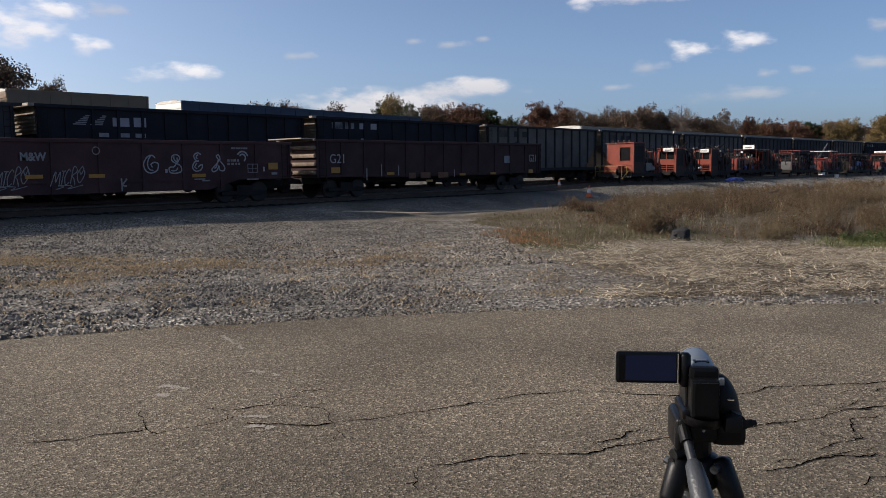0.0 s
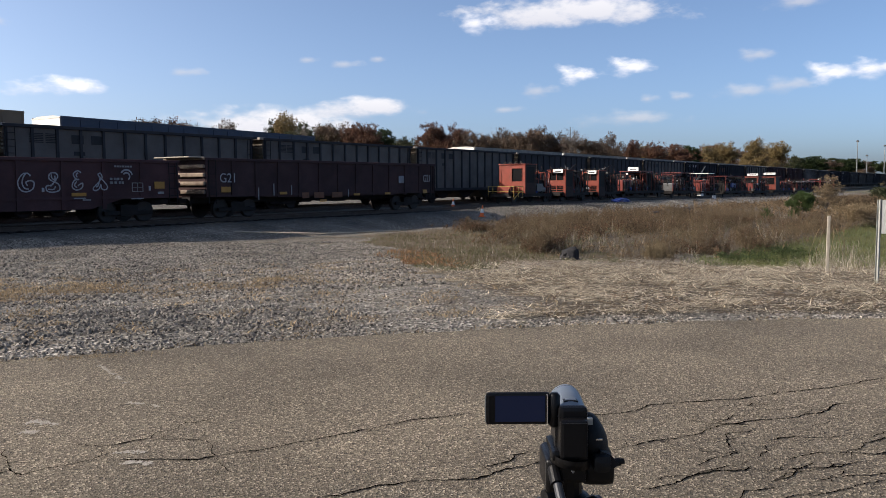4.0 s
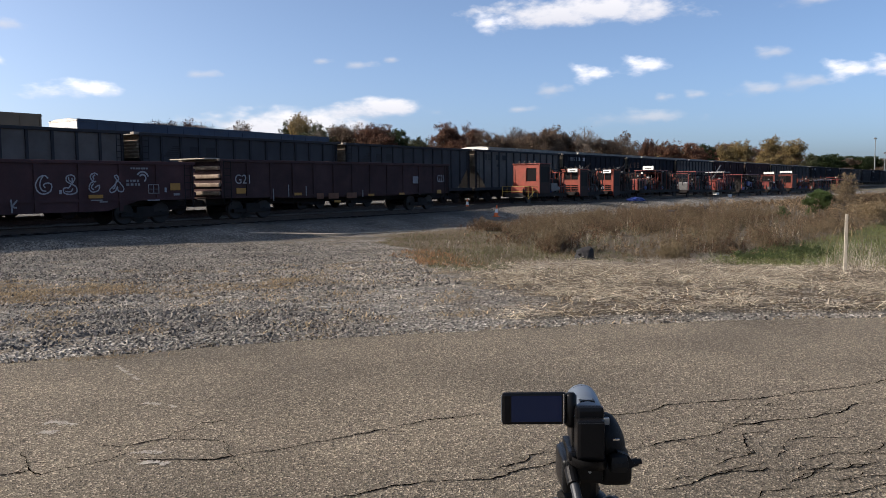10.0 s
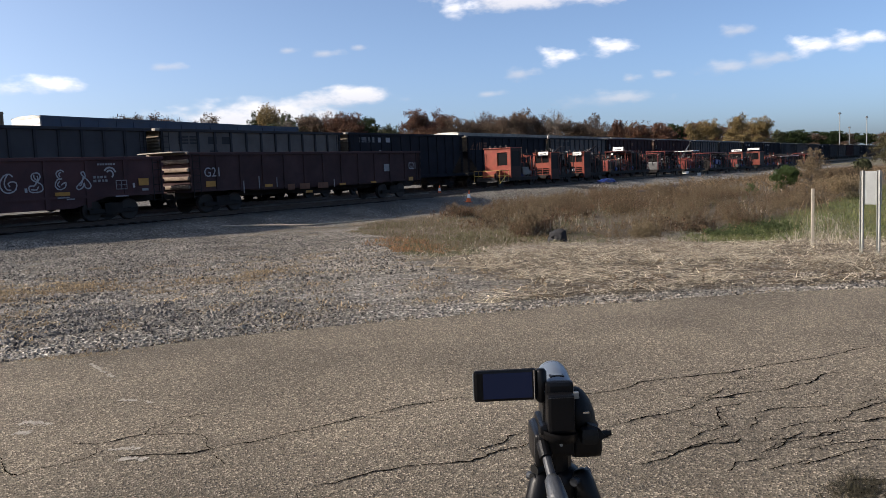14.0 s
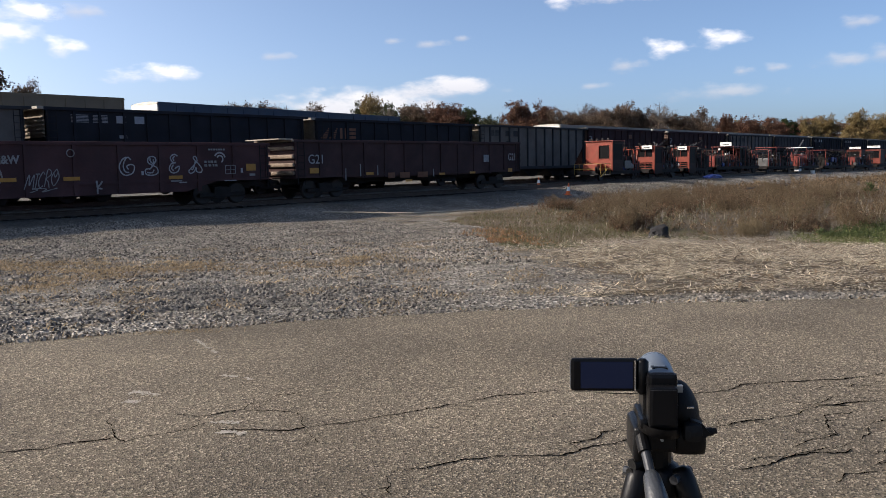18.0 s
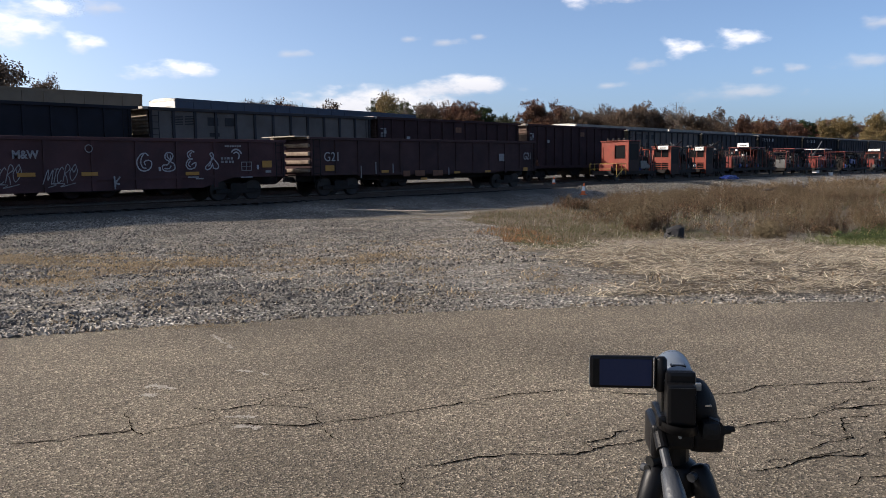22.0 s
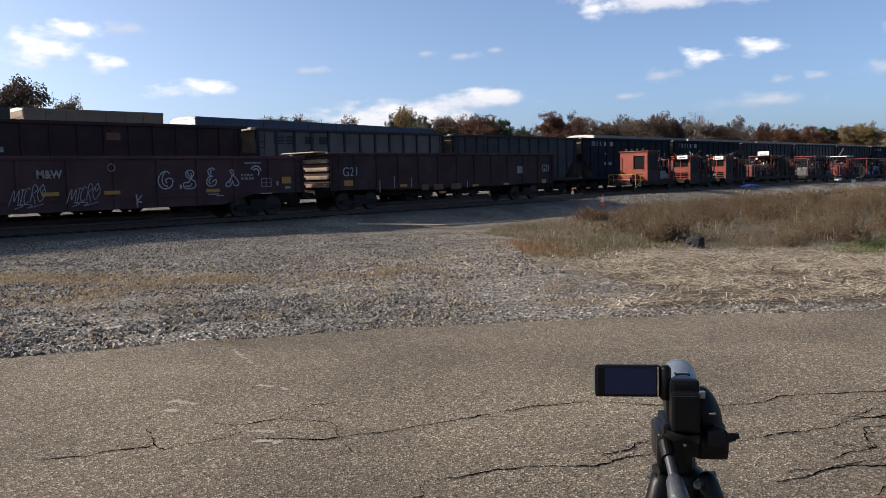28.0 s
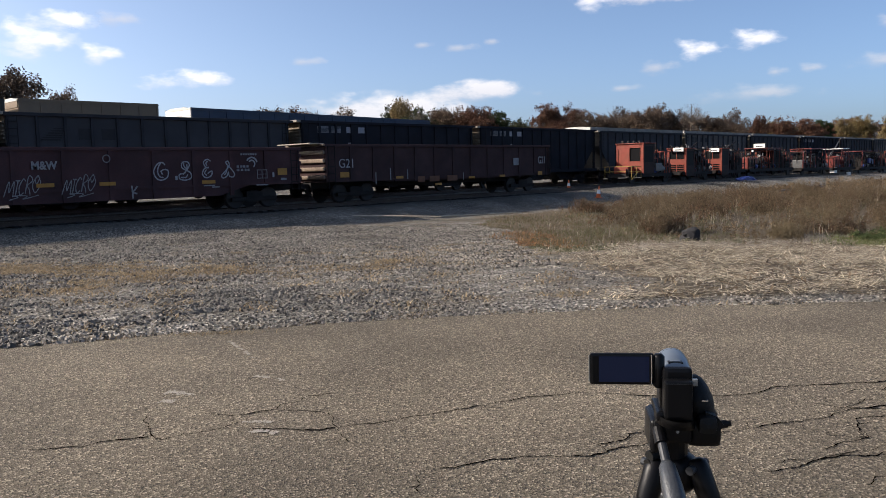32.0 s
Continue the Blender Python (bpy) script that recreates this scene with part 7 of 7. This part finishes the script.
stones(30000, in_uv(-11, 9, -0.05, 6.5, lambda x, y, u, d, r: r.random() < (1.0 if u < 1 + 0.2 * d else 0.35) * (1.15 - d / 7) * (1.0 - 0.7 * cover(x, y)[0]) * (0.75 + 0.9 * clump(x, y, 0.7, 61))), 0.01, 0.03, 1, "loose_gravel", "loose crushed grey gravel along the road")
stones(56000, in_uv(-17, 6, 5, 24, lambda x, y, u, d, r: y < 28.5 and x - y < 3.4 and r.random() < 0.9 - 0.9 * cover(x, y)[0] + 0.7 * clump(x, y, 0.5, 62)), 0.02, 0.05, 2, "yard_gravel", "loose grey gravel over the yard")
stones(3000, in_uv(-6, 1.0, 0.5, 3.4, lambda x, y, u, d, r: clump(x, y, 0.6, 63) + 0.5 * clump(x, y, 2, 64) > 0.0), 0.015, 0.045, 5, "dark_gravel", "patches of darker gravel by the road", M_STONE2)
stones(2500, in_uv(-10, -2.2, -0.1, 1.3, lambda x, y, u, d, r: clump(x, y, 0.9, 3) > -0.2), 0.02, 0.05, 3, "coarse_stone", "coarse broken stone heaped at the road's edge")
stones(9000, lambda r: (r.uniform(44, 72), r.uniform(26.5, 33)), 0.03, 0.07, 4, "ballast_stone", "dull ballast stone beside the machines", M_STONE2)


# ---- clouds ----
def cloud_material(name, cover_most, ragged=2.4, glow=0.98, edge=(-0.2, 0.75)):
    m = bpy.data.materials.new(name)
    m.use_nodes = True
    nt = m.node_tree
    n, l = nt.nodes, nt.links
    n.remove(n["Principled BSDF"])
    tc, info = n.new("ShaderNodeTexCoord"), n.new("ShaderNodeObjectInfo")
    sub = n.new("ShaderNodeVectorMath")
    sub.operation = "SUBTRACT"
    sub.inputs[1].default_value = (0.5, 0.5, 0.5)
    l.new(tc.outputs["Generated"], sub.inputs[0])
    flat = n.new("ShaderNodeVectorMath")
    flat.operation = "MULTIPLY"
    flat.inputs[1].default_value = (2, 2, 0)
    l.new(sub.outputs[0], flat.inputs[0])
    ln = n.new("ShaderNodeVectorMath")
    ln.operation = "LENGTH"
    l.new(flat.outputs[0], ln.inputs[0])
    no = n.new("ShaderNodeTexNoise")
    no.noise_dimensions = "4D"
    no.inputs["Scale"].default_value, no.inputs["Detail"].default_value, no.inputs["Roughness"].default_value = 0.011, 5, 0.55
    tall = n.new("ShaderNodeVectorMath")
    tall.operation = "MULTIPLY"
    tall.inputs[1].default_value = (1, 2.2, 1)
    l.new(tc.outputs["Object"], tall.inputs[0])
    l.new(tall.outputs[0], no.inputs["Vector"])
    wide = n.new("ShaderNodeMath")
    wide.operation, wide.inputs[1].default_value, wide.inputs[2].default_value = "MULTIPLY_ADD", ragged, 0.6 - 0.5 * ragged
    l.new(no.outputs[0], wide.inputs[0])
    sd = n.new("ShaderNodeMath")
    sd.operation, sd.inputs[1].default_value = "MULTIPLY", 60
    l.new(info.outputs["Random"], sd.inputs[0])
    l.new(sd.outputs[0], no.inputs["W"])
    ma = n.new("ShaderNodeMath")
    ma.operation, ma.inputs[1].default_value = "MULTIPLY_ADD", -1.05
    l.new(ln.outputs["Value"], ma.inputs[0])
    l.new(wide.outputs[0], ma.inputs[2])
    mr = n.new("ShaderNodeMapRange")
    mr.interpolation_type = "SMOOTHSTEP"
    mr.inputs[1].default_value, mr.inputs[2].default_value, mr.inputs[4].default_value = *edge, cover_most
    l.new(ma.outputs[0], mr.inputs[0])
    sepx = n.new("ShaderNodeSeparateXYZ")
    l.new(tc.outputs["Generated"], sepx.inputs[0])
    col = n.new("ShaderNodeMix")
    col.data_type = "RGBA"
    col.inputs[6].default_value, col.inputs[7].default_value = (0.56, 0.58, 0.64, 1), (0.93, 0.92, 0.9, 1)
    l.new(sepx.outputs[1], col.inputs[0])
    em, tr, mx = n.new("ShaderNodeEmission"), n.new("ShaderNodeBsdfTransparent"), n.new("ShaderNodeMixShader")
    l.new(col.outputs[2], em.inputs[0])
    em.inputs[1].default_value = glow
    l.new(mr.outputs[0], mx.inputs[0])
    l.new(tr.outputs[0], mx.inputs[1])
    l.new(em.outputs[0], mx.inputs[2])
    l.new(mx.outputs[0], n["Material Output"].inputs[0])
    return m


M_CLOUD, M_WISP, M_BANK = cloud_material("sunlit cloud", 0.95), cloud_material("thin cloud", 0.55, 2.0, 0.68), cloud_material("long low cloud", 0.9, 1.3, 0.82, (-0.1, 0.4))
CLOUDS_A = [(26.59, 11.46, 15.4, 2.2), (33.39, 10.92, 2.8, 1.3), (60.11, 6.21, 5.7, 1.1), (52.97, 7.43, 2.7, 0.6), (44.84, 8.44, 1.4, 0.5), (42.39, 8.2, 2.4, 0.6), (40.07, 8.55, 1.3, 0.5), (46.66, 4.1, 13.5, 2.6), (40.96, 5.3, 7.5, 1.6), (31.3, 5.12, 2.1, 0.5), (29.14, 6.37, 2.6, 0.9), (26.86, 7.3, 3.1, 1.2), (23.31, 7.7, 3.6, 1.2)]
CLOUDS_B = [(15.36, 8.14, 2.8, 0.8), (16.0, 5.9, 3.6, 0.9), (13.4, 6.2, 3.6, 1.0), (11.0, 6.75, 3.4, 1.25), (8.3, 6.95, 4.0, 1.1), (21.78, 5.66, 1.4, 0.6), (19.9, 5.74, 1.7, 0.6), (23.16, 4.39, 6.7, 1.0), (13.01, 11.2, 3.6, 0.9), (69.82, 8.45, 5.5, 2.4), (66.07, 7.72, 2.8, 1.2), (65.05, 9.89, 3.3, 0.9), (67.9, 9.63, 4.3, 1.1)]
for az, el, w, h in CLOUDS_A + CLOUDS_B:
    r = 2600.0
    c = Vector((math.cos(radians(az)) * math.cos(radians(el)), math.sin(radians(az)) * math.cos(radians(el)), math.sin(radians(el)))) * r
    W, H = r * math.tan(radians(w)) * 0.75, r * math.tan(radians(h)) * 0.8
    bm = bmesh.new()
    grid = [[bm.verts.new((W * (i / 8 - 1) , H * (j / 4 - 1), -0.06 * W * (1 - (i / 8 - 1) ** 2))) for i in range(17)] for j in range(9)]
    for j in range(8):
        for i in range(16):
            bm.faces.new((grid[j][i], grid[j][i + 1], grid[j + 1][i + 1], grid[j + 1][i]))
    ob = thing("cloud", bm, M_BANK if w > 7 else M_CLOUD if h > 1.05 else M_WISP, "white fair-weather cloud low in the sky", "cloud", group="clouds", kind="structure")
    ob.matrix_basis = look(c, c * 2)
    ob.visible_shadow = False


# ---- what moves ----
HEAD = [(0, 31.0), (1, 24.1), (2, 17.1), (3, 10.1), (6, -10.95), (8, -25.05), (9, -32.1), (11, -46.4), (13, -60.9), (17, -89.85), (19, -104.1), (21, -118.1), (23, -132.4), (25, -147.1), (28, -168.6), (30, -183.0), (32, -197.6)]


SLACK = {10: -0.35}


def motions():
    """The long train rolls past to the left at a steady pace, on a track turned 0.93 degrees."""
    c, s = math.cos(radians(0.93)), math.sin(radians(0.93))
    for k, car in TRAIN:
        walk(car, [(t, pose((h + k * PITCH + SLACK.get(k, 0)) * c, 40.18 + (h + k * PITCH) * s, 0, 0, 0, 0.93)) for t, h in HEAD])


motions()
